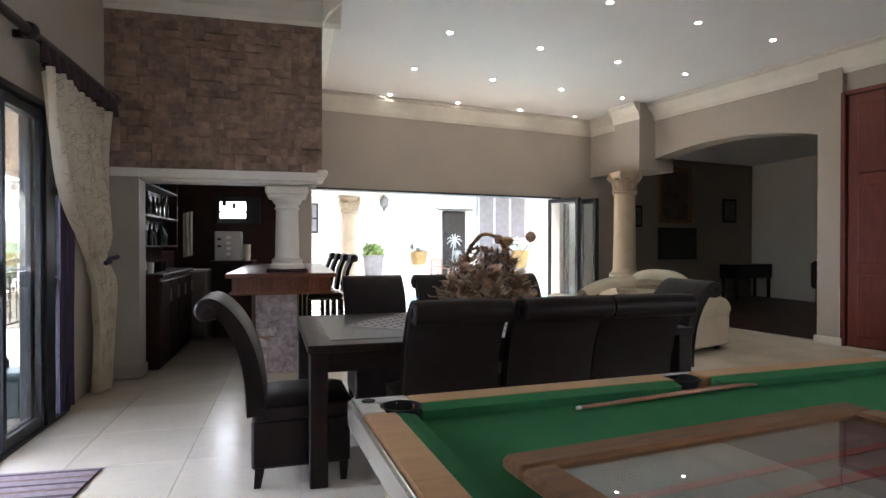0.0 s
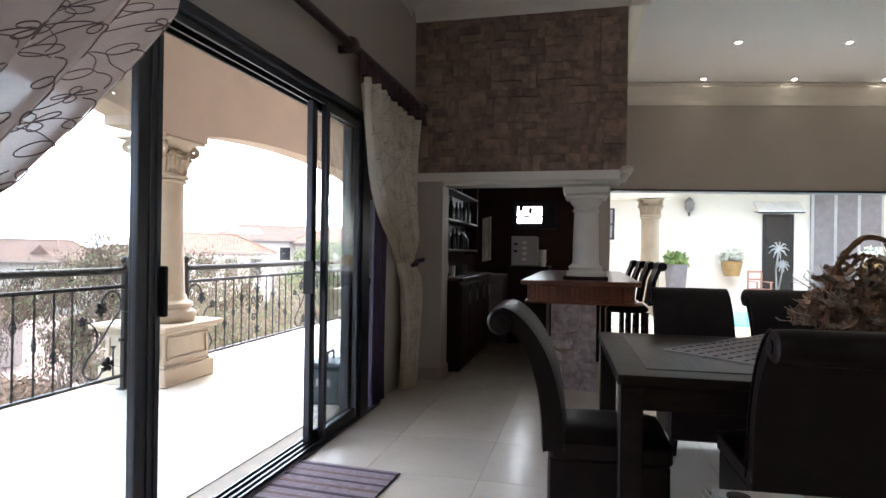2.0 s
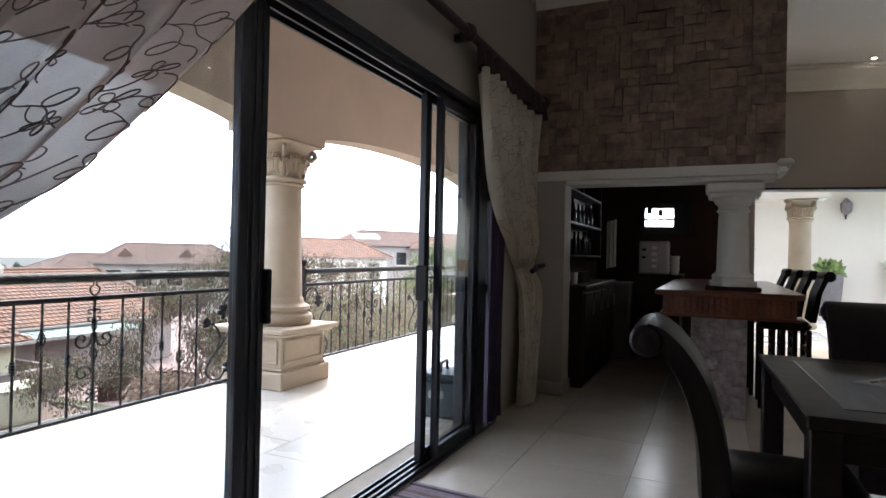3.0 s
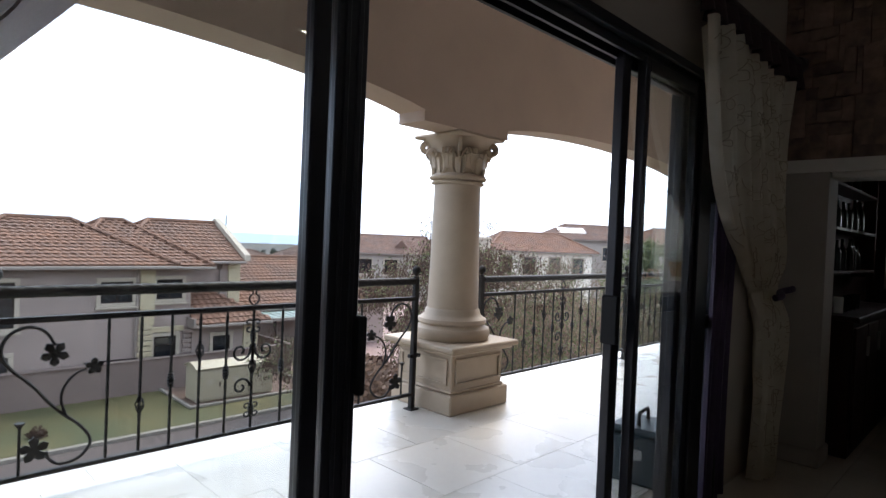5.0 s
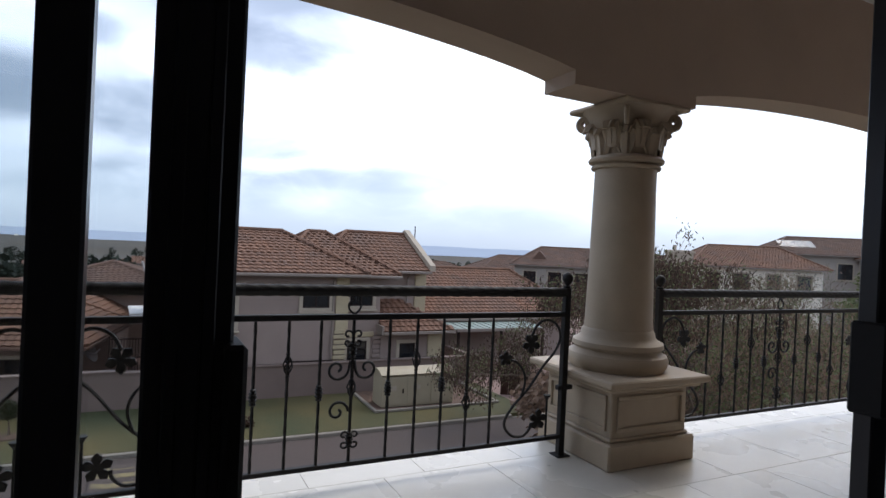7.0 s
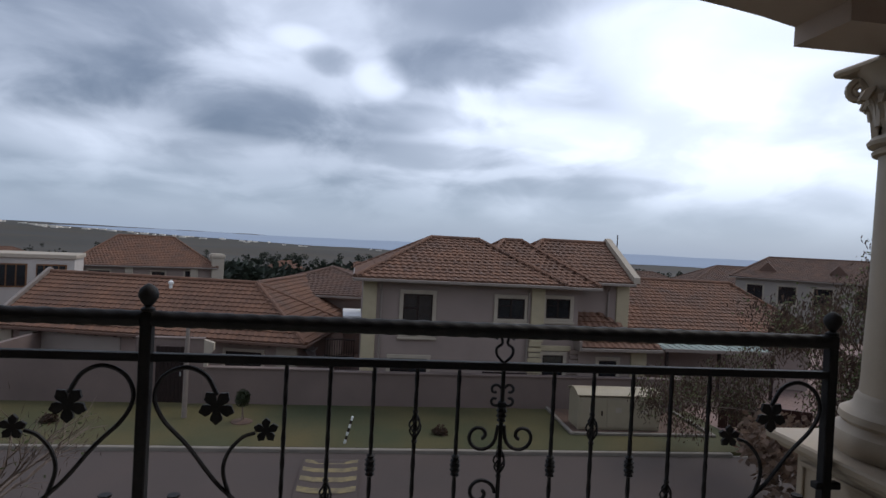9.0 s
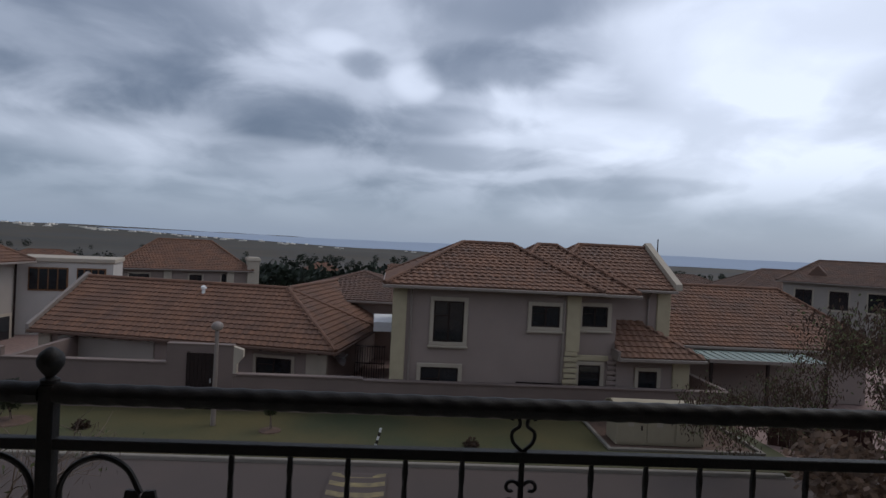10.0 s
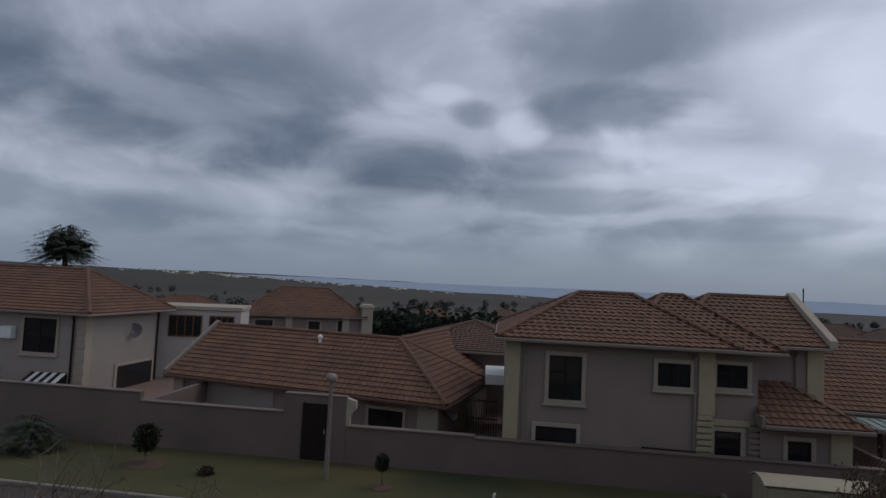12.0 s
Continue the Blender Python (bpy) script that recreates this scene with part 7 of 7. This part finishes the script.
for k in range(4):
    part("label_bar", M().box(0.16, 0.22, -0.004, 0.0, 0.08 + k * 0.08, 0.12 + k * 0.08), WHITE, ice)
for k in range(2):
    part("button", M().box(0.04, 0.09, -0.006, 0.0, 0.30 - k * 0.1, 0.33 - k * 0.1), BLACKPL, ice)
cups = thing("cup_stack", (-0.56, 9.0, 1.10), "stack of pale cups on the back counter", "cups")
for k in range(3):
    part("cup", M().lathe([(0.045, k * 0.07), (0.06, k * 0.07 + 0.1), (0.055, k * 0.07 + 0.1), (0.04, k * 0.07 + 0.01)], 14), CLOTHWHITE, cups, smoothed=True)
tv = thing("bar_television", (-1.02, 9.6, 1.69), "small lit television on the bar wall", "television")
part("case", M().box(-0.03, 0.62, 0.0, 0.1, -0.03, 0.40, 0.01), BLACKPL, tv)
part("screen", M().box(0.03, 0.40, -0.006, 0.0, 0.06, 0.31), SCREEN, tv, "bright lit screen")
for a, b, c, d in ((0.05, 0.12, 0.24, 0.36), (0.2, 0.26, 0.20, 0.3), (0.0, 0.42, 0.14, 0.17)):
    part("screen_shape", M().box(a, b, -0.009, -0.006, c, d), BLACKPL, tv)
shelf = thing("bottle_shelf", (-1.71, 6.75, 1.30), "dark wall shelves above the bar cabinet", "shelf")
# dark sheet added behind the bottles in place of the corner's shade
part("back_panel", M().box(0.002, 0.012, 0.03, 2.17, -0.05, 1.05), BARBROWN, shelf)
for k in range(3):
    part("board", M().box(0, 0.22, 0, 2.2, k * 0.36, k * 0.36 + 0.025, 0.004), BARBROWN, shelf)
for yy in (0.0, 2.17):
    part("side", M().box(0, 0.22, yy, yy + 0.03, -0.05, 1.05, 0.004), BARBROWN, shelf)
brng = random.Random(3)
bottle = None
for k in range(3):
    for i in range(9):
        at = (-1.60 + brng.uniform(-0.03, 0.03), 6.90 + i * 0.22 + brng.uniform(-0.04, 0.04), 1.325 + k * 0.36)
        if bottle is None:
            bottle = single("bottle", M().lathe([(0.035, 0), (0.037, 0.02), (0.037, 0.16), (0.03, 0.19), (0.014, 0.22), (0.013, 0.27), (0.016, 0.275), (0.016, 0.285)], 14), BOTTLE, "dark liquor bottle on the bar shelf", "bottle", "", "bar bottles", True)
            bottle.location = at
        else:
            b_ = bottle.copy()
            scene.collection.objects.link(b_)
            b_.matrix_world = pose(*at) @ Matrix.Diagonal((1, 1, brng.uniform(0.8, 1.1), 1))
for i in range(5):
    g_ = single("glass", M().lathe([(0.03, 0), (0.033, 0.12), (0.03, 0.12), (0.027, 0.01)], 12), WHITE if i == 0 else BOTTLE, "drinking glass on the bar cabinet", "glass", "", "bar glasses", True)
    g_.location = (-1.42, 7.0 + i * 0.16, 1.02)
towel = single("hanging_towel", M().sheet(lambda u, v: (-1.36 + u * 0.12, 8.6 + 0.02 * math.sin(u * 12), 1.76 - v * 0.6 + 0.03 * u), 10, 10, 0.01), CLOTHWHITE, "pale cloth hanging in the bar", "towel", smoothed=True)
jug = single("white_jug", M().lathe([(0.05, 0), (0.07, 0.05), (0.065, 0.14), (0.04, 0.2), (0.045, 0.24)], 16, (-1.50, 6.85, 1.02)), WHITE, "white jug on the bar cabinet", "jug", smoothed=True)

# ---- rest of the large room ----
for j in range(-2, 3):
    for i in range(0, 4):
        x, y = 1.94 + i * 1.287 - j * 0.12, 6.81 + i * 0.255 + j * 1.53
        d_ = thing("downlight", (x, y, CZ), "small round recessed ceiling downlight, lit", "downlight", "ceiling downlights")
        part("ring", M().lathe([(0.028, -0.001), (0.028, -0.006), (0.044, -0.006), (0.047, -0.001)], 18), WHITE, d_)
        part("lens", M().lathe([(0.027, -0.001), (0.027, -0.004), (0.01, -0.005)], 16), DOWNLIGHT, d_)

lc_ = classical_column(RM(5.10, -1.46), "cream classical column carrying the arch", 0.62, 2.68, 0.20, CREAMCOL)
part("pedestal", M().box(-0.30, 0.30, -0.30, 0.30, 0, 0.57, 0.015).box(-0.33, 0.33, -0.33, 0.33, 0.57, 0.62, 0.012), CREAMCOL, lc_)


def couch(at, turn, width, label, back=0.92, name="sofa"):
    t = thing(name, at, label, "sofa", "lounge seats", turn)
    def pad(x0, x1, y0, y1, z0, z1, r):
        return M().sheet(lambda u, v: (x0 + (x1 - x0) * u, y0 + (y1 - y0) * v, z1 - r * (abs(2 * u - 1) ** 6 + abs(2 * v - 1) ** 6)), 14, 10).box(x0, x1, y0, y1, z0, z1 - r, 0.03)
    part("base", M().box(-width / 2, width / 2, -0.42, 0.45, 0.06, 0.34, 0.04), SOFA, t)
    part("seat_cushion", pad(-width / 2 + 0.18, width / 2 - 0.18, -0.25, 0.46, 0.34, 0.50, 0.05), SOFA, t, smoothed=True)
    part("backrest", M().sheet(lambda u, v: ((u - 0.5) * (width - 0.1), -0.34 - 0.20 * math.cos(v * math.pi) * 0.6, back - 0.16 * (abs(2 * u - 1)) ** 3 - 0.12 * (2 * v - 1) ** 2), 20, 10).box(-width / 2 + 0.06, width / 2 - 0.06, -0.46, -0.22, 0.3, back - 0.26, 0.05), SOFA, t, smoothed=True)
    for s in (-1, 1):
        part("arm", M().lathe([(0.02, -0.46), (0.13, -0.44), (0.15, -0.38), (0.15, 0.40), (0.13, 0.47), (0.02, 0.49)], 18).moved(pose(s * (width / 2 - 0.10), 0, 0.52, 90, 0, 0)).box(s * (width / 2 - 0.1) - 0.12, s * (width / 2 - 0.1) + 0.12, -0.44, 0.45, 0.06, 0.5, 0.03), SOFA, t, smoothed=True)
    for sx in (-1, 1):
        for y_ in (-0.36, 0.38):
            part("foot", M().lathe([(0.03, 0), (0.04, 0.07)], 10, (sx * (width / 2 - 0.12), y_, 0)), WENGE, t)
    return t


before = standing()
couch((4.45, 6.75, 0), 5, 1.75, "cream leather sofa seen from behind", 0.93)
couch((4.95, 6.25, 0), -70, 1.0, "cream leather armchair with rounded arms", 1.02, "armchair")

shift(before, FURNITURE)

rd = thing("red_door", RM(5.48, -5.12), "tall dark red panelled wooden door", "door", turn=TURN)
part("leaf", M().box(-0.02, 0.04, -1.08, -0.02, 0.01, 3.28, 0.01), REDDOOR, rd)
for a, b in ((0.15, 0.95), (1.1, 2.1), (2.25, 3.15)):
    part("panel", M().box(-0.035, -0.018, -0.95, -0.15, a, b, 0.012), REDDOOR, rd)
part("frame", M().box(-0.05, 0.05, 0.0, 0.06, 0, 3.34, 0.008).box(-0.05, 0.05, -1.16, -1.10, 0, 3.34, 0.008).box(-0.05, 0.05, -1.1, 0.0, 3.285, 3.34, 0.008), REDDOOR, rd)

# folding glass doors, folded at the right of the opening
def fold_leaf(p, q, label):
    p, q = Vector(p), Vector(q)
    L = (q - p).length
    t = thing("folding_door", p, label, "folding door", "folding glass doors", math.degrees(math.atan2((q - p).y, (q - p).x)))
    h = 2.25
    for a, b in ((0, 0.07), (L - 0.07, L)):
        part("stile", M().box(a, b, -0.022, 0.022, 0.02, h, 0.004), ALU, t)
    for a, b in ((0.02, 0.12), (h - 0.08, h)):
        part("rail", M().box(0.07, L - 0.07, -0.022, 0.022, a, b, 0.004), ALU, t)
    part("pane", M().box(0.065, L - 0.065, -0.003, 0.003, 0.115, h - 0.075), GLASS, t).visible_shadow = False
    part("handle", M().box(L - 0.055, L - 0.03, -0.05, -0.022, 0.98, 1.12, 0.005), BLACKPL, t)
    return t


fold_leaf(RM(4.52, 0.05), RM(4.66, -0.72), "folded glass door leaf with black frame")
fold_leaf(RM(4.70, -0.72), RM(4.86, 0.02), "folded glass door leaf with black frame")
fold_leaf(RM(4.92, 0.02), RM(5.08, -0.70), "folded glass door leaf with black frame")
fold_leaf(RM(5.12, -0.70), RM(5.28, 0.0), "folded glass door leaf with black frame")

# dim lounge behind the arch
pc_ = thing("painting", RM(7.85, 0.58, 1.85), "large dark framed painting above the television", "painting", turn=TURN)
part("canvas", M().box(0.1, 0.95, -0.03, -0.01, 0.1, 1.25), ART, pc_)
for a, b, c, d in ((0, 1.05, 0, 0.1), (0, 1.05, 1.25, 1.35), (0, 0.1, 0.1, 1.25), (0.95, 1.05, 0.1, 1.25)):
    part("frame_side", M().box(a, b, -0.06, 0, c, d, 0.012), FRAMEWOOD, pc_)
tv2 = thing("television", RM(7.8, 0.55, 0.98), "switched-off black television on the wall", "television", turn=TURN)
part("case", M().box(0, 1.25, -0.06, 0, 0, 0.76, 0.01), BLACKPL, tv2)
part("screen", M().box(0.03, 1.22, -0.066, -0.06, 0.04, 0.73), DARKPANE, tv2)
for u_, z_, w_, h_ in ((7.1, 1.75, 0.28, 0.5), (9.9, 1.9, 0.5, 0.6)):
    sp = thing("small_picture", RM(u_, 0.58, z_), "small framed picture on the lounge wall", "picture", "lounge pictures", TURN)
    part("frame", M().box(0, w_, -0.03, 0, 0, h_, 0.008), WENGE, sp)
    part("print", M().box(0.05, w_ - 0.05, -0.034, -0.03, 0.05, h_ - 0.05), PAPER, sp)
cb2 = thing("sideboard", RM(9.6, -0.1, 0), "dark wooden sideboard in the lounge", "sideboard", turn=TURN)
part("body", M().box(0, 1.3, 0, 0.5, 0.5, 0.85, 0.01), WENGE, cb2)
for a in (0.03, 1.21):
    for b in (0.03, 0.41):
        part("leg", M().box(a, a + 0.06, b, b + 0.06, 0, 0.5, 0.004), WENGE, cb2)
ac_ = thing("lounge_chair", RM(9.4, -2.6, 0), "reddish brown upholstered lounge chair", "chair", turn=TURN + 30)
part("seat", M().box(-0.4, 0.4, -0.4, 0.4, 0.1, 0.48, 0.05), BARBROWN, ac_)
part("backrest", M().box(-0.4, 0.4, 0.3, 0.48, 0.45, 1.0, 0.05), BARBROWN, ac_)
for s in (-1, 1):
    part("arm", M().box(s * 0.42 - 0.07, s * 0.42 + 0.07, -0.4, 0.4, 0.1, 0.65, 0.04), BARBROWN, ac_)
single("threshold_strip", M().box(5.55, 5.60, AV0, AV1, 0.0, 0.006).moved(ROOM), GREYMET, "pale metal strip between floors in the arch", "threshold", "structure")
structure("lounge_floor", M().box(5.60, 11.3, -8, 0.6, -0.002, 0.002).moved(ROOM), BARBROWN, "dark wooden lounge floor", category="floor")

# ---- courtyard beyond the opening ----
structure("courtyard_floor", M().box(-1.98, 12, 11.2, 19, -0.3, -0.03), BALC, "pale courtyard paving", category="floor")
# far wall, plus side walls and unseen extra height added to shade the yard
structure("courtyard_wall", M().box(-1.98, 12, 18.6, 18.9, -0.1, 7.5).box(-1.98, -1.75, 9.9, 18.6, -0.1, 7.5).box(11.8, 12, 10, 18.6, -0.1, 7.5), COURT, "white plastered courtyard walls, raised out of view for shade", category="wall")
# unseen slabs, added to cut the light on the courtyard
structure("courtyard_eave", M().box(-1.75, 5.4, 0.30, 0.9, 2.85, 3.05).moved(ROOM).box(-1.75, 11.8, 16.4, 18.6, 3.3, 3.5), CEIL, "unseen white slabs added to shade the courtyard", category="ceiling")
structure("pool_water", M().box(2.6, 8.0, 12.4, 15.6, -0.06, -0.02), WATER, "turquoise swimming pool water", category="water")
classical_column((1.40, 13.95, -0.03), "cream courtyard column with a leafy capital", 0.05, 2.52, 0.20, CREAMCOL, pedestal=False)
structure("courtyard_beam", M().box(-1.75, 1.82, 13.6, 14.3, 2.49, 3.1), COURT, "white beam over the courtyard column", category="beam")
cw = thing("courtyard_window", (-0.03, 18.6, 1.70), "white framed courtyard window", "window")
part("window_frame", M().box(0, 0.9, -0.06, 0, 0, 0.92, 0.01), ALU, cw)
for a, b in ((0.04, 0.44), (0.46, 0.86)):
    for c, d in ((0.05, 0.42), (0.48, 0.88)):
        part("pane", M().box(a + 0.02, b - 0.02, -0.07, -0.06, c, d), GREYPOT, cw)
part("window_sill", M().box(-0.1, 1.0, -0.14, 0, -0.12, -0.04, 0.01), COURT, cw)
cd = thing("courtyard_door", (4.86, 18.6, -0.03), "dark glass courtyard door with an etched palm", "door")
part("leaf", M().box(0, 0.78, -0.06, 0, 0.05, 2.47, 0.008), ALU, cd)
part("pane", M().box(0.06, 0.72, -0.068, -0.06, 0.15, 2.40), DARKPANE, cd)
palm = M().tube([(0.36, -0.075, 0.35), (0.33, -0.075, 0.9), (0.40, -0.075, 1.5)], 0.025, 6).tube([(0.40, -0.075, 0.35), (0.48, -0.075, 0.8), (0.50, -0.075, 1.05)], 0.02, 6)
for cx, cz, s in ((0.40, 1.5, 1.0), (0.50, 1.05, 0.7)):
    for k in range(9):
        a = 2 * math.pi * k / 9
        palm.tube([(cx, -0.075, cz), (cx + 0.16 * s * math.cos(a), -0.075, cz + 0.16 * s * math.sin(a) + 0.05 * s), (cx + 0.27 * s * math.cos(a), -0.075, cz + 0.24 * s * math.sin(a) - 0.04)], [0.02, 0.028, 0.006], 5)
part("palm_motif", palm, GREYMET, cd, "frosted grey palm tree motif")
aw2 = thing("door_canopy", (4.62, 18.6, 2.46), "small white canopy over the courtyard door", "canopy")
part("canopy", M().prism([(0, 0.34), (-0.5, 0.05), (-0.5, 0.0), (0, 0.28)], "x", 0, 1.15), CLOTHWHITE, aw2)
part("arm", M().tube([(0.04, 0, 0.05), (0.04, -0.48, 0.02)], 0.015, 6).tube([(1.11, 0, 0.05), (1.11, -0.48, 0.02)], 0.015, 6).tube([(0.0, -0.5, 0.0), (1.15, -0.5, 0.0)], 0.02, 6), ALU, aw2)
wl2 = thing("wall_lantern", (2.92, 18.45, 2.50), "dark wall lantern on the courtyard wall", "lantern")
part("shade", M().lathe([(0.04, 0), (0.12, 0.08), (0.14, 0.28), (0.08, 0.36), (0.02, 0.42)], 8), GREYPOT, wl2)
part("bracket", M().tube([(0, 0.15, 0.0), (0, 0.05, -0.1), (0, 0, 0.0)], 0.02, 6), ALU, wl2)
gd = thing("courtyard_glazing", (6.05, 18.6, 0), "grey framed glass doors across the courtyard", "glass door")
part("frame", M().box(0, 1.75, -0.08, 0, 0, 3.1, 0.01), GREYMET, gd)
for k in range(3):
    part("pane", M().box(0.08 + k * 0.56, 0.56 + k * 0.56, -0.09, -0.08, 0.1, 3.0), GREYPOT, gd)


def potted(at, r, h, material, leafm, label, n, size, ball):
    t = thing("potted_plant", at, label, "plant", "courtyard plants")
    part("pot", M().lathe([(r * 0.7, 0), (r * 0.85, h * 0.4), (r, h * 0.95), (r * 1.05, h), (r * 0.9, h), (r * 0.8, h * 0.9), (r * 0.2, h * 0.88)], 18), material, t, smoothed=True)
    m = M()
    leafy(m, (0, 0, h + ball * 0.4), ball, n, size, prng, 0.7, 0.2)
    part("foliage", m, leafm, t)


potted((2.50, 17.9, -0.03), 0.30, 1.04, GREYPOT, PALEGRASS, "tall grey pot with a bright green grassy plant", 620, 0.16, 0.30)
potted((4.02, 18.35, 0.70), 0.28, 0.42, TERRA, LEAFWHITE, "ochre wall pot with white flowers", 420, 0.14, 0.36)
potted((7.2, 17.6, 0.60), 0.30, 0.55, TERRA, LEAFWHITE, "ochre wall pot with white flowers", 420, 0.14, 0.36)

pch = thing("courtyard_chair", (4.47, 17.35, -0.03), "faded red wooden courtyard chair with arms", "chair", turn=195)
for sx in (-1, 1):
    for y_, h_ in ((-0.22, 0.90), (0.22, 0.62)):
        part("leg", M().box(sx * 0.18 - 0.02, sx * 0.18 + 0.02, y_ - 0.02, y_ + 0.02, 0, h_, 0.006), FADEDRED, pch)
    part("arm", M().box(sx * 0.18 - 0.03, sx * 0.18 + 0.03, -0.24, 0.27, 0.62, 0.645, 0.008), FADEDRED, pch)
part("seat", M().box(-0.18, 0.18, -0.22, 0.25, 0.42, 0.455, 0.01), FADEDRED, pch)
part("top_rail", M().box(-0.20, 0.20, -0.24, -0.205, 0.86, 0.92, 0.012), FADEDRED, pch)
part("back_slat", M().box(-0.17, 0.17, -0.235, -0.21, 0.66, 0.71, 0.006), FADEDRED, pch)

# ---- balcony: case by the wall ----
cs = thing("tool_case", (-2.12, 5.27, 0), "dark teal plastic tool case with a carrying handle", "case", turn=8)
part("body", M().box(-0.14, 0.16, -0.17, 0.17, 0.0, 0.30, 0.02), TEALCASE, cs)
part("lid", M().box(-0.15, 0.17, -0.18, 0.18, 0.30, 0.35, 0.02), TEALCASE, cs)
part("handle", M().tube([(0.01, -0.09, 0.35), (0.01, -0.09, 0.40), (0.01, -0.07, 0.425), (0.01, 0.07, 0.425), (0.01, 0.09, 0.40), (0.01, 0.09, 0.35)], 0.012, 8), BLACKPL, cs, smoothed=True)
part("label", M().box(0.16, 0.163, -0.06, 0.06, 0.16, 0.22).box(-0.06, 0.06, -0.175, -0.171, 0.16, 0.22), GREYMET, cs, "grey maker's label")
for s in (-0.08, 0.08):
    part("latch", M().box(0.165, 0.18, s - 0.02, s + 0.02, 0.26, 0.33, 0.004), BLACKPL, cs)

# ---- pieces of walls and floors ----
cladding(bulkhead, STONE, SX0 + 0.002, SX1, SY, SZ0 + 0.004, SZ1, 19, 0.07, 0.22, 0.10)


def tile_floor(parent, material, x0, x1, y0, y1, size, ox, oy, stagger, limit):
    """Square floor tiles; the pieces at the edges are cut."""
    cache, n = {}, 0
    i0, i1 = math.floor((x0 - ox) / size), math.ceil((x1 - ox) / size)
    cells = []
    for i in range(i0, i1):
        off = oy + (size * 0.62 if (i % 2 and stagger) else 0)
        for j in range(math.floor((y0 - off) / size), math.ceil((y1 - off) / size)):
            cells.append((max(x0, ox + i * size), min(x1, ox + (i + 1) * size), max(y0, off + j * size), min(y1, off + (j + 1) * size)))
    cells.sort(key=lambda c: (c[0] + c[1]) ** 2 + (c[2] + c[3] - 6) ** 2)
    for a, b, c, d in cells:
        w_, h_ = round(b - a, 3), round(d - c, 3)
        if w_ < 0.02 or h_ < 0.02:
            continue
        if (w_, h_) not in cache:
            cache[w_, h_] = M().box(0.0012, w_ - 0.0012, 0.0012, h_ - 0.0012, -0.006, 0.0, 0.0012).data("tile", material)
        ob = new("tile", cache[w_, h_])
        ob.parent = parent
        ob.location = (a, c, 0)
        n += 1
        if n >= limit:
            break


tile_floor(floor, FLOOR, -1.72, 7.0, -5.2, 10.45, 0.68, -0.55, 3.88, False, 320)
tile_floor(balcony_floor, BALC, -4.41, -1.985, -5.0, 12.5, 0.70, -3.42, 4.13, True, 140)
